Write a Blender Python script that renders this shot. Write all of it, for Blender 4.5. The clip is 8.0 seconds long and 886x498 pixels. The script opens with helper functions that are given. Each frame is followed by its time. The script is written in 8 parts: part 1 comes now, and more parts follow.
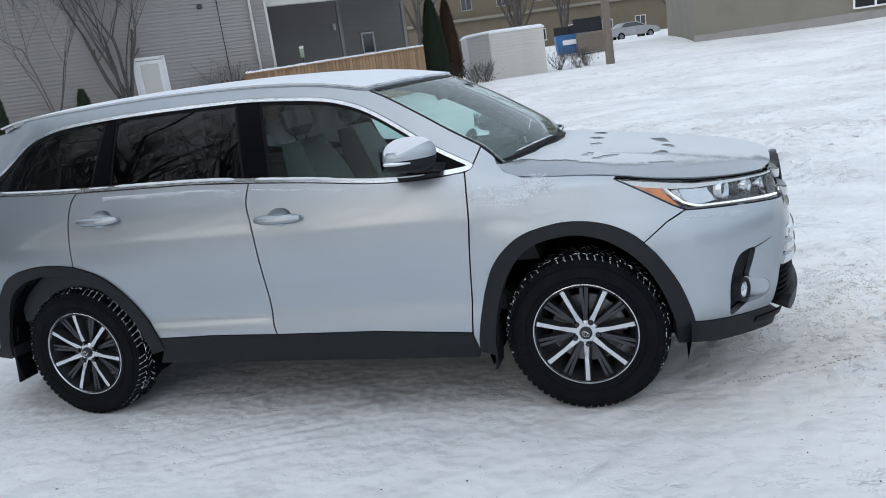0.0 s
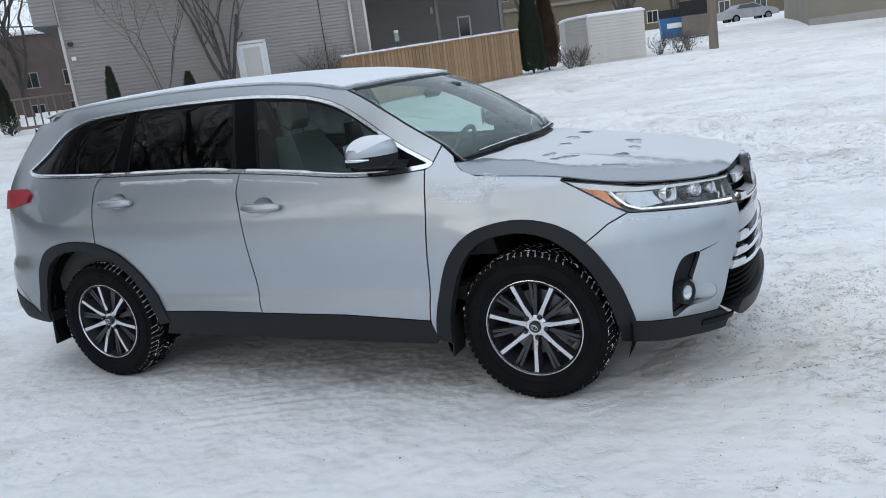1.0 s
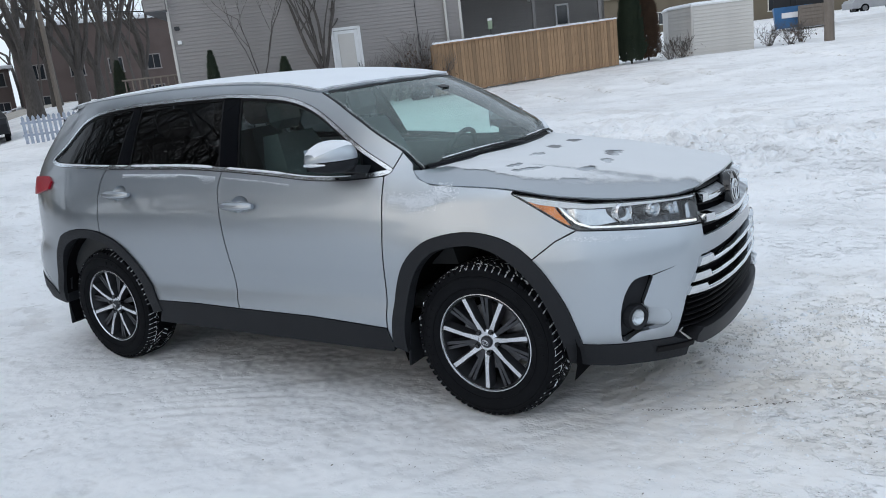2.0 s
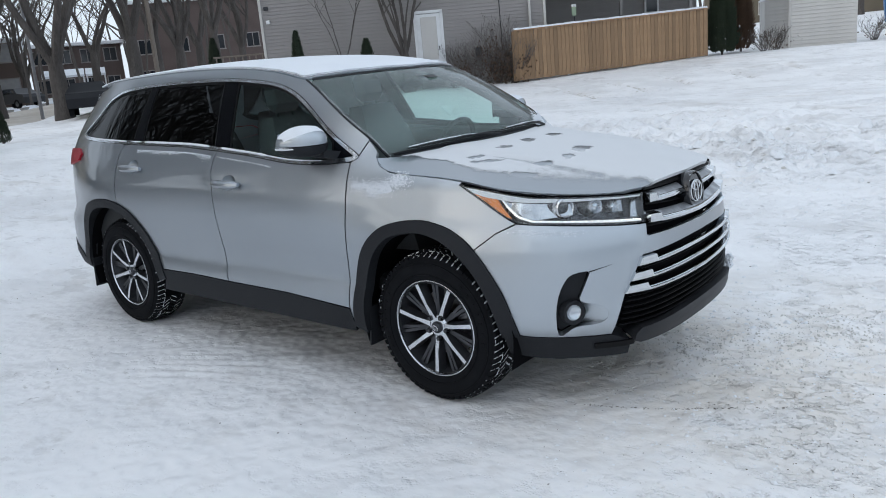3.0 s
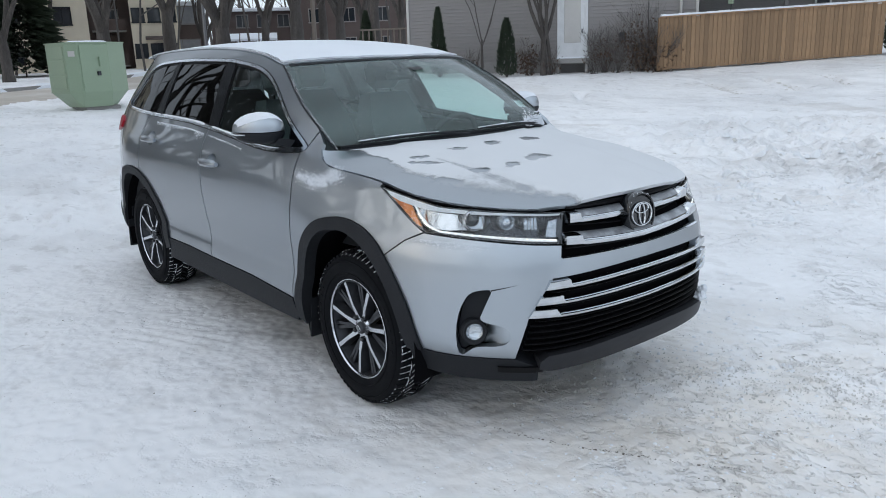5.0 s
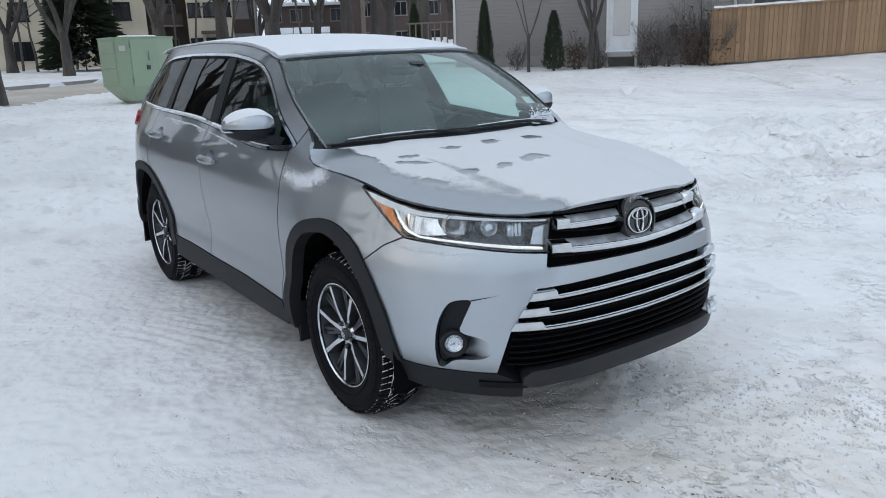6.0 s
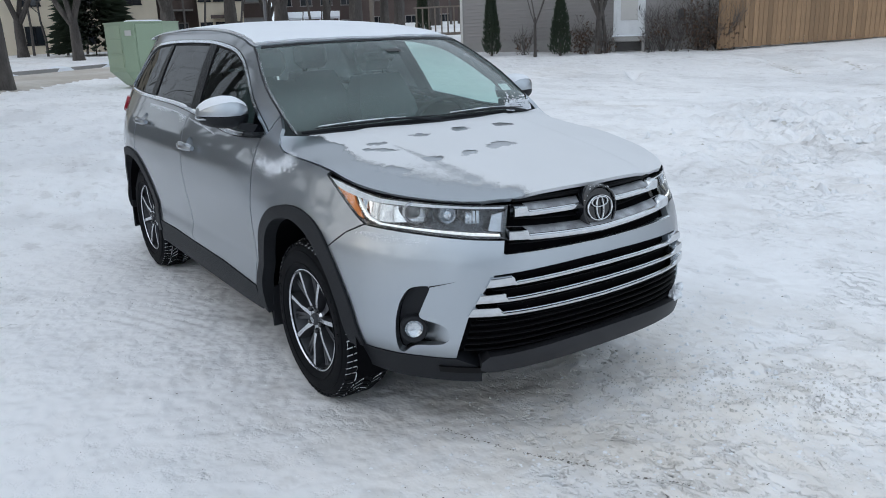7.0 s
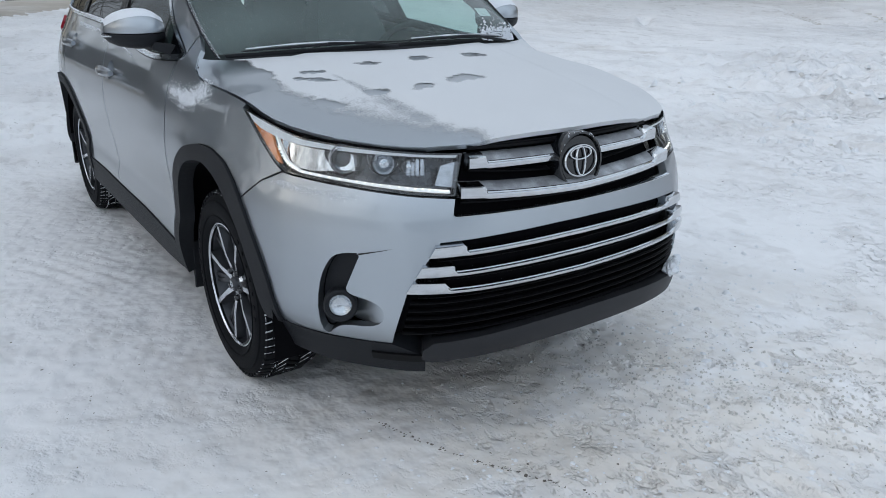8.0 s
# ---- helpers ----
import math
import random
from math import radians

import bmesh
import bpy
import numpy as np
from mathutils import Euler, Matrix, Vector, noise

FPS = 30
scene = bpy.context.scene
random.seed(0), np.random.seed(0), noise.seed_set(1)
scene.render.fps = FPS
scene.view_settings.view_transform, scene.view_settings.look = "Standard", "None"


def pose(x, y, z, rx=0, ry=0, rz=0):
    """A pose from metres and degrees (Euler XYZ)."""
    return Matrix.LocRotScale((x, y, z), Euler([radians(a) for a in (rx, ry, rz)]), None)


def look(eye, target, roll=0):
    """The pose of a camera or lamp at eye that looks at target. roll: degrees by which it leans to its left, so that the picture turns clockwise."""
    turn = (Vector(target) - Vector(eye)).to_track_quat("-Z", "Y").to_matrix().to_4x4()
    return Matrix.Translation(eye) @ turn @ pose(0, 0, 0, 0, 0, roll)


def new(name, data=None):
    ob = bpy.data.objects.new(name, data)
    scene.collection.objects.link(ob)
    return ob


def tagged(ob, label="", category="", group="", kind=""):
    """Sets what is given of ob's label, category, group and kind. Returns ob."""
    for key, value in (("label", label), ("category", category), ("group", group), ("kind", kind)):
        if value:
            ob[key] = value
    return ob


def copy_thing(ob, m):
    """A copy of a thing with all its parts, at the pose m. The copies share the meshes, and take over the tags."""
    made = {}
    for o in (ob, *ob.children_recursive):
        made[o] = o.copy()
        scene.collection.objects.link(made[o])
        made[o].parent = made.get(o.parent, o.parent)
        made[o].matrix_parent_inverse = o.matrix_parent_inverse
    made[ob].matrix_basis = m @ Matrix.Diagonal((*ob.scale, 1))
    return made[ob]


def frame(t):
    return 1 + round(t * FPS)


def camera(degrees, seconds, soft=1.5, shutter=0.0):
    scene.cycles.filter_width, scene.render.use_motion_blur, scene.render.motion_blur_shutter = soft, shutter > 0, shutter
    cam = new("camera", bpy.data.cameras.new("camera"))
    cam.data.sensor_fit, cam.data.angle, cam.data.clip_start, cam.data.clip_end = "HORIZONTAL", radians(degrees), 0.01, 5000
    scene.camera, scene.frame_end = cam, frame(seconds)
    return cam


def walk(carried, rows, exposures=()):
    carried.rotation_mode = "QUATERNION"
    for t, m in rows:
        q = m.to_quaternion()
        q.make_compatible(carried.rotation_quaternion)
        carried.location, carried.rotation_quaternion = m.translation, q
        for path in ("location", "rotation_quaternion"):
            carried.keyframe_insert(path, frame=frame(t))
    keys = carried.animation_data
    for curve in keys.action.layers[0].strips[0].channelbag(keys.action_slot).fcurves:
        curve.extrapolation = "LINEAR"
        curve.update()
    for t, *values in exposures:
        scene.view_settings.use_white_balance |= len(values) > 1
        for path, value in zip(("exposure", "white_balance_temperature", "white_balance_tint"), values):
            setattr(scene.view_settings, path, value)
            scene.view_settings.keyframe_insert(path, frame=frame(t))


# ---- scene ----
cam = camera(59.8, 8.0, soft=0.95)
METRES = 4.438
START = pose(0.412, -4.240, 1.608, -3.676, -1.469, 17.351)
ROWS = [
    (0.0, 0.0, 0.0, 0.0, -1.5, -9.05, 9.44),
    (0.5, 0.0863, -0.0369, -0.0037, 2.48, -9.12, 9.08),
    (1.0, 0.1584, -0.0395, -0.006, 6.59, -9.09, 8.5),
    (1.5, 0.2336, -0.0104, -0.0019, 10.66, -8.99, 7.77),
    (3.0, 0.4548, 0.0251, -0.0128, 21.56, -9.45, 4.93),
    (3.5, 0.5089, 0.0571, -0.0049, 24.49, -9.69, 3.68),
    (4.0, 0.5683, 0.0839, -0.0117, 27.61, -9.87, 2.59),
    (4.5, 0.6276, 0.1154, -0.0058, 30.66, -10.13, 1.66),
    (6.0, 0.6742, 0.2317, -0.0021, 37.32, -10.75, 0.96),
    (6.5, 0.7028, 0.2437, 0.001, 38.08, -11.01, 1.08),
    (7.0, 0.715, 0.2525, 0.0003, 38.18, -11.84, 0.93),
    (7.5, 0.7069, 0.295, -0.007, 38.12, -13.63, 0.17),
    (8.0, 0.6653, 0.3904, -0.0201, 38.81, -15.83, -0.9),
]
walk(cam, [(t, START @ pose(METRES * x, METRES * y, METRES * z, 90 + pitch, roll, yaw)) for t, x, y, z, yaw, pitch, roll in ROWS],
     [(0.0, 0.14), (3.5, 0.09), (6.5, 0.09), (7.2, 0.07), (8.0, -0.02)])

# ---- light: a winter day under thin cloud ----
world = bpy.data.worlds.new("sky")
scene.world = world
world.use_nodes = True
wn = world.node_tree.nodes
wn.clear()
w_out = wn.new("ShaderNodeOutputWorld")
w_bg = wn.new("ShaderNodeBackground")
w_mix = wn.new("ShaderNodeMixRGB")
w_sky = wn.new("ShaderNodeTexSky")
w_sky.sky_type = "NISHITA"
w_sky.sun_disc = False
w_sky.sun_elevation = radians(24)
w_sky.sun_rotation = radians(200)
w_sky.dust_density = 3.0
w_mix.inputs["Fac"].default_value = 0.8
w_mix.inputs["Color2"].default_value = (8.3, 9.4, 10.75, 1)
w_bg.inputs["Strength"].default_value = 0.107
world.node_tree.links.new(w_sky.outputs["Color"], w_mix.inputs["Color1"])
world.node_tree.links.new(w_mix.outputs["Color"], w_bg.inputs["Color"])
world.node_tree.links.new(w_bg.outputs["Background"], w_out.inputs["Surface"])
sun = new("sun", bpy.data.lights.new("sun", "SUN"))
sun.data.energy, sun.data.angle, sun.data.color = 0.5, radians(75), (1.0, 0.985, 0.965)
sun.matrix_world = look((-6, -16, 9), (0, 0, 0))


# ---- materials ----
def material(name, color, rough=0.6, metal=0.0, grain=0.0, scale=40.0, stain=0.0, stain_scale=2.0, bump=0.0, bump_scale=60.0,
             coat=0.0, tint=None, vary=0.0, stretch=(1, 1, 1), spec=0.5):
    """A principled surface: fine grain and broad stains in its colour, and a bump of its own."""
    m = bpy.data.materials.new(name)
    m.use_nodes = True
    nt = m.node_tree
    b = nt.nodes["Principled BSDF"]
    b.inputs["Roughness"].default_value = rough
    b.inputs["Metallic"].default_value = metal
    b.inputs["Coat Weight"].default_value = coat
    b.inputs["Coat Roughness"].default_value = 0.04
    b.inputs["Specular IOR Level"].default_value = spec
    b.inputs["Base Color"].default_value = (*color, 1)
    co = nt.nodes.new("ShaderNodeTexCoord")
    mp = nt.nodes.new("ShaderNodeMapping")
    mp.inputs["Scale"].default_value = stretch
    nt.links.new(co.outputs["Object"], mp.inputs["Vector"])
    last = None

    def blend(fac, dark, kind="MIX"):
        nonlocal last
        mx = nt.nodes.new("ShaderNodeMixRGB")
        mx.blend_type = kind
        if last is None:
            mx.inputs["Color1"].default_value = (*color, 1)
        else:
            nt.links.new(last, mx.inputs["Color1"])
        mx.inputs["Color2"].default_value = (*dark, 1)
        nt.links.new(fac, mx.inputs["Fac"])
        last = mx.outputs["Color"]

    def noise_fac(sc, detail, lo, hi, amount):
        n = nt.nodes.new("ShaderNodeTexNoise")
        n.inputs["Scale"].default_value = sc
        n.inputs["Detail"].default_value = detail
        nt.links.new(mp.outputs["Vector"], n.inputs["Vector"])
        r = nt.nodes.new("ShaderNodeMapRange")
        r.inputs["From Min"].default_value, r.inputs["From Max"].default_value = lo, hi
        r.inputs["To Max"].default_value = amount
        nt.links.new(n.outputs["Fac"], r.inputs["Value"])
        return r.outputs["Result"]

    other = tint or tuple(c * 0.55 for c in color)
    if stain:
        blend(noise_fac(stain_scale, 4, 0.45, 0.7, stain), other)
    if grain:
        blend(noise_fac(scale, 3, 0.4, 0.7, grain), tuple(c * 0.6 for c in color))
    if vary:
        oi = nt.nodes.new("ShaderNodeObjectInfo")
        r = nt.nodes.new("ShaderNodeMapRange")
        r.inputs["To Max"].default_value = vary
        nt.links.new(oi.outputs["Random"], r.inputs["Value"])
        blend(r.outputs["Result"], tuple(c * 0.5 for c in color))
    if last is not None:
        nt.links.new(last, b.inputs["Base Color"])
    if bump:
        n = nt.nodes.new("ShaderNodeTexNoise")
        n.inputs["Scale"].default_value = bump_scale
        n.inputs["Detail"].default_value = 4
        nt.links.new(mp.outputs["Vector"], n.inputs["Vector"])
        bp = nt.nodes.new("ShaderNodeBump")
        bp.inputs["Strength"].default_value = 1.0
        bp.inputs["Distance"].default_value = bump
        nt.links.new(n.outputs["Fac"], bp.inputs["Height"])
        nt.links.new(bp.outputs["Normal"], b.inputs["Normal"])
    return m


def glass(name, tint, gloss=1.0, film=0.0, film_color=(0.5, 0.55, 0.54), rough=0.0, speckle=0.0):
    """A thin pane: tinted see-through, a mirror-like sheen that grows towards the edge-on view, and a film of dust or frost."""
    m = bpy.data.materials.new(name)
    m.use_nodes = True
    nt = m.node_tree
    nt.nodes.clear()
    out = nt.nodes.new("ShaderNodeOutputMaterial")
    tr = nt.nodes.new("ShaderNodeBsdfTransparent")
    tr.inputs["Color"].default_value = (*tint, 1)
    gl = nt.nodes.new("ShaderNodeBsdfGlossy")
    gl.inputs["Roughness"].default_value = rough
    lw = nt.nodes.new("ShaderNodeLayerWeight")
    lw.inputs["Blend"].default_value = 0.5
    steps = []
    for op, val in (("POWER", 5.0), ("MULTIPLY", 0.94 * gloss), ("ADD", 0.055 * gloss)):
        mu = nt.nodes.new("ShaderNodeMath")
        mu.operation = op
        mu.inputs[1].default_value = val
        nt.links.new(steps[-1].outputs["Value"] if steps else lw.outputs["Facing"], mu.inputs[0])
        steps.append(mu)
    last = tr.outputs["BSDF"]
    if film:
        df = nt.nodes.new("ShaderNodeBsdfDiffuse")
        df.inputs["Color"].default_value = (*film_color, 1)
        nz = nt.nodes.new("ShaderNodeTexNoise")
        nz.inputs["Scale"].default_value = 3.0
        nz.inputs["Detail"].default_value = 6
        rg = nt.nodes.new("ShaderNodeMapRange")
        rg.inputs["From Min"].default_value, rg.inputs["From Max"].default_value = 0.3, 0.7
        rg.inputs["To Min"].default_value, rg.inputs["To Max"].default_value = film * 0.6, film * 1.4
        m0 = nt.nodes.new("ShaderNodeMixShader")
        nt.links.new(nz.outputs["Fac"], rg.inputs["Value"])
        fac = rg.outputs["Result"]
        if speckle:
            # frozen droplets: fine grains on top of the even film
            sn = nt.nodes.new("ShaderNodeTexNoise")
            sn.inputs["Scale"].default_value = 240.0
            sn.inputs["Detail"].default_value = 2
            co = nt.nodes.new("ShaderNodeTexCoord")
            nt.links.new(co.outputs["Object"], sn.inputs["Vector"])
            sr = nt.nodes.new("ShaderNodeMapRange")
            sr.inputs["From Min"].default_value, sr.inputs["From Max"].default_value = 0.56, 0.74
            sr.inputs["To Min"].default_value, sr.inputs["To Max"].default_value = 0.0, speckle
            ad = nt.nodes.new("ShaderNodeMath")
            ad.use_clamp = True
            nt.links.new(sn.outputs["Fac"], sr.inputs["Value"])
            nt.links.new(sr.outputs["Result"], ad.inputs[0])
            nt.links.new(fac, ad.inputs[1])
            fac = ad.outputs["Value"]
        nt.links.new(fac, m0.inputs["Fac"])
        nt.links.new(last, m0.inputs[1])
        nt.links.new(df.outputs["BSDF"], m0.inputs[2])
        last = m0.outputs["Shader"]
    mx = nt.nodes.new("ShaderNodeMixShader")
    nt.links.new(steps[-1].outputs["Value"], mx.inputs["Fac"])
    nt.links.new(last, mx.inputs[1])
    nt.links.new(gl.outputs["BSDF"], mx.inputs[2])
    nt.links.new(mx.outputs["Shader"], out.inputs["Surface"])
    return m


def film_material(name, color):
    """Thin frozen snow that thins out to clear paint where its own cover says so."""
    m = material(name, color, 0.6, grain=0.12, scale=300, stain=0.3, stain_scale=3.5, tint=tuple(c * 0.9 for c in color), bump=0.0006, bump_scale=220)
    nt = m.node_tree
    b, out = nt.nodes["Principled BSDF"], nt.nodes["Material Output"]
    co = nt.nodes.new("ShaderNodeTexCoord")
    at = nt.nodes.new("ShaderNodeAttribute")
    at.attribute_name = "cover"
    total = at.outputs["Fac"]
    for scale, weight in ((26.0, 0.55), (170.0, 0.75)):
        nz = nt.nodes.new("ShaderNodeTexNoise")
        nz.inputs["Scale"].default_value = scale
        nz.inputs["Detail"].default_value = 3
        nt.links.new(co.outputs["Object"], nz.inputs["Vector"])
        ma = nt.nodes.new("ShaderNodeMath")
        ma.operation = "MULTIPLY_ADD"
        ma.inputs[1].default_value = weight
        nt.links.new(nz.outputs["Fac"], ma.inputs[0])
        nt.links.new(total, ma.inputs[2])
        total = ma.outputs["Value"]
    rg = nt.nodes.new("ShaderNodeMapRange")
    rg.inputs["From Min"].default_value, rg.inputs["From Max"].default_value, rg.inputs["To Max"].default_value = 0.85, 1.45, 0.97
    nt.links.new(total, rg.inputs["Value"])
    tr = nt.nodes.new("ShaderNodeBsdfTransparent")
    mx = nt.nodes.new("ShaderNodeMixShader")
    nt.links.new(rg.outputs["Result"], mx.inputs["Fac"])
    nt.links.new(tr.outputs["BSDF"], mx.inputs[1])
    nt.links.new(b.outputs["BSDF"], mx.inputs[2])
    nt.links.new(mx.outputs["Shader"], out.inputs["Surface"])
    return m


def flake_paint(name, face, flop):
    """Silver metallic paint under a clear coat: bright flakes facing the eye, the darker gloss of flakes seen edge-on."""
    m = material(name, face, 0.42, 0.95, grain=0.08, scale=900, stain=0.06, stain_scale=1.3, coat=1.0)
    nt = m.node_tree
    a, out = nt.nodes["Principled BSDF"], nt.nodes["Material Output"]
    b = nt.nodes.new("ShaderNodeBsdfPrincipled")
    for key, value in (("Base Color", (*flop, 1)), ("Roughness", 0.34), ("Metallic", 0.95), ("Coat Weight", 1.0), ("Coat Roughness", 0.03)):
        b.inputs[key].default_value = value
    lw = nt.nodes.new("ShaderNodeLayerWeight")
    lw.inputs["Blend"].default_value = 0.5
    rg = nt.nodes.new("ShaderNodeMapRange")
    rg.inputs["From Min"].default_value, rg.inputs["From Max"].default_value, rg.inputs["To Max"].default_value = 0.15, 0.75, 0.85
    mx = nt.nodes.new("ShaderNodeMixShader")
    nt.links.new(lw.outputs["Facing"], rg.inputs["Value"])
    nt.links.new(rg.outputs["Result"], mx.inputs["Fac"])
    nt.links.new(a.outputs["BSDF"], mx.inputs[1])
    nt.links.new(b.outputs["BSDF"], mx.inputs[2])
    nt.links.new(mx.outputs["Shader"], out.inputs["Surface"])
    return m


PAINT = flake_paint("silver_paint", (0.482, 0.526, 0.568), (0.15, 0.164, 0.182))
CLADDING = material("black_plastic", (0.011, 0.0125, 0.016), 0.6, grain=0.3, scale=300, stain=0.2, stain_scale=5, tint=(0.024, 0.027, 0.031), bump=0.0006, bump_scale=900, spec=0.3)
PILLAR_BLACK = material("gloss_black_pillar", (0.003, 0.0035, 0.005), 0.25, spec=0.05)
GLOSS_BLACK = material("gloss_black", (0.008, 0.009, 0.011), 0.12, coat=0.4)
DARK = material("dark_void", (0.005, 0.005, 0.006), 0.9, spec=0.03)
CHROME = material("chrome", (0.66, 0.68, 0.70), 0.10, 1.0, stain=0.35, stain_scale=25, tint=(0.45, 0.47, 0.50))
LEDGE = material("satin_grey", (0.26, 0.27, 0.285), 0.40, 0.6, grain=0.3, scale=200, stain=0.7, stain_scale=14, tint=(0.62, 0.65, 0.69))
LAMP_INSIDE = material("lamp_bowl", (0.055, 0.058, 0.064), 0.25, 0.7, grain=0.4, scale=120, stain=0.6, stain_scale=50, tint=(0.22, 0.23, 0.25))
GREY_WALL = material("grey_wall", (0.105, 0.108, 0.115), 0.9, grain=0.3, scale=12, stain=0.3, stain_scale=0.5)
TRIM = material("bright_trim", (0.70, 0.73, 0.76), 0.16, 1.0, grain=0.2, scale=60)
RUBBER = material("tyre_rubber", (0.0055, 0.0062, 0.008), 0.75, grain=0.3, scale=80, stain=0.25, stain_scale=9, tint=(0.014, 0.015, 0.017), bump=0.0008, bump_scale=200, spec=0.12)
ALLOY = material("machined_alloy", (0.72, 0.74, 0.77), 0.22, 0.95, grain=0.15, scale=150)
ALLOY_DARK = material("dark_alloy", (0.055, 0.058, 0.065), 0.35, 0.6, stain=0.3, stain_scale=20, tint=(0.12, 0.12, 0.13))
STEEL = material("brake_steel", (0.22, 0.22, 0.23), 0.4, 0.9, stain=0.4, stain_scale=30)
WINDSCREEN = glass("windscreen_glass", (0.76, 0.91, 0.87), 1.0, 0.13, (0.46, 0.61, 0.585), 0.07, speckle=0.14)
WINDOW = glass("window_glass", (0.66, 0.82, 0.79), 0.55, 0.012)
PRIVACY = glass("privacy_glass", (0.05, 0.056, 0.06), 0.7)
CLEAR = glass("clear_lens", (0.95, 0.97, 0.98), 0.8, 0.03, (0.75, 0.78, 0.8))
AMBER = material("amber_lens", (0.75, 0.22, 0.04), 0.12, coat=0.8, stain=0.5, stain_scale=30, tint=(0.25, 0.05, 0.015))
RED = material("red_lens", (0.32, 0.006, 0.020), 0.35, stain=0.4, stain_scale=30, tint=(0.42, 0.015, 0.03), spec=0.25)
SEAT = material("seat_leather", (0.075, 0.075, 0.08), 0.5, grain=0.2, scale=200, bump=0.0005, bump_scale=300)
CABIN = material("cabin_plastic", (0.022, 0.024, 0.026), 0.6, grain=0.2, scale=200)
LINER = material("roof_liner", (0.10, 0.10, 0.10), 0.9, grain=0.2, scale=200)
BLACK_SLAT = material("black_slats", (0.004, 0.004, 0.005), 0.5, spec=0.15)
REFLECT = material("lamp_reflector", (0.55, 0.57, 0.60), 0.16, 1.0, grain=0.3, scale=90, stain=0.5, stain_scale=35, tint=(0.30, 0.31, 0.33))
SKID = material("dark_silver_plastic", (0.020, 0.021, 0.025), 0.5, 0.2, grain=0.2, scale=300, stain=0.3, stain_scale=8)
HOOD_ICE = film_material("frozen_film", (0.69, 0.705, 0.725))
FROST = material("frosted_snow", (0.80, 0.83, 0.87), 0.7, grain=0.12, scale=250, stain=0.12, stain_scale=6, tint=(0.62, 0.66, 0.72), bump=0.002, bump_scale=160)
LED = material("white_lamp", (0.85, 0.88, 0.9), 0.2)
LED.node_tree.nodes["Principled BSDF"].inputs["Emission Color"].default_value = (1.0, 0.98, 0.9, 1)
LED.node_tree.nodes["Principled BSDF"].inputs["Emission Strength"].default_value = 0.22
LED_DOT = material("lit_diode", (0.9, 0.9, 0.88), 0.2)
LED_DOT.node_tree.nodes["Principled BSDF"].inputs["Emission Color"].default_value = (1.0, 0.97, 0.86, 1)
LED_DOT.node_tree.nodes["Principled BSDF"].inputs["Emission Strength"].default_value = 1.5
SIDING = material("grey_siding", (0.285, 0.268, 0.262), 0.7, grain=0.2, scale=24, stain=0.3, stain_scale=0.6, vary=0.05, stretch=(1, 1, 6))
SIDING_DARK = material("dark_siding", (0.30, 0.29, 0.285), 0.7, grain=0.15, scale=30, stain=0.25, stain_scale=0.7)
SIDING_PALE = material("pale_siding", (0.56, 0.545, 0.52), 0.7, grain=0.1, scale=30, stain=0.2, stain_scale=1)
WHITE = material("white_paint", (0.74, 0.75, 0.76), 0.5, grain=0.1, scale=40, stain=0.2, stain_scale=3)
PICKET = material("weathered_white_pickets", (0.42, 0.47, 0.56), 0.7, grain=0.3, scale=20, stain=0.4, stain_scale=3)
CEDAR = material("cedar_boards", (0.40, 0.255, 0.145), 0.75, grain=0.75, scale=10, stain=0.6, stain_scale=1.6, tint=(0.23, 0.135, 0.075), vary=0.85, stretch=(7, 7, 0.5), bump=0.003, bump_scale=30)
STUCCO = material("beige_stucco", (0.215, 0.203, 0.168), 0.9, grain=0.2, scale=60, stain=0.3, stain_scale=0.7, bump=0.004, bump_scale=60)
TAN = material("tan_stucco", (0.14, 0.118, 0.086), 0.9, grain=0.15, scale=20, stain=0.3, stain_scale=0.5)
BEIGE = material("beige_render", (0.72, 0.635, 0.50), 0.9, grain=0.15, scale=20, stain=0.3, stain_scale=0.4)
BRICK = material("red_brown_brick", (0.125, 0.095, 0.088), 0.9, grain=0.4, scale=18, stain=0.5, stain_scale=0.5)
PANE = material("dark_pane", (0.02, 0.024, 0.03), 0.08, spec=0.8)
CURTAIN = material("curtained_pane", (0.32, 0.33, 0.35), 0.3, grain=0.3, scale=3, stain=0.4, stain_scale=1.0)
BARK = material("elm_bark", (0.074, 0.065, 0.060), 0.9, grain=0.8, scale=24, stain=0.6, stain_scale=3, tint=(0.16, 0.145, 0.13), bump=0.02, bump_scale=22, stretch=(1, 1, 0.25))
TWIG = material("bare_twigs", (0.105, 0.094, 0.088), 0.9, grain=0.4, scale=20)
EVERGREEN = material("evergreen_foliage", (0.034, 0.050, 0.030), 0.8, grain=0.4, scale=12, stain=0.5, stain_scale=3, tint=(0.060, 0.074, 0.040))
BROWN_LEAF = material("withered_foliage", (0.085, 0.050, 0.032), 0.9, grain=0.4, scale=12, stain=0.5, stain_scale=3, tint=(0.13, 0.085, 0.05))
GREEN_METAL = material("pale_green_enamel", (0.29, 0.375, 0.265), 0.45, grain=0.12, scale=40, stain=0.3, stain_scale=1.6, tint=(0.32, 0.41, 0.29))
BLUE_METAL = material("blue_enamel", (0.03, 0.13, 0.30), 0.5, grain=0.2, scale=20, stain=0.4, stain_scale=2)
POLE_WOOD = material("weathered_pole", (0.20, 0.17, 0.145), 0.9, grain=0.5, scale=18, stain=0.4, stain_scale=2, stretch=(4, 4, 0.3))
CONCRETE = material("concrete", (0.30, 0.29, 0.28), 0.9, grain=0.3, scale=30, stain=0.4, stain_scale=2)


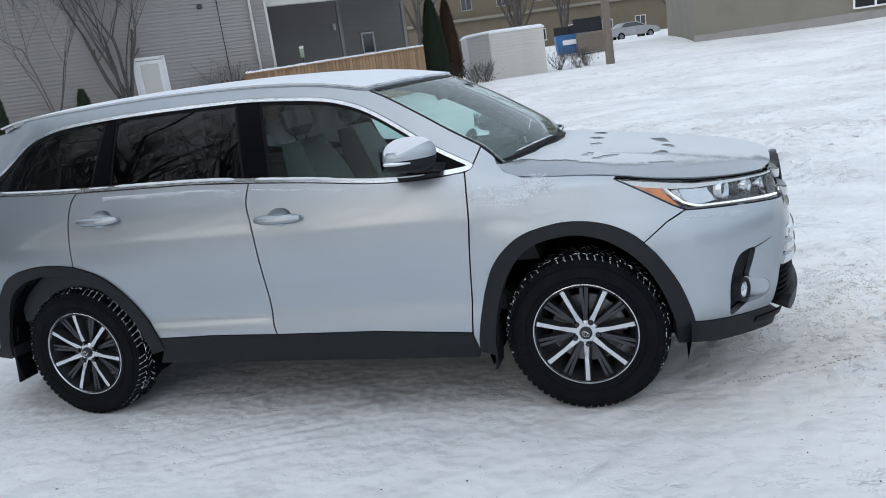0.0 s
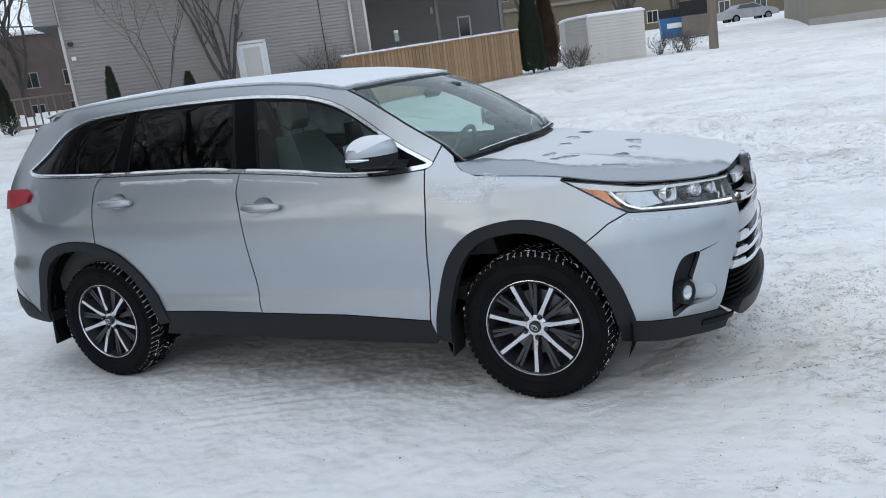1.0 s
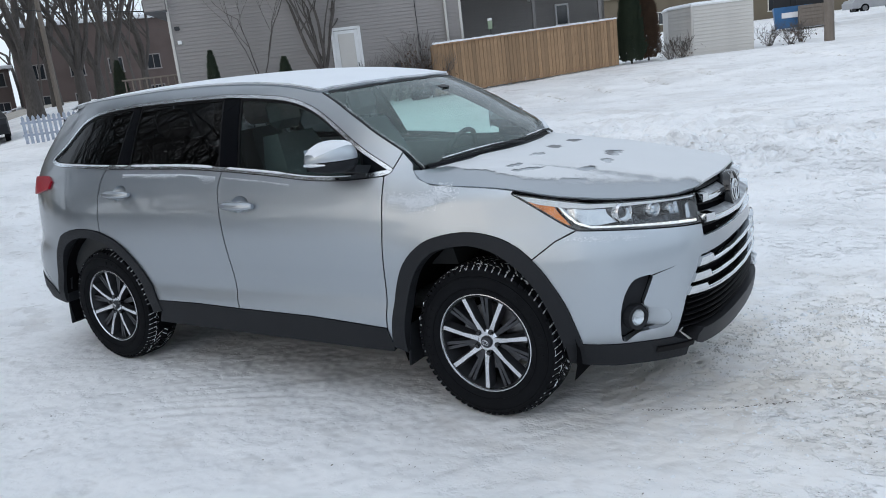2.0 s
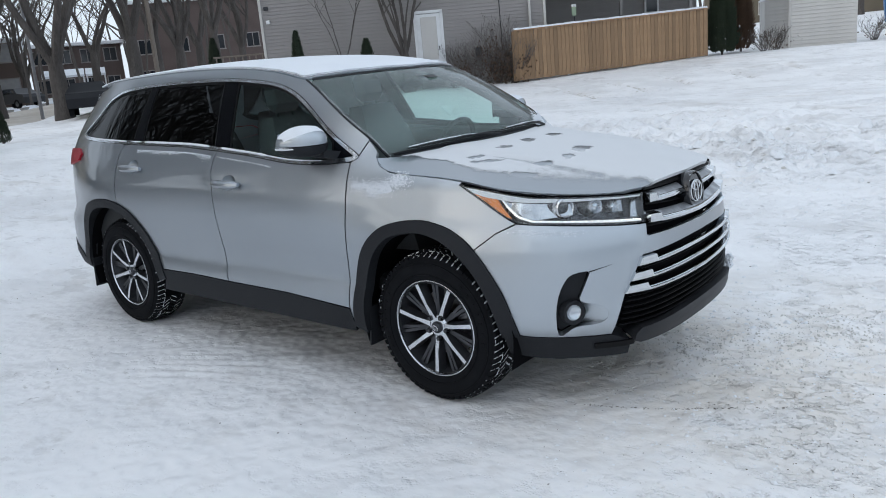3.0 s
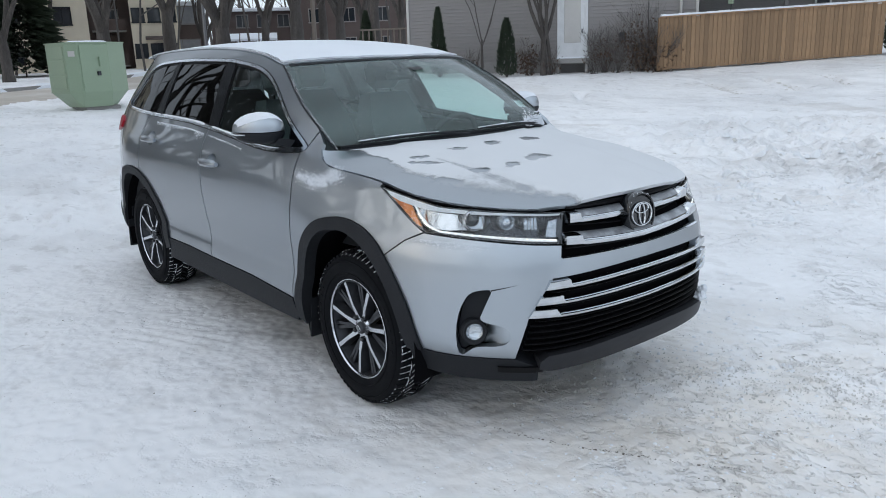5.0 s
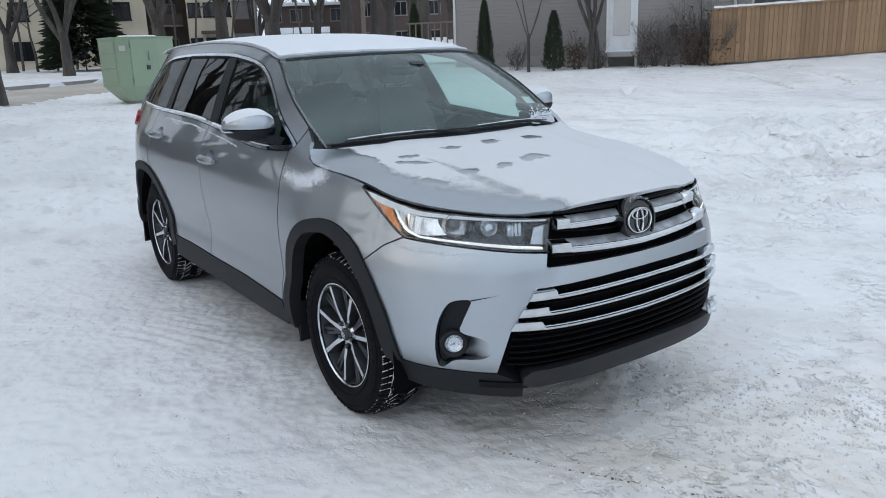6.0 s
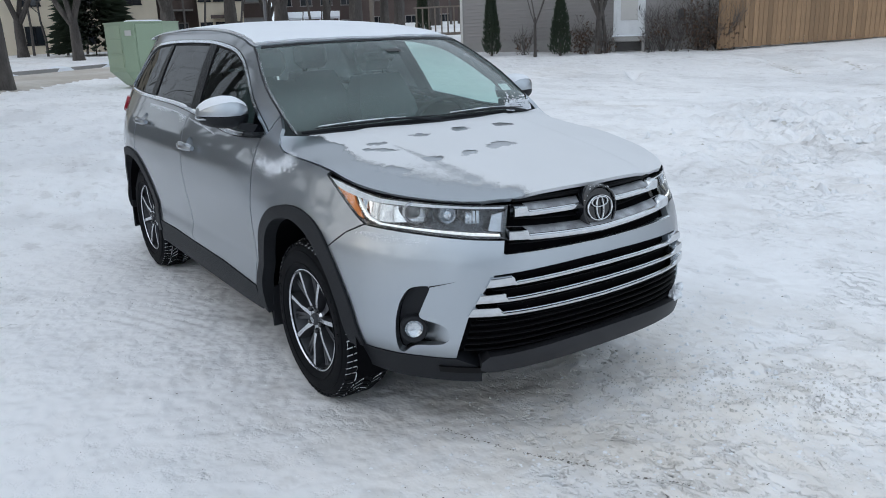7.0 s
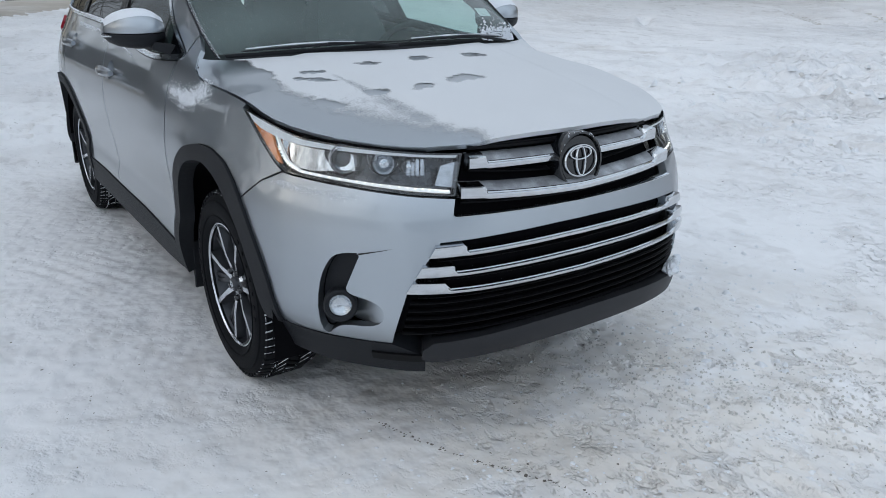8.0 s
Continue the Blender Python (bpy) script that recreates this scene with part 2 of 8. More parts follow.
# ---- building blocks ----
class Geo:
    """Vertices and faces of one mesh, gathered piece by piece."""

    def __init__(self):
        self.v, self.f, self.n = [], [], {}

    def add(self, verts, faces, normals=None):
        k = len(self.v)
        self.v += [tuple(p) for p in verts]
        self.f += [tuple(i + k for i in q) for q in faces]
        if normals is not None:
            for i, q in enumerate(normals):
                self.n[k + i] = tuple(q)
        return self

    def hull(self, points):
        bm = bmesh.new()
        for p in points:
            bm.verts.new(p)
        bmesh.ops.convex_hull(bm, input=bm.verts)
        loose = [q for q in bm.verts if not q.link_faces]
        bmesh.ops.delete(bm, geom=loose, context="VERTS")
        bmesh.ops.dissolve_limit(bm, angle_limit=0.01, verts=bm.verts, edges=bm.edges)
        bm.verts.index_update()
        self.add([q.co[:] for q in bm.verts], [[q.index for q in f.verts] for f in bm.faces])
        bm.free()
        return self

    def box(self, size, m=None, b=0.0):
        """A box with chamfered edges, centred on m."""
        m = m or Matrix()
        h = [s / 2 for s in size]
        b = min(b, min(h) * 0.9)
        if b <= 0:
            pts = [m @ Vector((sx * h[0], sy * h[1], sz * h[2])) for sx in (-1, 1) for sy in (-1, 1) for sz in (-1, 1)]
            self.add(pts, [(0, 1, 3, 2), (4, 6, 7, 5), (0, 4, 5, 1), (2, 3, 7, 6), (0, 2, 6, 4), (1, 5, 7, 3)])
            return self
        pts = []
        for sx in (-1, 1):
            for sy in (-1, 1):
                for sz in (-1, 1):
                    for k in range(3):
                        q = [sx * (h[0] - b), sy * (h[1] - b), sz * (h[2] - b)]
                        q[k] += (sx, sy, sz)[k] * b
                        pts.append(m @ Vector(q))
        return self.hull(pts)

    def tube(self, points, radii, n=8, caps=True, squash=None):
        """A tapered tube along points."""
        pts = [Vector(p) for p in points]
        rings = []
        side = None
        for i, p in enumerate(pts):
            d = (pts[min(i + 1, len(pts) - 1)] - pts[max(i - 1, 0)]).normalized()
            if side is None:
                side = d.orthogonal().normalized()
            side = (side - d * side.dot(d)).normalized()
            up = d.cross(side)
            r = radii[i] if hasattr(radii, "__len__") else radii
            rings.append([p + (side * math.cos(a) + up * math.sin(a)) * r for a in (2 * math.pi * k / n for k in range(n))])
        v = [q for ring in rings for q in ring]
        f = [(i * n + k, i * n + (k + 1) % n, (i + 1) * n + (k + 1) % n, (i + 1) * n + k) for i in range(len(rings) - 1) for k in range(n)]
        if caps:
            f += [tuple(reversed(range(n))), tuple(range((len(rings) - 1) * n, len(rings) * n))]
        return self.add(v, f)

    def lathe(self, profile, n=48, m=None, closed=False):
        """Turns (radius, along) pairs round the z axis of m."""
        m = m or Matrix()
        v, f = [], []
        for r, a in profile:
            v += [m @ Vector((r * math.cos(2 * math.pi * k / n), r * math.sin(2 * math.pi * k / n), a)) for k in range(n)]
        rows = len(profile)
        for i in range(rows if closed else rows - 1):
            j = (i + 1) % rows
            f += [(i * n + k, i * n + (k + 1) % n, j * n + (k + 1) % n, j * n + k) for k in range(n)]
        return self.add(v, f)

    def mesh(self, name, smooth=True, angle=35):
        me = bpy.data.meshes.new(name)
        me.from_pydata(self.v, [], self.f)
        if smooth:
            me.polygons.foreach_set("use_smooth", [True] * len(me.polygons))
            if self.n:
                me.update()
                base = [v.normal[:] for v in me.vertices]
                for i, q in self.n.items():
                    base[i] = q
                me.normals_split_custom_set_from_vertices(base)
            elif angle:
                me.set_sharp_from_angle(angle=radians(angle))
        me.update()
        return me


def part(name, geo, mat, parent=None, label="", smooth=True, m=None):
    """Links a Geo as one mesh object under a thing or a part."""
    me = geo if isinstance(geo, bpy.types.Mesh) else geo.mesh(name, smooth)
    if not me.materials:
        me.materials.append(mat)
    ob = new(name, me)
    if parent is not None:
        ob.parent = parent
    if m is not None:
        ob.matrix_basis = m
    return tagged(ob, label)


def thing(name, m, label, category, group="", kind=""):
    ob = new(name)
    ob.empty_display_size = 0.2
    ob.matrix_basis = m
    return tagged(ob, label, category, group, kind)


def curve(pairs):
    """A smooth monotone curve through (x, y) pairs, which works on numbers and arrays."""
    xs = np.array([p[0] for p in pairs], float)
    ys = np.array([p[1] for p in pairs], float)
    h = np.diff(xs)
    d = np.diff(ys) / h
    s = np.zeros(len(xs))
    s[0], s[-1] = d[0], d[-1]
    for i in range(1, len(xs) - 1):
        if d[i - 1] * d[i] > 0:
            w1, w2 = 2 * h[i] + h[i - 1], h[i] + 2 * h[i - 1]
            s[i] = (w1 + w2) / (w1 / d[i - 1] + w2 / d[i])

    def at(x):
        x = np.clip(x, xs[0], xs[-1])
        i = np.clip(np.searchsorted(xs, x) - 1, 0, len(h) - 1)
        t = (x - xs[i]) / h[i]
        return ((1 + 2 * t) * (1 - t) ** 2 * ys[i] + t * (1 - t) ** 2 * h[i] * s[i]
                + t * t * (3 - 2 * t) * ys[i + 1] + t * t * (t - 1) * h[i] * s[i + 1])
    return at


def flowing(pts, n=4):
    """A smooth line through the points, with n steps from one to the next."""
    out = []
    for i in range(len(pts) - 1):
        p0, p1, p2, p3 = pts[max(i - 1, 0)], pts[i], pts[i + 1], pts[min(i + 2, len(pts) - 1)]
        for k in range(n):
            t = k / n
            out.append(tuple(0.5 * (2 * b + (c - a) * t + (2 * a - 5 * b + 4 * c - d) * t * t + (3 * b - a - 3 * c + d) * t ** 3) for a, b, c, d in zip(p0, p1, p2, p3)))
    return out + [tuple(pts[-1])]


def smoothstep(a, b, x):
    t = np.clip((x - a) / (b - a), 0, 1)
    return t * t * (3 - 2 * t)


def inside(poly, x, y):
    odd = False
    for (x0, y0), (x1, y1) in zip(poly, poly[1:] + poly[:1]):
        if (y0 > y) != (y1 > y) and x < (x1 - x0) * (y - y0) / (y1 - y0) + x0:
            odd = not odd
    return odd


def area(poly):
    return sum(a[0] * b[1] - b[0] * a[1] for a, b in zip(poly, poly[1:] + poly[:1])) / 2


def dense(poly, step):
    """The outline with its long edges divided."""
    out = []
    for a, b in zip(poly, poly[1:] + poly[:1]):
        n = max(1, int(math.dist(a, b) / step + 0.5))
        out += [(a[0] + (b[0] - a[0]) * k / n, a[1] + (b[1] - a[1]) * k / n) for k in range(n)]
    return out


def rounded(poly, times=2):
    """Corner cutting, which rounds an outline."""
    for _ in range(times):
        out = []
        for a, b in zip(poly, poly[1:] + poly[:1]):
            out += [(a[0] * 0.75 + b[0] * 0.25, a[1] * 0.75 + b[1] * 0.25), (a[0] * 0.25 + b[0] * 0.75, a[1] * 0.25 + b[1] * 0.75)]
        poly = out
    return poly


def shrunk(poly, d):
    """The outline moved inwards by d."""
    s = 1 if area(poly) > 0 else -1
    out = []
    n = len(poly)
    for i in range(n):
        p, q, r = Vector(poly[i - 1]), Vector(poly[i]), Vector(poly[(i + 1) % n])
        a, b = q - p, r - q
        if a.length < 1e-7 or b.length < 1e-7:
            out.append(poly[i])
            continue
        na, nb = Vector((-a.y, a.x)).normalized() * s, Vector((-b.y, b.x)).normalized() * s
        m = na + nb
        m = m / max(m.length_squared / 2, 0.5)
        out.append(tuple(q + m * d))
    return out


def clipped(poly, p, n):
    """The part of the outline on the side of the line through p to which n points."""
    out = []
    for a, b in zip(poly, poly[1:] + poly[:1]):
        da, db = (a[0] - p[0]) * n[0] + (a[1] - p[1]) * n[1], (b[0] - p[0]) * n[0] + (b[1] - p[1]) * n[1]
        if da >= 0:
            out.append(a)
        if da * db < 0:
            t = da / (da - db)
            out.append((a[0] + (b[0] - a[0]) * t, a[1] + (b[1] - a[1]) * t))
    return out


from mathutils.geometry import delaunay_2d_cdt


def panel(outline, surf, step=0.05, depth=0.015, holes=(), lift=0.0, gap=0.0, flip=False, mirror=False, rough=0.0):
    """A sheet of bodywork over an outline in the two parameters of surf, with turned-in edges.
    lift: metres outwards; gap: by how much it stays back from its neighbours; flip: surf's normal points inwards."""
    poly = shrunk(dense(outline, step * 0.8), gap) if gap else dense(outline, step * 0.8)
    holes = [dense(h, step * 0.6) for h in holes]
    pts, edges = [], []
    for loop in [poly] + holes:
        k = len(pts)
        pts += loop
        edges += [(k + i, k + (i + 1) % len(loop)) for i in range(len(loop))]
    rim = np.array(pts)
    lo, hi = rim.min(0), rim.max(0)
    for i in range(int((hi[0] - lo[0]) / step) + 1):
        for j in range(int((hi[1] - lo[1]) / step) + 1):
            q = (lo[0] + (i + 0.5 + 0.25 * (j % 2)) * step, lo[1] + (j + 0.5) * step)
            if inside(poly, *q) and not any(inside(h, *q) for h in holes) and ((rim - q) ** 2).sum(1).min() > (0.45 * step) ** 2:
                pts.append(q)
    v2, _, tris, *_ = delaunay_2d_cdt([Vector(p) for p in pts], edges, [], 0, 1e-6)
    keep = []
    for t in tris:
        c = ((v2[t[0]] + v2[t[1]] + v2[t[2]]) / 3)
        if inside(poly, *c) and not any(inside(h, *c) for h in holes):
            keep.append(tuple(t))
    e = 0.004
    pos, nor = [], []
    for a, b in v2:
        p = Vector(surf(a, b))
        n = (Vector(surf(a + e, b)) - Vector(surf(a - e, b))).cross(Vector(surf(a, b + e)) - Vector(surf(a, b - e)))
        n = n.normalized() if n.length > 1e-12 else Vector((0, 0, 1))
        n = -n if flip else n
        pos.append(p + n * (lift + (rough * (noise.noise(p * 9) + 0.5 * noise.noise(p * 31)) if rough else 0)))
        nor.append(n)
    if mirror:
        pos = [Vector((p.x, -p.y, p.z)) for p in pos]
        nor = [Vector((n.x, -n.y, n.z)) for n in nor]
    faces = []
    for t in keep:
        fn = (pos[t[1]] - pos[t[0]]).cross(pos[t[2]] - pos[t[0]])
        faces.append(t if fn.dot(nor[t[0]]) > 0 else t[::-1])
    g = Geo()
    g.add(pos, faces, None if rough else nor)
    count = {}
    for t in faces:
        for a, b in zip(t, t[1:] + t[:1]):
            count[(a, b)] = count.get((a, b), 0) + 1
    border = [(a, b) for (a, b) in count if (b, a) not in count]
    if depth:
        k = {}
        v, vn, f = [], [], []
        for a, b in border:
            d = (pos[b] - pos[a]).normalized()
            out = d.cross(nor[a]).normalized()
            j = len(v)
            v += [pos[a], pos[b], pos[b] - nor[b] * depth, pos[a] - nor[a] * depth]
            vn += [out] * 4
            f.append((j + 1, j, j + 3, j + 2))
        g.add(v, f, vn)
    return g


# ---- ground: one sheet of trodden snow that rises towards the houses ----
RISE_FRONT = curve([(0, 0), (9, 0.0), (14, 0.06), (19, 0.28), (23, 0.74), (27, 1.06), (31, 1.12), (36, 1.55), (42, 1.85), (70, 2.6), (130, 4.0), (3000, 4.0)])
RISE_LEFT = curve([(0, 0), (10, 0.0), (16, 0.16), (24, 0.42), (28, 0.52), (38, 0.60), (48, 0.9), (80, 1.4), (130, 2.0), (3000, 2.0)])


def rise(x, y):
    """The broad lie of the land."""
    r = np.hypot(x, y)
    a = np.degrees(np.arctan2(x, y))
    w = smoothstep(-70, -58, a) * (1 - smoothstep(60, 110, a))
    back = smoothstep(-150, -110, a) * (1 - smoothstep(60, 110, a))
    return (RISE_FRONT(r) * w + RISE_LEFT(r) * (1 - w)) * back


MARKS = [(-10.5, 18.4, -8.65, 17.25), (-9.4, 19.6, -7.35, 18.3), (-7.95, 20.7, -6.6, 19.4), (-6.7, 21.9, -5.0, 20.2), (-4.9, 22.5, -4.0, 21.5), (-2.1, 24.8, -0.2, 22.7), (-12.6, 15.2, -11.4, 14.0)]


# boot prints that lead past the tail of the car
PRINTS, _rnd = [], random.Random(14)
for x0, y0, x1, y1, count in ((-17.5, 2.2, -6.2, -0.9, 16), (-14.0, 4.8, -5.4, 0.6, 13), (-9.5, -2.2, -4.6, -0.4, 9)):
    way = math.atan2(y1 - y0, x1 - x0)
    for k in range(count):
        t = (k + _rnd.uniform(-0.2, 0.2)) / (count - 1)
        off = (0.16 if k % 2 else -0.16) + _rnd.uniform(-0.08, 0.08)
        PRINTS.append((x0 + (x1 - x0) * t - math.sin(way) * off, y0 + (y1 - y0) * t + math.cos(way) * off, way + _rnd.uniform(-0.3, 0.3)))


LANE = (math.cos(radians(42)), math.sin(radians(42)))


def step_up(a, b, v):
    t = min(1.0, max(0.0, (v - a) / (b - a)))
    return t * t * (3 - 2 * t)


def snow_relief(x, y):
    """Trodden lumps, scuffs, wheel ruts and soft drifts."""
    r = math.hypot(x, y)
    p = Vector((x, y, 0))
    fade = 1 - (step_up(38, 62, r))
    along, across = x * LANE[0] + y * LANE[1], y * LANE[0] - x * LANE[1]
    q = Vector((along * 0.42, across, 0))
    z = fade * (0.030 * noise.noise(p * 0.45) + 0.030 * noise.noise(q * 0.8 + Vector((9, 2, 0))))
    near = 1 - (step_up(22, 34, r))
    # churned snow ahead of the nose and beyond the car
    ahead = (step_up(0.7, 2.2, x + 0.25 * y))
    beyond = (step_up(1.0, 4.5, y + 0.35 * x) * step_up(-7.5, -3.0, x - 0.3 * y))
    churn = max(0.85 * ahead, beyond)
    patch = max(0.0, min(1.0, 0.55 + 1.3 * noise.noise(p * 0.55 + Vector((0, 7, 0)))))
    heap = 1.5 * math.exp(-(((x + 2.2) / 2.6) ** 2 + ((y - 8.8) / 3.0) ** 2)) + 0.8 * math.exp(-(((x + 2.8) / 1.6) ** 2 + ((y - 12.5) / 2.5) ** 2)) + 0.8 * math.exp(-(((x - 5) / 3.5) ** 2 + ((y - 7.0) / 3.0) ** 2)) + 0.9 * math.exp(-(((x + 5.5) / 1.6) ** 2 + ((y - 11.0) / 3.2) ** 2))
    n1 = noise.noise(p * 1.3 + Vector((3, 1, 0)))
    n2 = noise.noise(p * 3.4)
    n3 = noise.noise(p * 8.0)
    n4 = noise.noise(p * 17.0)
    s2 = noise.noise(q * 5.0 + Vector((1, 5, 0)))
    s3 = noise.noise(q * 11.0 + Vector((4, 4, 0)))
    lump = max(0.0, n1 * 0.55 + n2 * 0.5 + 0.02)
    # scuffs: shallow pits with one sharp side, drawn out along the lane
    pit = (step_up(0.12, 0.34, s2)) * (0.6 + 0.4 * n3) + 0.5 * (step_up(0.20, 0.38, s3))
    z += near * (0.009 * n2 + 0.006 * n3 + 0.003 * n4 - 0.007 * pit)
    z += near * churn * patch * (0.075 * lump ** 1.2 + 0.018 * n3 + 0.010 * n4 - 0.030 * pit)
    z += near * heap * (0.065 * n2 + 0.20 * lump + 0.030 * max(-0.15, n3) + 0.010 * n4 - 0.05 * max(0.0, n3 + n2 - 0.25))
    for off in (-0.8, 0.8):
        d = y - 0.55 * x - 15.5 + off + 0.25 * math.sin(x * 0.35)
        z += (0.02 * math.exp(-((d - 0.24) / 0.13) ** 2) - 0.03 * math.exp(-(d / 0.17) ** 2)) * fade * (step_up(-14, -8, x))
    # a curved wheel track swinging round beyond the car
    for off in (-0.8, 0.8):
        d = math.hypot(x - 3.0, y - 2.0) - 11.0 - off
        z -= 0.022 * math.exp(-(d / 0.17) ** 2) * (step_up(3, 6, y)) * (0.6 + 0.4 * n2)
        z += 0.012 * math.exp(-((d - 0.28) / 0.12) ** 2) * (step_up(3, 6, y))
    for off in (-0.8, 0.8):
        d = math.hypot(x + 4.5, y - 11.5) - 11.2 - off
        if abs(d) < 0.9 and x < -4.0:
            z += (0.016 * math.exp(-((abs(d) - 0.24) / 0.10) ** 2) - 0.040 * math.exp(-(d / 0.15) ** 2)) * (step_up(-4.0, -5.5, x)) * (1 - step_up(9.0, 13.0, y)) * (0.7 + 0.5 * n2)
    if r > 12:
        for x0, y0, x1, y1 in MARKS:
            ux, uy = x1 - x0, y1 - y0
            L = math.hypot(ux, uy)
            t = ((x - x0) * ux + (y - y0) * uy) / L / L
            if -0.2 < t < 1.2:
                d = ((x - x0) * uy - (y - y0) * ux) / L
                w = (step_up(-0.15, 0.1, t) * (1 - step_up(0.8, 1.1, t))) * (0.5 + 0.8 * max(0.0, noise.noise(Vector((t * 4, x0, 0))) + 0.3))
                z += w * (0.07 * math.exp(-((d - 0.24) / 0.14) ** 2) - 0.26 * math.exp(-((d + 0.03) / 0.16) ** 2))
    if r < 4.5:
        crumb = step_up(0.3, 0.9, x + 0.2 * y) * (1 - step_up(3.2, 4.4, r)) * patch
        n5, n6 = noise.noise(p * 13.0 + Vector((8, 0, 2))), noise.noise(p * 25.0 + Vector((0, 6, 1)))
        z += crumb * (0.016 * max(0.0, n5 - 0.08) + 0.013 * max(0.0, n6 - 0.10) - 0.010 * max(0.0, -n5 - 0.15))
    # flattened under and beside the car
    flat = (step_up(-4.6, -3.8, x) * (1 - step_up(0.9, 1.7, x)) * step_up(-2.0, -1.3, y) * (1 - step_up(1.3, 2.2, y)))
    z *= 1 - 0.75 * flat
    # ribs that the front tyre pressed beside its own track
    if -2.2 < x < -0.35 and -1.45 < y < -1.0:
        z += 0.004 * math.sin((x * 0.8 + y * 1.2) * 2 * math.pi / 0.045) * (step_up(-2.2, -1.6, x) * (1 - step_up(-0.8, -0.4, x)))
    # footprints and scuffs beyond the car's tail
    if -16 < x < -3.5 and -3.5 < y < 7:
        for fx, fy, fa in PRINTS:
            dx, dy = x - fx, y - fy
            if dx * dx + dy * dy < 0.16:
                a, c = dx * math.cos(fa) + dy * math.sin(fa), dy * math.cos(fa) - dx * math.sin(fa)
                r2 = (a / 0.17) ** 2 + (c / 0.085) ** 2
                z += 0.020 * math.exp(-(r2 - 1.6) ** 2 * 1.5) - 0.065 * (1 - step_up(0.6, 1.3, r2))
    left = (step_up(-3.5, -6.0, x)) * near * (1 - 0.6 * (step_up(3, 8, y)))
    z += left * (0.050 * max(0.0, n2 + 0.05) + 0.03 * max(0.0, n1) - 0.05 * max(0.0, n3 - 0.15))
    return z


def ground_z(x, y):
    return float(rise(x, y)) + snow_relief(x, y)


def make_ground():
    radii = [0.0]
    r, d = 0.25, 0.036
    while r < 28:
        radii.append(r)
        r += d
        d *= 1.0042 if r > 5 else 1.0
    step = 0.14
    while r < 2600:
        radii.append(r)
        r += step
        step *= 1.09
    # finer where the lot runs away towards the street, the fence and the slope
    turns = [radians(a) for a in [60 + 0.2 * k for k in range(650)] + [190 + 0.5 * k for k in range(460)]]
    n = len(turns)
    verts = [(0, 0, ground_z(0, 0))]
    cs = [(math.cos(a), math.sin(a)) for a in turns]
    for rr in radii[1:]:
        ring_xy = [(rr * c, rr * s) for c, s in cs]
        zr = rise(np.array([q[0] for q in ring_xy]), np.array([q[1] for q in ring_xy]))
        for (x, y), z0 in zip(ring_xy, zr):
            verts.append((x, y, float(z0) + (snow_relief(x, y) if rr < 62 else 0.0)))
    faces = [(0, 1 + k, 1 + (k + 1) % n) for k in range(n)]
    for i in range(len(radii) - 2):
        a, b = 1 + i * n, 1 + (i + 1) * n
        faces += [(a + k, b + k, b + (k + 1) % n, a + (k + 1) % n) for k in range(n)]
    g = Geo()
    g.v, g.f = verts, faces
    ob = part("ground", g.mesh("ground", True, 0), SNOW)
    return tagged(ob, "packed and churned snow with grit and tyre marks", "ground", kind="structure")


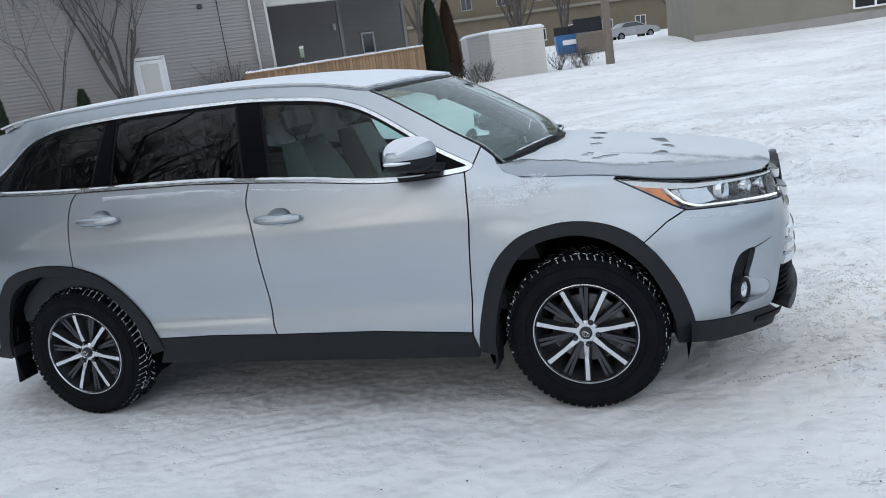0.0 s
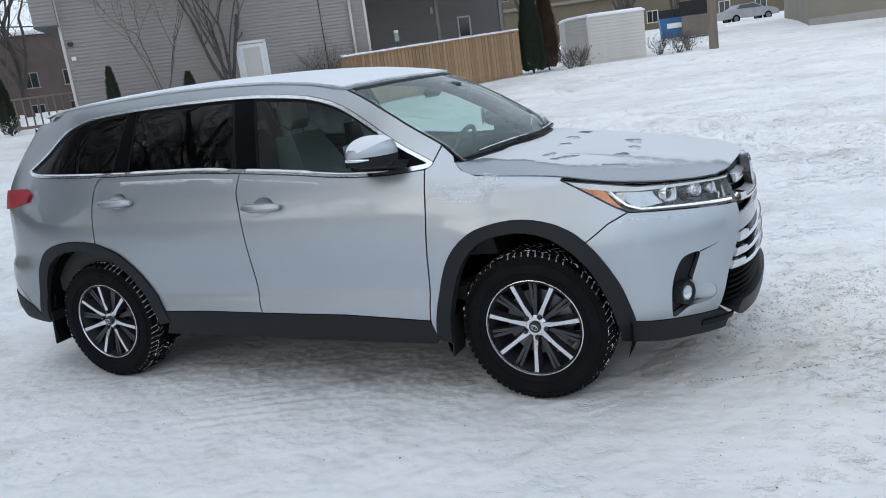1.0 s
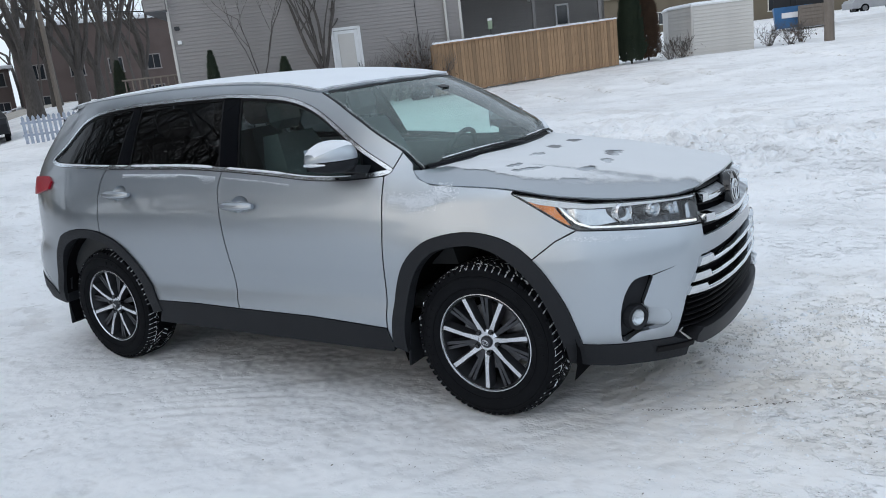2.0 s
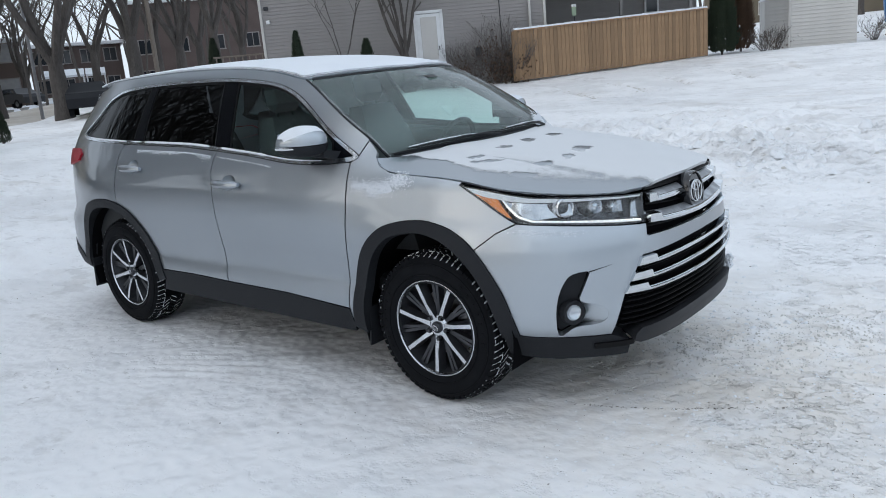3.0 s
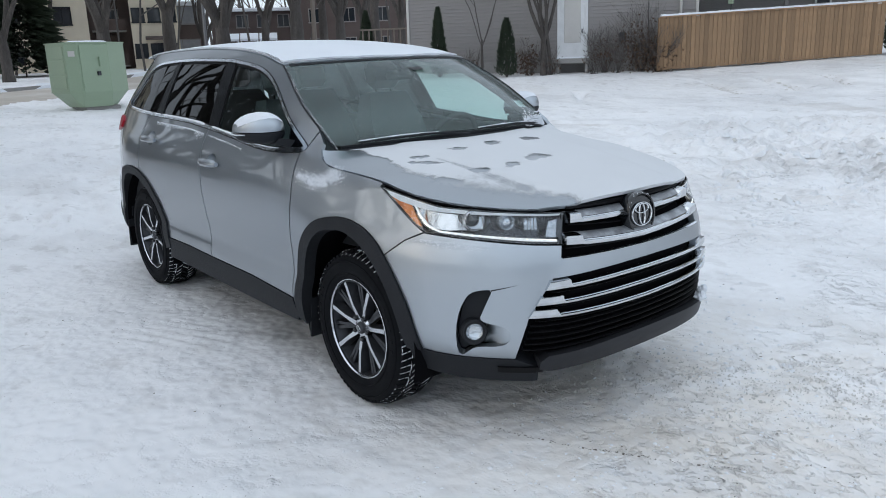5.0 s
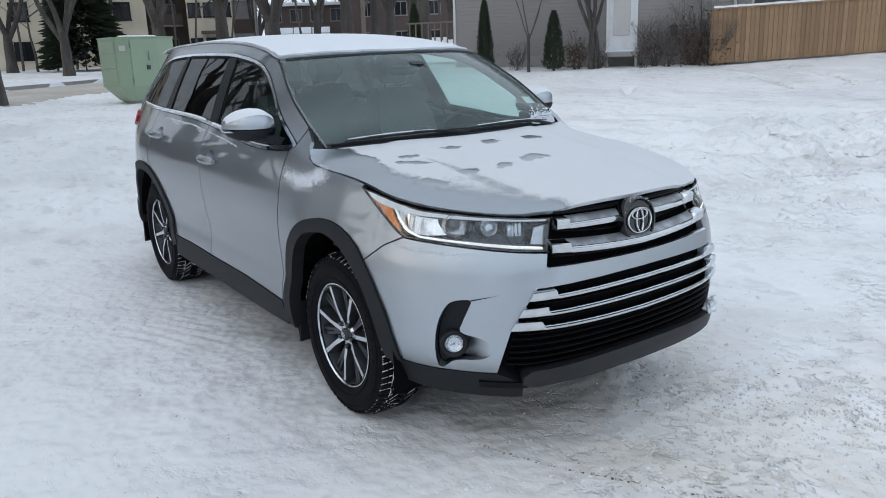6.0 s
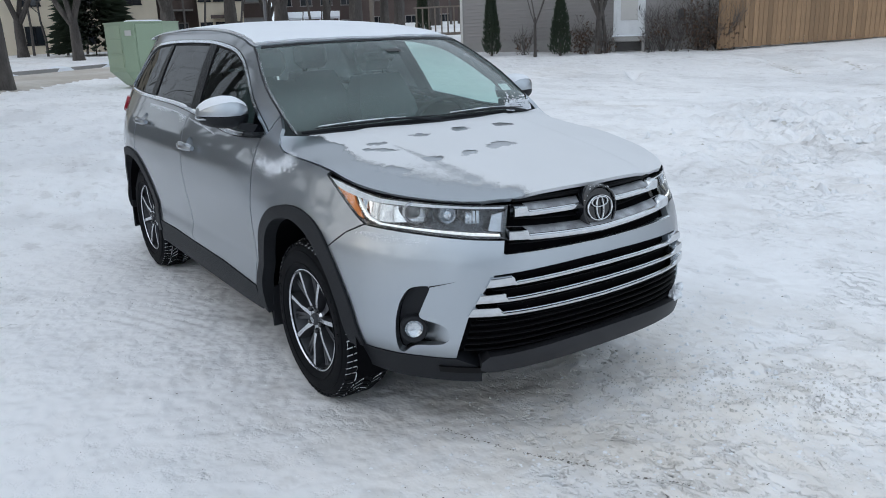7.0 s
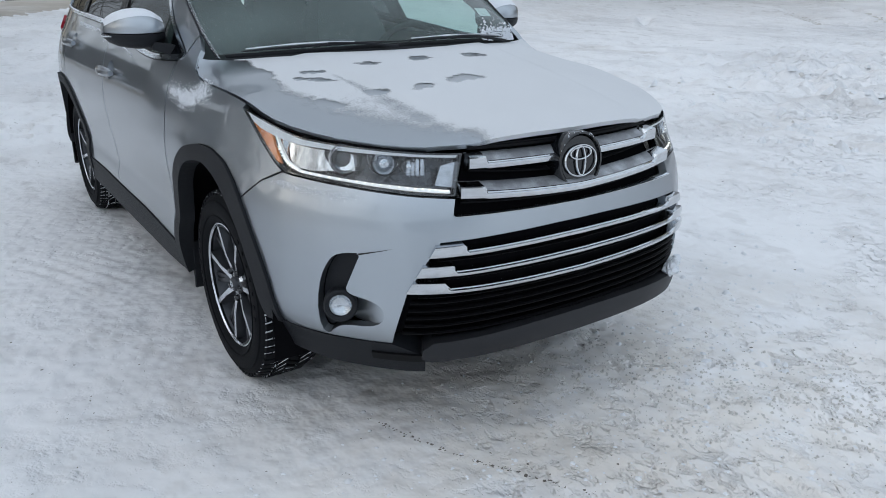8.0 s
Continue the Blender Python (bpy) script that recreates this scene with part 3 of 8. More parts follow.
def snow_material():
    m = bpy.data.materials.new("trodden_snow")
    m.use_nodes = True
    nt = m.node_tree
    b = nt.nodes["Principled BSDF"]
    b.inputs["Roughness"].default_value = 0.75
    b.inputs["Subsurface Weight"].default_value = 0.0
    co = nt.nodes.new("ShaderNodeTexCoord")

    def tex(scale, detail=4, rough=0.55, stretch=None, turn=0.0, shift=(0, 0, 0)):
        n = nt.nodes.new("ShaderNodeTexNoise")
        n.inputs["Scale"].default_value = scale
        n.inputs["Detail"].default_value = detail
        n.inputs["Roughness"].default_value = rough
        if stretch:
            mp = nt.nodes.new("ShaderNodeMapping")
            mp.inputs["Rotation"].default_value = (0, 0, turn)
            mp.inputs["Scale"].default_value = stretch
            mp.inputs["Location"].default_value = shift
            nt.links.new(co.outputs["Object"], mp.inputs["Vector"])
            nt.links.new(mp.outputs["Vector"], n.inputs["Vector"])
        else:
            nt.links.new(co.outputs["Object"], n.inputs["Vector"])
        return n.outputs["Fac"]

    def band(v, lo, hi, amount):
        r = nt.nodes.new("ShaderNodeMapRange")
        r.inputs["From Min"].default_value, r.inputs["From Max"].default_value, r.inputs["To Max"].default_value = lo, hi, amount
        nt.links.new(v, r.inputs["Value"])
        return r.outputs["Result"]

    def mul(a, c):
        x = nt.nodes.new("ShaderNodeMath")
        x.operation = "MULTIPLY"
        nt.links.new(a, x.inputs[0])
        nt.links.new(c, x.inputs[1])
        return x.outputs["Value"]

    def blend(base, fac, color):
        x = nt.nodes.new("ShaderNodeMixRGB")
        if isinstance(base, tuple):
            x.inputs["Color1"].default_value = (*base, 1)
        else:
            nt.links.new(base, x.inputs["Color1"])
        x.inputs["Color2"].default_value = (*color, 1)
        nt.links.new(fac, x.inputs["Fac"])
        return x.outputs["Color"]

    lane = (0.45, 1, 1)
    # the lot is churned ahead of and beyond the car, icy and smooth beside it
    sep = nt.nodes.new("ShaderNodeSeparateXYZ")
    nt.links.new(co.outputs["Object"], sep.inputs["Vector"])

    def plus(a, c, k):
        x = nt.nodes.new("ShaderNodeMath")
        x.operation = "MULTIPLY_ADD"
        nt.links.new(c, x.inputs[0])
        x.inputs[1].default_value = k
        nt.links.new(a, x.inputs[2])
        return x.outputs["Value"]

    churned = band(plus(plus(sep.outputs["X"], sep.outputs["Y"], 0.6), tex(0.7, 4), 2.5), 0.6, 3.0, 1.0)
    node = churned.node
    node.inputs["To Min"].default_value = 0.15
    c = blend((0.89, 0.888, 0.892), band(tex(0.22, 4), 0.42, 0.66, 0.7), (0.765, 0.77, 0.785))
    # packed grey ice in broad streaks, then browner trodden patches
    c = blend(c, band(tex(0.75, 5, 0.6, lane, -0.73), 0.50, 0.62, 0.42), (0.64, 0.635, 0.635))
    c = blend(c, mul(band(tex(0.42, 5, 0.6, (0.6, 1, 1), -0.5, (1.7, 2.3, 0)), 0.53, 0.66, 0.38), band(tex(3.0, 5, 0.7, lane, -0.73), 0.36, 0.60, 1.0)), (0.60, 0.555, 0.51))
    # footprints and scuffs with fairly crisp rims, their dents darkened in the colour
    c = blend(c, mul(band(tex(3.6, 4, 0.6, (0.6, 1, 1), -0.73), 0.565, 0.64, 0.40), band(tex(0.5, 3), 0.38, 0.56, 1.0)), (0.52, 0.505, 0.495))
    c = blend(c, mul(band(tex(9, 5, 0.65, lane, -0.6), 0.58, 0.68, 0.38), band(tex(0.9, 4), 0.46, 0.62, 1.0)), (0.40, 0.385, 0.37))
    c = blend(c, mul(band(tex(24, 3, 0.6, lane, -0.8), 0.62, 0.72, 0.5), band(tex(1.3, 3), 0.50, 0.64, 1.0)), (0.25, 0.23, 0.21))
    c = blend(c, mul(band(tex(70, 2, 0.6), 0.68, 0.74, 0.7), band(tex(2.2, 3), 0.48, 0.62, 1.0)), (0.20, 0.18, 0.16))
    # meltwater and road dirt dripped round the nose of the car
    off = nt.nodes.new("ShaderNodeVectorMath")
    off.operation = "DISTANCE"
    off.inputs[1].default_value = (1.0, 0.25, 0)
    nt.links.new(co.outputs["Object"], off.inputs[0])
    dirt = mul(band(off.outputs["Value"], 2.0, 0.4, 0.50), band(tex(2.6, 5, 0.7), 0.34, 0.58, 1.0))
    c = blend(c, dirt, (0.76, 0.685, 0.585))
    # heaps thrown up beyond the car, their shaded gaps put in as grey
    off2 = nt.nodes.new("ShaderNodeVectorMath")
    off2.operation = "DISTANCE"
    off2.inputs[1].default_value = (-1.6, 8.6, 0)
    nt.links.new(co.outputs["Object"], off2.inputs[0])
    c = blend(c, mul(band(off2.outputs["Value"], 4.2, 1.5, 0.5), band(tex(4.0, 5, 0.7), 0.55, 0.64, 1.0)), (0.42, 0.42, 0.43))
    nt.links.new(c, b.inputs["Base Color"])
    prev = None
    for sc, dist, det, mask in ((2.2, 0.11, 3, None), (7.0, 0.020, 3, 0.7), (22.0, 0.004, 2, 1.1)):
        bp = nt.nodes.new("ShaderNodeBump")
        bp.inputs["Distance"].default_value = dist
        bp.inputs["Strength"].default_value = 0.8
        if mask:
            nt.links.new(band(tex(mask, 4), 0.42, 0.62, 1.0), bp.inputs["Strength"])
        nt.links.new(tex(sc, det, 0.62), bp.inputs["Height"])
        if prev is not None:
            nt.links.new(prev, bp.inputs["Normal"])
        prev = bp.outputs["Normal"]
    # small crisp pits left by boots and tyres
    for sc, turn, dist, lo, where in ((9.0, -0.73, 0.045, 0.56, 0.55), (26.0, -0.2, 0.018, 0.57, 0.8)):
        bp = nt.nodes.new("ShaderNodeBump")
        bp.inputs["Distance"].default_value = dist
        pits = mul(band(tex(sc, 4, 0.65, (0.75, 1, 1), turn, (sc, 2.0, 0)), lo - 0.03, lo + 0.22, -1.0), band(tex(where, 3, 0.5, (1, 1, 1), 0, (5.0, 1.0, 0)), 0.45, 0.62, 1.0))
        nt.links.new(mul(pits, churned), bp.inputs["Height"])
        nt.links.new(prev, bp.inputs["Normal"])
        prev = bp.outputs["Normal"]
    nt.links.new(prev, b.inputs["Normal"])
    return m


SNOW = snow_material()
make_ground()

# ---- the grey house: local x along its front, -y towards the lot ----
HOUSE = pose(-20.2, 14.7, 0.0, 0, 0, 38.0)


def wall_boards(x0, x1, z0, z1, y, mat, parent, pitch=0.118, holes=()):
    """Lap boards, each one leaning out at its foot; holes: (x0, x1, z0, z1) left open."""
    z, meshes = z0, {}
    while z < z1 - 0.02:
        spans = [(x0, x1)]
        for hx0, hx1, hz0, hz1 in holes:
            if z + pitch * 0.5 > hz0 and z + pitch * 0.5 < hz1:
                spans = [s for a, b in spans for s in ((a, min(b, hx0)), (max(a, hx1), b)) if s[1] - s[0] > 0.01]
        for a, b in spans:
            key = (round(a, 3), round(b, 3))
            if key not in meshes:
                g = Geo().add([(a, y, 0), (b, y, 0), (b, y - 0.022, 0.004), (a, y - 0.022, 0.004), (a, y - 0.004, pitch + 0.01), (b, y - 0.004, pitch + 0.01), (a, y, pitch + 0.01), (b, y, pitch + 0.01)],
                              [(0, 1, 2, 3), (3, 2, 5, 4), (4, 5, 7, 6), (0, 3, 4, 6), (1, 7, 5, 2), (0, 6, 7, 1)])
                meshes[key] = g.mesh("siding_board", False)
            part("siding_board", meshes[key], mat, parent, m=Matrix.Translation((0, 0, z)))
        z += pitch


def make_house():
    h = thing("house", HOUSE, "grey lap-sided house with a white side door and a covered porch", "house")
    wall = part("wall", Geo().box((9.95, 5.0, 8.0), pose(4.975, 2.52, 4.6)), SIDING, h)
    # raised storey that juts out past the corner
    upper = part("upper_wall", Geo().box((0.71, 5.4, 4.0), pose(-0.355, 2.5, 6.66)), SIDING, h)
    wall_boards(-0.70, -0.0, 4.68, 7.6, -0.2, SIDING, upper)
    part("soffit", Geo().box((0.73, 5.4, 0.05), pose(-0.355, 2.5, 4.635)), GREY_WALL, h)
    wall_boards(0.0, 9.95, 1.22, 7.6, 0.0, SIDING, wall, holes=[(5.36, 6.36, 1.1, 3.48)])
    part("foundation", Geo().box((9.95, 0.06, 0.9), pose(4.975, -0.005, 0.80)), CONCRETE, h)
    for x in (0.0, 9.95):
        part("corner_board", Geo().box((0.09, 0.06, 6.6), pose(x, -0.02, 4.4), 0.008), SIDING_PALE, h)
    # white side door with storm glass and its step
    d = part("door", Geo().box((0.84, 0.05, 2.05), pose(5.86, -0.035, 2.36), 0.01), WHITE, h, "white storm door with a frosted pane")
    for x in (5.39, 6.33):
        part("door_frame", Geo().box((0.10, 0.07, 2.22), pose(x, -0.04, 2.38), 0.01), WHITE, d)
    part("door_frame", Geo().box((1.04, 0.07, 0.10), pose(5.86, -0.04, 3.45), 0.01), WHITE, d)
    part("door_pane", Geo().box((0.56, 0.02, 1.45), pose(5.86, -0.068, 2.55), 0.01), SIDING_PALE, d, "frosted door pane")
    part("door_handle", Geo().box((0.03, 0.05, 0.14), pose(6.19, -0.085, 2.2), 0.008), ALLOY_DARK, d)
    part("doorstep", Geo().box((1.1, 0.75, 0.16), pose(5.90, -0.40, 1.22), 0.02), CONCRETE, h)
    for x in (5.42, 6.38):
        part("step_leg", Geo().box((0.10, 0.6, 0.40), pose(x, -0.40, 0.95), 0.01), CONCRETE, h)
    part("step_snow", Geo().box((1.08, 0.70, 0.05), pose(5.90, -0.40, 1.325), 0.02), FROST, h)
    # vents, meter, cable and downpipe
    for x, z, w in ((0.22, 4.04, 0.16), (0.24, 3.58, 0.14), (7.8, 4.91, 0.15)):
        part("wall_vent", Geo().box((w, 0.08, 0.13), pose(x, -0.05, z), 0.015), WHITE if z < 3.9 else ALLOY_DARK, h)
    part("meter_box", Geo().box((0.22, 0.12, 0.32), pose(7.55, -0.07, 1.95), 0.02), ALLOY_DARK, h)
    part("downpipe", Geo().tube([(9.42, -0.09, 7.0), (9.42, -0.09, 1.3), (9.42, -0.25, 1.15)], 0.045, 8), SIDING_PALE, h)
    part("wall_cable", Geo().tube([(8.35, -0.045, 7.0), (8.37, -0.05, 4.0), (8.40, -0.045, 1.4)], 0.012, 5), CLADDING, h)
    # porch behind the fence
    back = part("porch_wall", Geo().box((7.0, 0.3, 8.0), pose(13.0, 4.2, 4.6)), SIDING_DARK, h)
    wall_boards(9.98, 16.4, 1.3, 5.0, 4.04, SIDING_DARK, back, holes=[(14.40, 15.0, 2.88, 3.76)])
    part("porch_roof", Geo().box((7.4, 4.4, 0.35), pose(13.4, 2.2, 5.45), 0.02), SIDING, h)
    part("porch_beam", Geo().box((7.2, 0.2, 0.42), pose(13.4, 0.3, 4.93), 0.02), SIDING_PALE, h)
    part("porch_gable", Geo().box((6.6, 0.2, 2.6), pose(13.4, 0.35, 6.7)), SIDING, h)
    for x in (13.1, 15.7):
        part("porch_post", Geo().box((0.12, 0.12, 3.8), pose(x, 2.2, 3.1), 0.01), SIDING_DARK, h)
    w = part("window", Geo().box((0.44, 0.04, 0.72), pose(14.70, 4.0, 3.32)), PANE, h, "small white-framed window")
    for dx, dz, sx, sz in ((-0.25, 0, 0.07, 0.86), (0.25, 0, 0.07, 0.86), (0, 0.40, 0.55, 0.07), (0, -0.40, 0.55, 0.07)):
        part("window_frame", Geo().box((sx, 0.08, sz), pose(14.70 + dx, 3.99, 3.32 + dz), 0.008), WHITE, w)
    part("porch_lamp", Geo().box((0.12, 0.12, 0.26), pose(13.35, 3.95, 4.1), 0.02), WHITE, h)
    part("roof", Geo().hull([(-1.2, -0.7, 8.6), (10.5, -0.7, 8.6), (-1.2, 5.7, 8.6), (10.5, 5.7, 8.6), (-1.2, 2.5, 10.6), (10.5, 2.5, 10.6)]), SIDING_DARK, h, "grey shingle roof", smooth=False)
    # little deck at the far corner
    for k in range(9):
        part("deck_slat", Geo().box((0.05, 0.04, 0.95), pose(-2.2 + 0.25 * k, 1.4, 2.1), 0.005), POLE_WOOD, h)
    part("deck_rail", Geo().box((2.2, 0.08, 0.06), pose(-1.2, 1.4, 2.58), 0.01), POLE_WOOD, h)
    part("deck_floor", Geo().box((2.3, 1.6, 0.10), pose(-1.2, 2.1, 1.6), 0.01), POLE_WOOD, h)
    return h


make_house()


# ---- cedar fence ----
def make_fence():
    a, b = Vector((-12.70, 19.30, 0)), Vector((-8.40, 25.65, 0))
    d = (b - a).normalized()
    n = 52
    L = (b - a).length
    ang = math.degrees(math.atan2(d.y, d.x))
    f = thing("fence", pose(a.x, a.y, 0, 0, 0, ang), "new cedar board fence with snow along its cap", "fence")
    rnd = random.Random(3)
    boards = [Geo().box((L / n - 0.008, 0.022, h), pose(0, 0, h / 2), 0.003).mesh("board", False) for h in (1.66, 1.675, 1.65)]
    for k in range(n):
        x = (k + 0.5) * L / n
        z = 0.84 + 0.27 * x / L
        part("board", boards[k % 3], CEDAR, f, m=pose(x, rnd.uniform(-0.007, 0.007), z + rnd.uniform(-0.012, 0.012), 0, 0, rnd.uniform(-1.5, 1.5)))
    for k in range(5):
        x = k * L / 4
        part("fence_post", Geo().box((0.10, 0.10, 1.66), pose(x, 0.06, 1.66 + 0.27 * x / L), 0.006), CEDAR, f)
    for dz in (0.35, 1.45):
        part("fence_rail", Geo().tube([(0, 0.05, 0.86 + dz), (L, 0.05, 1.13 + dz)], 0.04, 4), CEDAR, f)
    part("fence_cap", Geo().hull([(0, -0.07, 2.50), (0, 0.07, 2.50), (L, -0.07, 2.77), (L, 0.07, 2.77), (0, -0.07, 2.54), (0, 0.07, 2.54), (L, -0.07, 2.81), (L, 0.07, 2.81)]), CEDAR, f)
    sn = Geo()
    for k in range(40):
        x0, x1 = k * L / 40, (k + 1) * L / 40 + 0.01
        h0 = 0.05 + 0.02 * rnd.random()
        sn.hull([(x0, -0.06, 2.54 + 0.27 * x0 / L), (x0, 0.06, 2.54 + 0.27 * x0 / L), (x1, -0.06, 2.54 + 0.27 * x1 / L), (x1, 0.06, 2.54 + 0.27 * x1 / L), (x0, 0, 2.54 + h0 + 0.27 * x0 / L), (x1, 0, 2.54 + h0 + 0.27 * x1 / L)])
    tagged(part("fence_snow", sn, FROST, None, m=pose(a.x, a.y, 0, 0, 0, ang)), "ridge of snow lying on the fence cap", "snow", kind="stuff")


make_fence()


# ---- pale shed beyond the fence ----
def polar(eye, az, dist):
    return Vector((eye[0] + dist * math.sin(radians(az)), eye[1] + dist * math.cos(radians(az)), 0))


E0 = (0.412, -4.24)


def make_shed():
    a, b, c = polar(E0, -13.2, 35.0), polar(E0, -11.57, 33.6), polar(E0, -7.75, 34.2)
    s = thing("shed", Matrix(), "low pale lap-sided shed with snow on its roof", "shed")
    zb, zt = 1.05, 3.0
    d2 = (c - b).normalized()
    nrm = Vector((-d2.y, d2.x, 0))
    part("wall", Geo().hull([Vector((p.x, p.y, z)) for p in (a, b, c, c + nrm * 2.5, a + nrm * 1.5) for z in (zb, zt)]), SIDING_PALE, s, smooth=False)
    for p, q in ((a, b), (b, c)):
        m = Matrix.Translation((p.x, p.y, 0)) @ Matrix.Rotation(math.atan2((q - p).y, (q - p).x), 4, "Z")
        L = (q - p).length
        mesh = Geo().add([(0, -0.004, 0), (L, -0.004, 0), (L, -0.028, 0.005), (0, -0.028, 0.005), (L, -0.006, 0.135), (0, -0.006, 0.135)], [(0, 1, 2, 3), (3, 2, 4, 5)]).mesh("siding_board", False)
        for k in range(14):
            part("siding_board", mesh, SIDING_PALE, s, m=m @ Matrix.Translation((0, 0, zb + 0.02 + 0.135 * k)))
    part("corner_board", Geo().box((0.09, 0.09, zt - zb), pose(b.x, b.y, (zb + zt) / 2), 0.01), SIDING_PALE, s)
    cap = [a, b, c, c + nrm * 2.5, a + nrm * 1.5]
    mid = sum(cap, Vector()) / 5
    part("roof", Geo().hull([Vector((*(mid + (p - mid) * 1.03).xy, z)) for p in cap for z in (zt, zt + 0.06)]), WHITE, s, smooth=False)
    tagged(part("shed_snow", Geo().hull([Vector((*(mid + (p - mid) * k).xy, z)) for p in cap for k, z in ((1.02, zt + 0.06), (0.95, zt + 0.15))]), FROST), "snow lying on the shed roof", "snow", kind="stuff")


make_shed()


# ---- trees ----
def limb(g, p, d, length, r, depth, rnd, up=0.10, spread=0.55, segs=4, twigs=None, fork=3):
    pts, rad = [p.copy()], [r]
    for k in range(segs):
        d = (d + Vector((rnd.uniform(-1, 1), rnd.uniform(-1, 1), rnd.uniform(-0.5, 1) + up)) * 0.16).normalized()
        p = p + d * (length / segs)
        pts.append(p.copy())
        rad.append(max(0.004, r * (1 - 0.42 * (k + 1) / segs)))
    (g if r > 0.03 or twigs is None else twigs).tube(pts, rad, 8 if r > 0.12 else (6 if r > 0.04 else 3), caps=False)
    if depth <= 0:
        return
    kids = fork if depth > 1 else fork + 1
    for k in range(kids):
        t = 1.0 if k == 0 else rnd.uniform(0.45, 0.98)
        i = min(int(t * segs), segs - 1)
        q = pts[i].lerp(pts[i + 1], t * segs - i)
        side = Vector((rnd.uniform(-1, 1), rnd.uniform(-1, 1), rnd.uniform(-0.25, 0.6))).normalized()
        nd = (d * (1 - spread) + side * spread + Vector((0, 0, up))).normalized()
        limb(g, q, nd, length * rnd.uniform(0.62, 0.82), rad[i] * (0.72 if k == 0 else rnd.uniform(0.42, 0.62)), depth - 1, rnd, up, spread, max(2, segs - 1), twigs, fork)


def make_tree(seed, height, r, forks=4, depth=4, label="tall bare elm with a forked trunk on the boulevard", trunk_h=0.28, lean=0.0):
    rnd = random.Random(seed)
    t = thing("tree", Matrix(), label, "tree", "bare trees")
    trunk, twigs = Geo(), Geo()
    th = height * trunk_h
    top = Vector((lean * th, 0, th))
    pts = [Vector((0, 0, -0.3)), Vector((0, 0, 0.0)), Vector((lean * 0.2 * th, 0, 0.25 * th)), Vector((lean * 0.6 * th, 0, 0.65 * th)), top]
    trunk.tube(pts, [r * 1.55, r * 1.3, r * 1.05, r * 0.98, r * 0.72], 12, caps=False)
    for k in range(forks):
        a = 2 * math.pi * (k + rnd.uniform(-0.2, 0.2)) / forks
        d = Vector((math.cos(a) * 0.42, math.sin(a) * 0.42, 1.0)).normalized()
        limb(trunk, pts[3].lerp(top, rnd.uniform(0.3, 0.8)), d, height * rnd.uniform(0.28, 0.38), r * rnd.uniform(0.52, 0.70), depth, rnd, 0.14, 0.5, 5, twigs)
    part("trunk", trunk, BARK, t)
    part("crown", twigs, TWIG, t, "bare twigs")
    return t


def stand(proto, x, y, turn=0.0, scale=1.0, dz=0.0):
    o = copy_thing(proto, Matrix())
    o.matrix_basis = Matrix.LocRotScale((x, y, ground_z(x, y) + dz), Euler((0, 0, radians(turn))), (scale,) * 3)
    return o


E65, E45, E35 = (3.07, -2.28), (2.92, -2.92), (2.49, -3.33)
elm_a = make_tree(1, 15, 0.31, 4, 5, trunk_h=0.17)
elm_b = make_tree(2, 16, 0.28, 4, 5, trunk_h=0.19)
elm_c = make_tree(7, 14, 0.27, 5, 5, trunk_h=0.15)
protos = [elm_a, elm_b, elm_c]
SPOTS = [(E65, -84.6, 27.0, 1, 1.0), (E65, -80.0, 50.0, 0, 0.9), (E65, -74.2, 44.0, 0, 1.2), (E35, -68.6, 47.0, 1, 1.25), (E35, -64.9, 40.0, 2, 1.35), (E35, -60.0, 48.0, 0, 1.25),
         (E35, -57.0, 50.0, 2, 1.1), (E35, -54.6, 56.0, 1, 1.1), (E35, -62.4, 62.0, 1, 1.0), (E65, -83.2, 60.0, 0, 1.0), (E65, -77.3, 66.0, 1, 1.0), (E35, -55.6, 70.0, 0, 1.1), (E65, -86.5, 48.0, 2, 1.1), (E65, -81.8, 75.0, 2, 1.1), (E35, -66.6, 72.0, 2, 1.1), (E35, -58.4, 66.0, 1, 1.2), (E35, -52.8, 60.0, 2, 1.0), (E0, 3.0, 75.0, 0, 1.0), (E0, -9.5, 80.0, 2, 1.0), (E0, -16.5, 62.0, 1, 0.9)]
for k, (e, az, dist, which, sc) in enumerate(SPOTS):
    q = polar(e, az, dist)
    stand(protos[which], q.x, q.y, 67 * k, sc)
# elms behind the lot, which the windows mirror
for k, (x, y, which, sc) in enumerate(((-6.5, -11.0, 0, 0.8), (-1.5, -13.0, 2, 0.8), (-12.5, -10.5, 1, 0.9), (-10.0, -17.0, 2, 1.0), (1.0, -18.0, 0, 1.0), (-19, -15, 0, 1.0), (-4, -22, 1, 1.1), (-24, -22, 2, 1.1), (14, -30, 2, 1.1), (-15.5, -7.5, 0, 0.9), (-19.5, -9.0, 2, 0.9), (-10.0, -8.5, 2, 0.75), (-8.0, -7.5, 1, 0.8), (-13.0, -14.0, 0, 1.0), (-23.0, -7.5, 1, 1.0), (-17.0, -12.0, 1, 1.0), (-12.5, -5.8, 2, 0.85), (-18.5, -6.4, 0, 1.05), (-26.0, -10.0, 2, 1.1), (-7.0, -6.2, 0, 0.7))):
    stand(protos[which], x, y, 40 * k, sc)
for pr in protos:
    for o in [*pr.children_recursive, pr]:
        bpy.data.objects.remove(o)


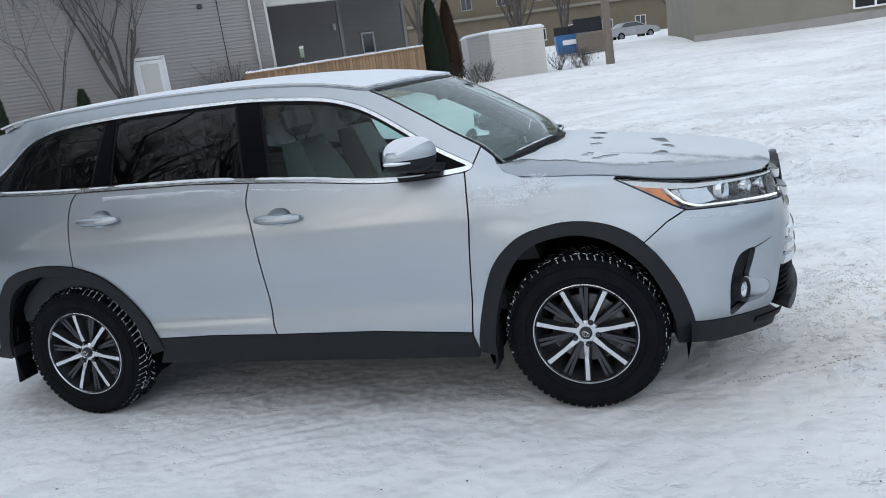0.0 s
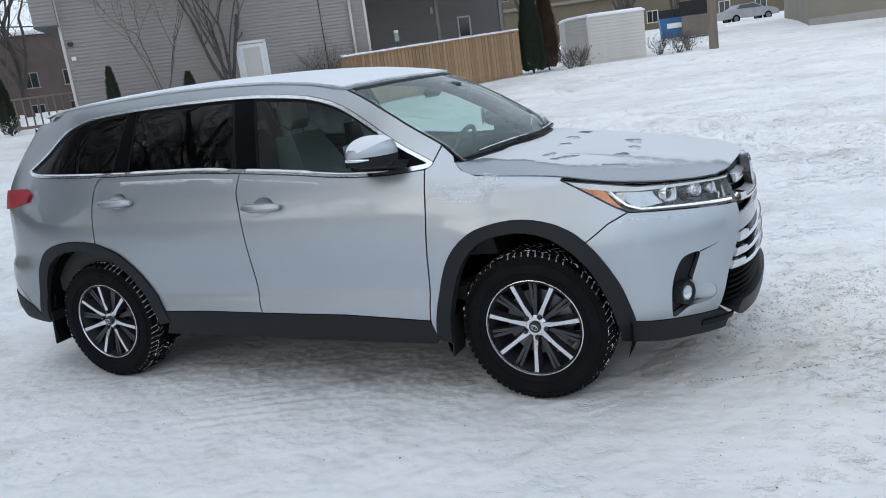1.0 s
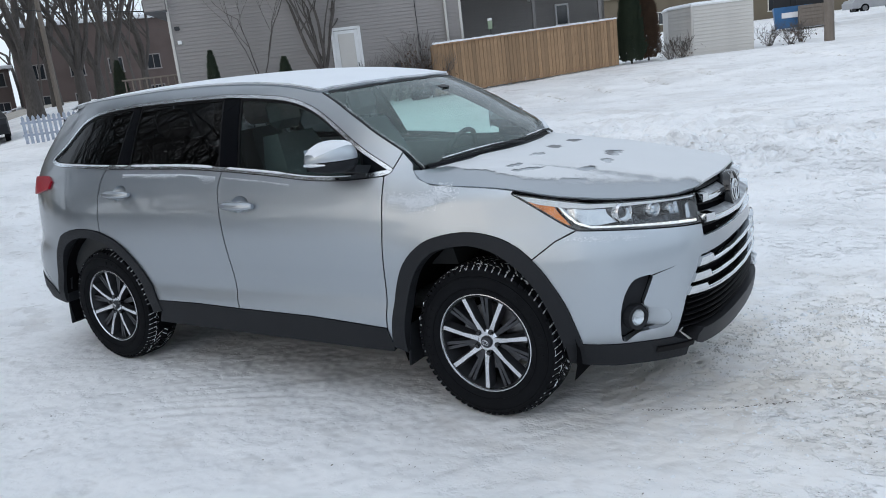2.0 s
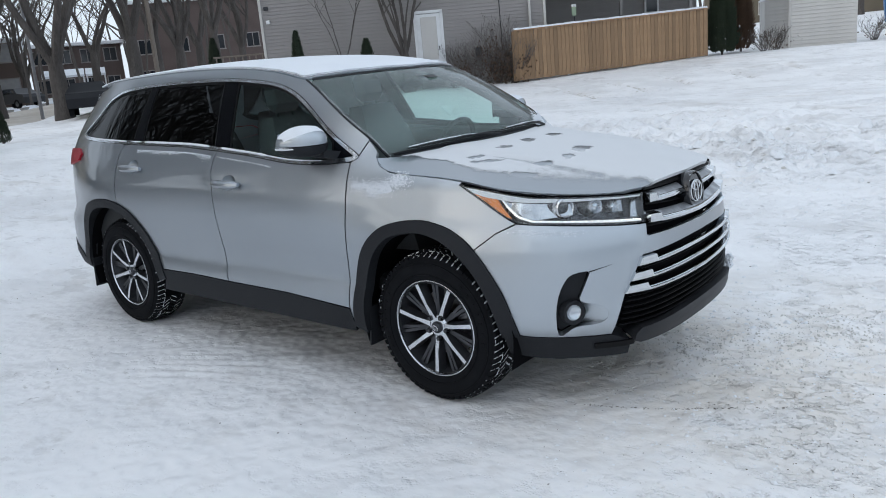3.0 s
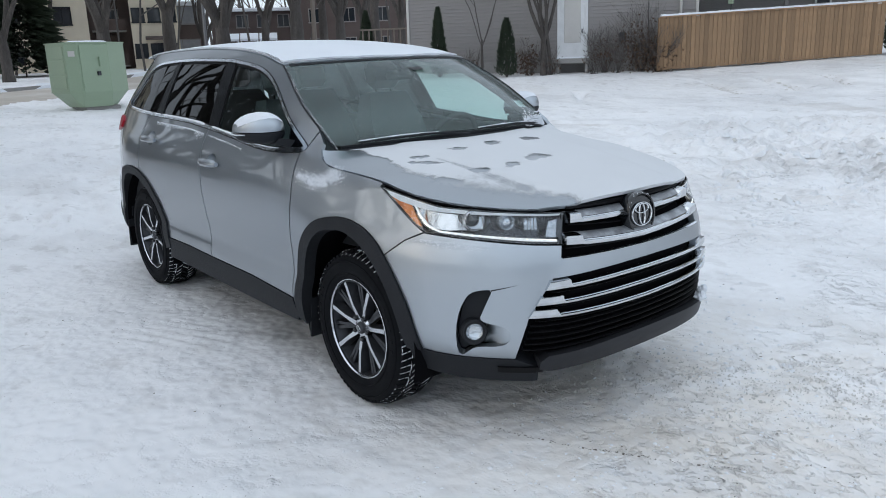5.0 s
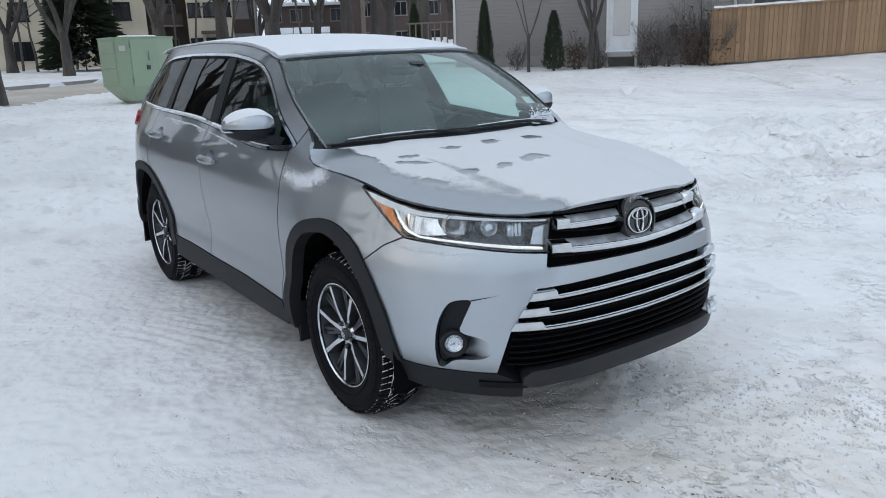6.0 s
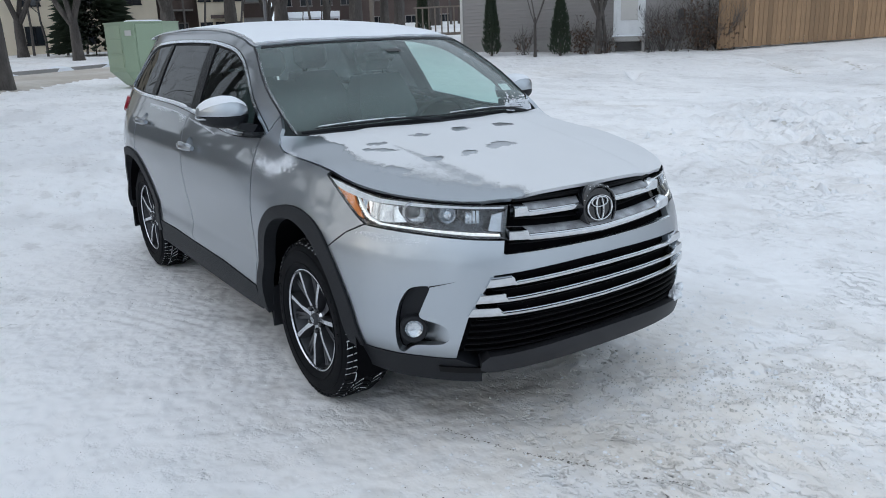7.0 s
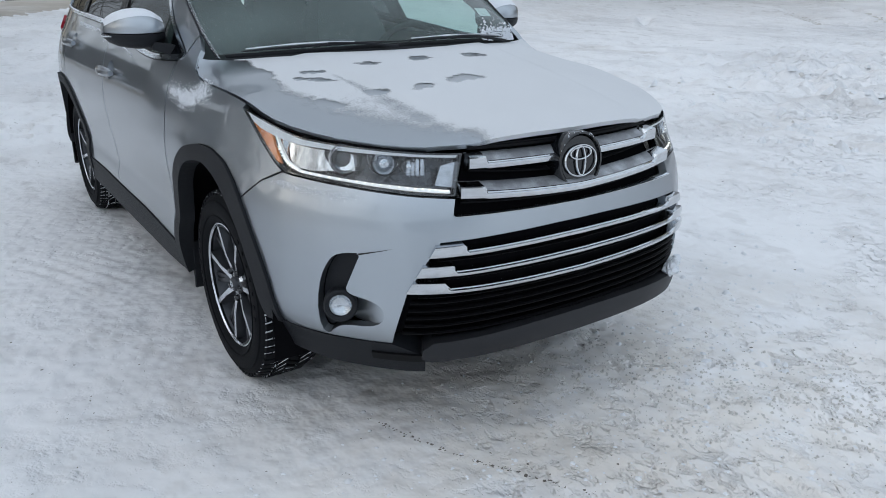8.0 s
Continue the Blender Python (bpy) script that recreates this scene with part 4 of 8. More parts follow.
def make_conifer(name, x, y, h, r, label, mat, seed, columnar=True, n=2200):
    """An evergreen of many small upright sprays round a thin trunk."""
    rnd = random.Random(seed)
    t = thing(name, pose(x, y, ground_z(x, y)), label, "shrub" if h < 2.6 else "tree", "evergreens")
    part("trunk", Geo().tube([(0, 0, -0.1), (0, 0, h * 0.8)], [0.05, 0.01], 6), BARK, t)
    g = Geo()
    for k in range(n):
        f = rnd.random() ** 0.8
        z = h * (0.03 + 0.95 * f)
        prof = (1 - f) ** 0.55 if columnar else (1 - f) * 0.95 + 0.05
        if columnar:
            prof *= min(1.0, 0.6 + f * 4)
        a = rnd.uniform(0, 2 * math.pi)
        rad = r * prof * math.sqrt(rnd.uniform(0.35, 1.0)) * rnd.uniform(0.8, 1.12)
        L = (0.05 + 0.02 * h if columnar else 0.08 * h) * rnd.uniform(0.7, 1.25)
        c = Vector((rad * math.cos(a), rad * math.sin(a), z))
        outw = Vector((math.cos(a), math.sin(a), 1.5 if columnar else -0.15)).normalized()
        s = outw.cross(Vector((0, 0, 1)))
        s = s.normalized() if s.length > 0.01 else Vector((1, 0, 0))
        w = L * 0.24
        q = outw.cross(s)
        g.add([c - outw * L * 0.3, c + s * w, c + outw * L, c - s * w, c + q * w * 0.8, c - q * w * 0.8], [(0, 1, 2), (0, 2, 3), (0, 4, 2), (0, 2, 5)])
    part("crown", g, mat, t, smooth=False)
    return t


def on_house(x, out):
    p = HOUSE @ Vector((x, -out, 0))
    return p.x, p.y


make_conifer("cedar_shrub", *on_house(1.33, 1.0), 2.35, 0.32, "narrow dark green cedar by the house wall", EVERGREEN, 11)
make_conifer("cedar_shrub", *on_house(3.70, 1.0), 1.95, 0.40, "cedar shrub with browned patches by the house wall", EVERGREEN, 12)
q = polar(E35, -19.6, 32.2)
make_conifer("cedar_hedge", q.x, q.y, 3.6, 0.62, "tall dense dark green cedar at the end of the fence", EVERGREEN, 13, n=9000)
q = polar(E35, -18.4, 33.0)
make_conifer("cedar_hedge", q.x, q.y, 3.5, 0.55, "withered brown cedar beside the shed", BROWN_LEAF, 14, n=6000)
q = polar(E65, -78.9, 58.0)
make_conifer("spruce", q.x, q.y, 9.0, 2.6, "broad dark spruce across the street", EVERGREEN, 15, columnar=False, n=3500)
q = polar(E35, -54.9, 38.0)
make_conifer("cedar_shrub", q.x, q.y, 2.35, 0.42, "dark upright cedar beyond the house corner", EVERGREEN, 16)
q = polar(E35, -68.9, 27.5)
make_conifer("cedar_shrub", q.x, q.y, 1.05, 0.26, "tiny cedar standing in open snow", EVERGREEN, 17, n=1800)


def make_bush(x, y, h, seed, label, stems=14, spread=0.5, mat=None, leaves=0):
    rnd = random.Random(seed)
    t = thing("bush", pose(x, y, ground_z(x, y)), label, "bush", "bare bushes")
    st, tw = Geo(), Geo()
    for k in range(stems):
        a = rnd.uniform(0, 6.28)
        d = Vector((math.cos(a) * spread, math.sin(a) * spread, 1)).normalized()
        limb(st, Vector((rnd.uniform(-0.1, 0.1), rnd.uniform(-0.1, 0.1), -0.05)), d, h * rnd.uniform(0.35, 0.6), 0.016, 2, rnd, 0.15, 0.5, 3, tw)
    if st.v:
        part("stem", st, TWIG, t)
    part("crown", tw, TWIG, t)
    if leaves:
        g = Geo()
        for k in range(leaves):
            p = Vector((rnd.gauss(0, spread * h * 0.4), rnd.gauss(0, spread * h * 0.4), abs(rnd.gauss(0.35, 0.2)) * h))
            s, u = Vector((rnd.uniform(-1, 1), rnd.uniform(-1, 1), rnd.uniform(-1, 1))).normalized() * 0.05, Vector((rnd.uniform(-1, 1), rnd.uniform(-1, 1), rnd.uniform(-1, 1))).normalized() * 0.03
            g.add([p - s, p + u, p + s, p - u], [(0, 1, 2, 3)])
        part("leaves", g, BROWN_LEAF, t, "withered brown leaves", smooth=False)
    return t


make_bush(*on_house(8.75, 0.7), 1.5, 21, "leafless reddish-brown bush by the fence end", 22, 0.6, leaves=480)
make_bush(*on_house(8.2, 0.5), 2.0, 41, "reddish-brown climber and shrub against the house wall", 20, 0.45, leaves=780)
make_bush(*on_house(7.0, 0.5), 1.6, 42, "tangled bare shrub against the house wall", 16, 0.5, leaves=240)
make_bush(*on_house(4.4, 0.7), 1.2, 43, "withered shrub at the foot of the sapling", 12, 0.5, leaves=360)
make_bush(*on_house(7.4, 0.7), 1.0, 22, "bare twiggy bush by the house wall", 10, 0.5)
make_bush(*on_house(6.6, 0.8), 0.8, 23, "bare twiggy bush by the house wall", 8, 0.6)
make_bush(*on_house(2.4, 0.8), 0.9, 24, "withered rose bush by the house wall", 10, 0.6, leaves=60)
make_bush(*on_house(5.2, 0.9), 0.8, 25, "withered bush at the foot of the sapling", 10, 0.5, leaves=60)
for k, (az, dist) in enumerate(((-12.9, 32.0), (-12.2, 32.3), (-6.9, 35.5), (-5.6, 35.2), (-5.0, 36.0))):
    q = polar(E0, az, dist)
    make_bush(q.x, q.y, 0.95, 30 + k, "bare brown bush standing in snow", 12, 0.8, leaves=60)
sap = make_tree(9, 8.0, 0.10, 5, 5, "slender bare young tree by the house wall", 0.16)
x, y = on_house(4.95, 0.9)
sap.matrix_basis = pose(x, y, ground_z(x, y))
x, y = on_house(5.2, 0.8)
sap1 = make_tree(19, 7.0, 0.06, 3, 5, "slender leaning bare stem beside the young tree", 0.25, 0.12)
sap1.matrix_basis = pose(x, y, ground_z(x, y), 0, 0, 215)
x, y = on_house(2.9, 1.3)
sap2 = make_tree(10, 6.4, 0.045, 4, 4, "slender bare young tree by the house wall", 0.2)
sap2.matrix_basis = pose(x, y, ground_z(x, y))


# ---- green transformer cabinet ----
def make_transformer():
    x0, y0 = -21.5, 3.9
    m = pose(x0, y0, ground_z(x0, y0), 0, 0, 100)
    t = thing("transformer_cabinet", m, "pale green metal transformer cabinet with a tapered foot", "utility box")
    plan = [(-0.44, -0.50), (-0.70, -0.24), (-0.70, 0.96), (0.90, 0.96), (1.20, 0.60), (1.20, 0.03), (0.44, -0.50)]
    base = [(-0.40, -0.40), (-0.46, -0.26), (-0.40, 0.60), (0.60, 0.60), (0.78, 0.40), (0.78, 0.02), (0.42, -0.40)]
    part("cabinet", Geo().hull([(x, y, z) for x, y in plan for z in (0.50, 1.86)]), GREEN_METAL, t, smooth=False)
    part("foot", Geo().hull([(x, y, 0.498) for x, y in plan] + [(x, y, 0.08) for x, y in base]), GREEN_METAL, t, smooth=False)
    # seam between body and foot, and welded panels on the side
    part("waist_band", Geo().hull([(x * 1.012, y * 1.012, z) for x, y in plan for z in (0.485, 0.515)]), GREEN_METAL, t, smooth=False)
    for z0, z1 in ((0.60, 0.98), (1.02, 1.40), (1.44, 1.78)):
        part("side_panel", Geo().box((0.02, 1.02, z1 - z0), pose(-0.706, 0.36, (z0 + z1) / 2), 0.006), GREEN_METAL, t, smooth=False)
    d = part("door", Geo().hull([(x, y, z) for x in (-0.40, 0.40) for y, z in ((-0.40, 0.14), (-0.53, 0.50), (-0.53, 1.82), (-0.46, 1.84))]), GREEN_METAL, t, "pale green door panel", smooth=False)
    part("handle", Geo().box((0.05, 0.07, 0.26), pose(0.14, -0.56, 1.35), 0.01), GREEN_METAL, d)
    part("lock_box", Geo().box((0.10, 0.06, 0.12), pose(0.08, -0.555, 1.02), 0.01), ALLOY_DARK, d)
    for z in (0.7, 1.65):
        part("hinge", Geo().box((0.05, 0.05, 0.12), pose(-0.385, -0.54, z), 0.01), GREEN_METAL, d)
    part("lid", Geo().hull([(x * 1.025, y * 1.025, z) for x, y in plan for z in (1.863, 1.90)]), GREEN_METAL, t, smooth=False)
    part("label_plate", Geo().box((0.18, 0.012, 0.15), pose(-0.575, -0.38, 1.58, 0, 0, -45)), SIDING_PALE, t)
    part("plinth", Geo().box((1.05, 0.9, 0.14), pose(0.17, 0.1, 0.02), 0.02), CONCRETE, t)
    top = [(0.2 + 0.62 * math.cos(0.6 * k), 0.25 + 0.5 * math.sin(0.6 * k)) for k in range(11)]
    tagged(part("cabinet_snow", Geo().hull([(x, y, 1.902) for x, y in top] + [(0.2 + (x - 0.2) * 0.8, 0.25 + (y - 0.25) * 0.8, 1.95) for x, y in top]), FROST, m=m), "thin snow on the transformer cabinet", "snow", kind="stuff")


make_transformer()


# ---- pole, dumpster and far things ----
q = polar(E0, -3.3, 34.8)
pole = thing("utility_pole", pose(q.x, q.y, ground_z(q.x, q.y)), "weathered wooden utility pole", "pole")
part("shaft", Geo().tube([(0, 0, -0.2), (-0.05, 0, 4), (-0.1, 0, 9)], [0.19, 0.17, 0.13], 12), POLE_WOOD, pole)
q = polar(E0, -5.9, 43.0)
dz = 1.72
dp = thing("dumpster", pose(q.x, q.y, dz, 0, 0, 12), "blue metal dumpster with open black lids", "dumpster")
part("body", Geo().hull([(sx * w, sy * d, z) for sx in (-1, 1) for sy in (-1, 1) for w, d, z in ((0.75, 0.5, 0.05), (0.85, 0.62, 1.05))]), BLUE_METAL, dp, smooth=False)
part("label_plate", Geo().box((0.8, 0.02, 0.25), pose(-0.1, -0.60, 0.65, -6, 0, 0)), WHITE, dp, "white panel with plain marks")
for x in (-0.4, 0.4):
    part("lid", Geo().box((0.8, 0.06, 0.5), pose(x, 0.62, 1.28, -25, 0, 0), 0.02), CLADDING, dp)
q = polar(E0, -4.55, 42.5)
crate = thing("wooden_bin", pose(q.x, q.y, 1.72, 0, 0, 15), "brown wooden bin with a raised dark lid", "bin")
for k in range(6):
    part("board", Geo().box((1.5, 0.03, 0.15), pose(0, -0.5, 0.12 + 0.165 * k), 0.004), POLE_WOOD, crate)
part("body", Geo().box((1.46, 0.95, 1.0), pose(0, 0, 0.52), 0.01), POLE_WOOD, crate)
part("lid", Geo().box((1.5, 0.06, 0.8), pose(0, 0.45, 1.4, -20, 0, 0), 0.02), CLADDING, crate)


def make_far_car(x, y, z, turn, mat, label, pane=None):
    c = thing("parked_car", pose(x, y, z, 0, 0, turn), label, "car")
    prof = [(-2.25, 0.35), (-2.28, 0.75), (-2.1, 0.98), (-1.5, 1.06), (-0.9, 1.42), (0.3, 1.44), (1.05, 1.02), (1.9, 0.88), (2.25, 0.66), (2.25, 0.35)]
    g = Geo()
    v = [(px, s * (0.85 if pz < 1.1 else 0.62), pz) for s in (-1, 1) for px, pz in prof]
    n = len(prof)
    g.add(v, [tuple(range(n)), tuple(reversed(range(n, 2 * n)))] + [(k, n + k, n + (k + 1) % n, (k + 1) % n) for k in range(n)])
    part("body", g, mat, c)
    for s in (-1, 1):
        part("side_window", Geo().hull([(px, s * (0.87 if pz < 1.1 else 0.66), pz) for px, pz in ((-1.3, 1.06), (-0.85, 1.36), (0.25, 1.38), (0.85, 1.05))] + [(px, s * 0.6, pz) for px, pz in ((-1.3, 1.06), (-0.85, 1.36), (0.25, 1.38), (0.85, 1.05))]), pane or PANE, c, smooth=False)
    for px in (-1.35, 1.35):
        for s in (-1, 1):
            w = part("wheel", Geo().lathe([(0.19, 0.0), (0.32, 0.0), (0.33, -0.05), (0.33, -0.2)], 20, Matrix.Translation((px, s * 0.86, 0.32)) @ Matrix.Rotation(-s * math.pi / 2, 4, "X")), RUBBER, c)
            part("rim", Geo().lathe([(0.001, -0.01), (0.19, -0.01)], 16, Matrix.Translation((px, s * 0.86, 0.32)) @ Matrix.Rotation(-s * math.pi / 2, 4, "X")), STEEL, w)
    return c


q = polar(E0, -1.75, 70.0)
make_far_car(q.x, q.y, 2.36, 30, CURTAIN, "snow-covered white sedan parked by a building", PANE)
q = polar(E35, -63.2, 39.0)
make_far_car(q.x, q.y, float(rise(q.x, q.y)), 150, CLADDING, "dark parked car on the street")
q = polar(E35, -67.4, 66.0)
make_far_car(q.x, q.y, float(rise(q.x, q.y)), 190, ALLOY_DARK, "dark grey parked car on the street")


def make_building(name, az0, az1, eye, dist, z0, z1, mat, label, rows, cols, depth=12.0, win=(1.2, 1.3), balcony=False, turn=0.0, trim=None, pane=None, roof=None):
    a, b = polar(eye, az0, dist), polar(eye, az1, dist + turn)
    L = (b - a).length
    m = Matrix.Translation((a.x, a.y, 0)) @ Matrix.Rotation(math.atan2((b - a).y, (b - a).x), 4, "Z")
    h = thing(name, m, label, "building")
    part("wall", Geo().box((L, depth, z1 - z0), pose(L / 2, depth / 2, (z0 + z1) / 2)), mat, h, smooth=False)
    part("roof", Geo().box((L + 0.8, depth + 0.8, 0.35), pose(L / 2, depth / 2, z1 + 0.17), 0.05), roof or FROST, h, "flat roof")
    for r in range(rows):
        for c in range(cols):
            x, z = L * (c + 0.5) / cols, z0 + 1.6 + 2.8 * r
            if z + win[1] / 2 > z1:
                continue
            w = part("window", Geo().box((win[0], 0.06, win[1]), pose(x, 0.0, z)), pane or PANE, h, smooth=False)
            for dx, dz, sx, sz in ((-win[0] / 2, 0, 0.09, win[1] + 0.1), (win[0] / 2, 0, 0.09, win[1] + 0.1), (0, win[1] / 2, win[0], 0.09), (0, -win[1] / 2, win[0] + 0.2, 0.11), (0, 0, 0.06, win[1])):
                part("window_frame", Geo().box((sx, 0.12, sz), pose(x + dx, -0.02, z + dz)), trim or SIDING, w, smooth=False)
            if balcony and c % 2 == 0:
                bc = part("balcony", Geo().box((2.6, 1.3, 0.16), pose(x, -0.65, z - 1.0)), CONCRETE, h, smooth=False)
                part("balcony_rail", Geo().box((2.6, 0.05, 0.9), pose(x, -1.28, z - 0.5)), BRICK, bc, smooth=False)
    return h


# stucco building up the slope
def make_stucco():
    a, b = polar(E0, 2.4, 39.5), polar(E0, 9.5, 38.5)
    c = polar(E0, 26.0, 40.0)
    s = thing("stucco_building", Matrix(), "beige stucco building with a dark plinth", "building")
    far = [a + Vector((-1, 14, 0)), c + Vector((4, 14, 0))]
    part("wall", Geo().hull([Vector((p.x, p.y, z)) for p in (a, b, *far[::-1]) for z in (1.2, 8.0)] + [Vector((c.x, c.y, z)) for z in (1.2, 8.0)]), STUCCO, s, smooth=False)
    for p, q2 in ((a, b), (b, c)):
        d = (q2 - p).normalized()
        n2 = Vector((d.y, -d.x, 0)) * 0.03
        part("plinth", Geo().hull([Vector((*(w + n2 * k).xy, z)) for w in (p, q2) for k in (-1, 1) for z in (1.3, 1.78)]), CONCRETE, s, smooth=False)
    d = (c - b).normalized()
    n2 = Vector((d.y, -d.x, 0))
    o = b + d * 1.75
    w = part("window", Geo().hull([Vector((*(o + d * t + n2 * k).xy, z)) for t in (0, 3.2) for k in (-0.02, 0.04) for z in (1.95, 3.4)]), PANE, s, smooth=False)
    for z in (1.95, 2.35, 2.75):
        part("window_frame", Geo().hull([Vector((*(o + d * t + n2 * k).xy, z + dz)) for t in (0, 3.2) for k in (0.0, 0.09) for dz in (-0.035, 0.035)]), WHITE, w, smooth=False)
    for t in (0.0, 0.8, 1.6):
        part("window_frame", Geo().hull([Vector((*(o + d * (t + dt) + n2 * k).xy, z)) for dt in (-0.04, 0.04) for k in (0.0, 0.1) for z in (1.93, 3.4)]), WHITE, w, smooth=False)
    part("downpipe", Geo().tube([(a.x + 0.5, a.y - 0.1, 1.5), (a.x + 0.5, a.y - 0.1, 7)], 0.06, 8), STUCCO, s)


make_stucco()
make_building("apartment_building", -19.0, 2.2, E0, 92, 3.0, 7.2, TAN, "tan stucco apartment block behind the lot", 1, 9, turn=8, roof=STUCCO, trim=SIDING_PALE)
make_building("apartment_building", -19.4, 2.6, E0, 92.9, 7.55, 12.5, TAN, "tan upper storey set back behind a parapet", 1, 9, turn=8)
make_building("apartment_building", -96.0, -74.8, E65, 68, 0.9, 14, BEIGE, "beige rendered apartment block across the street", 4, 7, trim=CLADDING)
make_building("apartment_building", -75.5, -71.6, E65, 72.5, 0.9, 13, BRICK, "dark recessed stair bay with pale balcony slabs", 4, 1, win=(1.6, 1.5), balcony=True)
cream = make_building("apartment_building", -72.2, -69.2, E65, 69.5, 1.0, 7.6, BEIGE, "cream apartment block with a dark entrance across the street", 3, 3, win=(0.9, 1.1), trim=CLADDING, roof=ALLOY_DARK)
part("entrance", Geo().box((0.9, 0.1, 2.2), pose(2.6, -0.02, 2.0)), PANE, cream, smooth=False)
part("canopy", Geo().box((1.8, 1.2, 0.25), pose(1.9, -0.6, 3.6), 0.03), BRICK, cream, smooth=False)
make_building("brick_building", -69.6, -66.6, E35, 74, 1.2, 6.4, BRICK, "dark brick house with wide pale windows", 2, 1, win=(3.0, 1.5), pane=CURTAIN)
make_building("brick_building", -66.2, -60.6, E35, 88, 1.2, 6.6, BRICK, "dark brick row with snowy porch roofs", 2, 4)
make_building("brick_building", -60.2, -46.0, E35, 80, 1.2, 9.5, BRICK, "dark brown brick building behind the elms", 2, 6)
for k, (az, dist) in enumerate(((-65.0, 84.5), (-63.7, 84.0), (-62.4, 84.5))):
    q = polar(E35, az, dist)
    aw = thing("porch", pose(q.x, q.y, 1.2, 0, 0, 62), "little porch with a snow-covered roof across the street", "porch")
    part("roof", Geo().hull([(-0.9, -0.6, 2.3), (0.9, -0.6, 2.3), (-0.9, 0.8, 2.9), (0.9, 0.8, 2.9), (-0.9, -0.6, 2.5), (0.9, -0.6, 2.5), (-0.9, 0.8, 3.1), (0.9, 0.8, 3.1)]), FROST, aw, smooth=False)
    for sx in (-0.8, 0.8):
        part("post", Geo().box((0.14, 0.14, 2.4), pose(sx, -0.45, 1.2)), WHITE, aw)

# far bare woods behind the street and behind the lot
woods, rnd = Geo(), random.Random(77)
for k in range(120):
    if k < 88:
        q = polar(E35, rnd.uniform(-101, -46), rnd.choice((rnd.uniform(58, 66), rnd.uniform(92, 118), rnd.uniform(92, 118))))
    else:
        q = polar(E0, rnd.uniform(-22, 3), rnd.uniform(106, 125))
    h = rnd.uniform(8, 19)
    base = Vector((q.x, q.y, float(rise(q.x, q.y)) - 0.1))
    far = math.hypot(q.x, q.y) > 85
    limb(woods, base, Vector((rnd.uniform(-0.1, 0.1), rnd.uniform(-0.1, 0.1), 1)).normalized(), h * 0.42, 0.24 if far else 0.10, 4, rnd, 0.10, 0.55, 3, None, 3)
tagged(part("far_woods", woods, TWIG), "bare grey-brown trees behind the street", "trees", kind="stuff")

# sloping street lamp pole and young pole on the boulevard
for az, dist, top, r in ((-66.2, 44.0, 7.5, 0.09), (-58.7, 43.0, 9.0, 0.13)):
    q = polar(E35, az, dist)
    po = thing("utility_pole", pose(q.x, q.y, ground_z(q.x, q.y)), "grey street pole on the snowy boulevard", "pole")
    part("shaft", Geo().tube([(0, 0, -0.2), (-0.03 * top, 0.02 * top, top * 0.6), (-0.06 * top, 0.03 * top, top)], [r, r * 0.85, r * 0.6], 10), POLE_WOOD if r > 0.1 else STEEL, po)

# bare tree and thicket in front of the tan block
for az, dist, h, seed in ((-6.3, 60.0, 9.0, 51), (1.2, 66.0, 6.0, 52), (-9.5, 52.0, 10.0, 53)):
    q = polar(E0, az, dist)
    o = make_tree(seed, h, 0.16, 5, 4, "many-stemmed bare tree before the tan block", 0.12)
    o.matrix_basis = pose(q.x, q.y, ground_z(q.x, q.y))

# service cable that runs to the house corner
cb = part("service_cable", Geo().tube([(-20.99, 14.43, 4.74), (-29.11, 16.42, 5.81), (-37.23, 18.41, 7.12)], 0.022, 5), CLADDING)
tagged(cb, "black service cable strung to the house corner", "cable")

# pale picket fence beyond the tail of the car
pa, pb = polar((1.42, -3.98), -59.5, 30.5), polar((1.42, -3.98), -54.9, 31.2)
run = pb - pa
pf = thing("picket_fence", pose(pa.x, pa.y, ground_z((pa.x + pb.x) / 2, (pa.y + pb.y) / 2), 0, 0, math.degrees(math.atan2(run.y, run.x))), "pale blue-white picket fence in the snow", "fence")
picket = Geo().hull([(sx * 0.05, sy * 0.012, z) for sx in (-1, 1) for sy in (-1, 1) for z in (-0.1, 0.80)] + [(0, sy * 0.012, 0.87) for sy in (-1, 1)]).mesh("picket", False)
for k in range(int(run.length / 0.17)):
    part("picket", picket, PICKET, pf, m=pose(0.08 + 0.17 * k, 0, 0))
for z in (0.2, 0.62):
    part("fence_rail", Geo().box((run.length, 0.03, 0.07), pose(run.length / 2, 0.03, z), 0.006), PICKET, pf)

# marker stake behind the fence
mk = thing("marker_stake", pose(-11.75, 21.85, 1.0), "green and white marker plate on a thin stake", "sign")
part("stake", Geo().tube([(0, 0, 0), (0, 0, 1.95)], 0.014, 6), ALLOY_DARK, mk)
part("plate", Geo().box((0.16, 0.02, 0.30), pose(0, -0.02, 2.05, 0, 0, 25), 0.005), GREEN_METAL, mk)
part("plate_top", Geo().box((0.16, 0.02, 0.09), pose(0.0, -0.021, 2.25, 0, 0, 25), 0.005), WHITE, mk)

# unseen grey blocks behind the lot, added to darken what the car mirrors
make_building("brick_building", 150.0, 226.0, (0, 0), 46, -0.5, 4.2, GREY_WALL, "plain grey building closing the lot", 0, 0)
make_building("apartment_building", 75.0, 140.0, (0, 0), 48, -0.5, 6.0, GREY_WALL, "plain grey building closing the lot", 0, 0)
make_building("brick_building", 228.0, 263.0, (0, 0), 38, -0.5, 4.2, GREY_WALL, "plain grey building beside the lot", 0, 0)

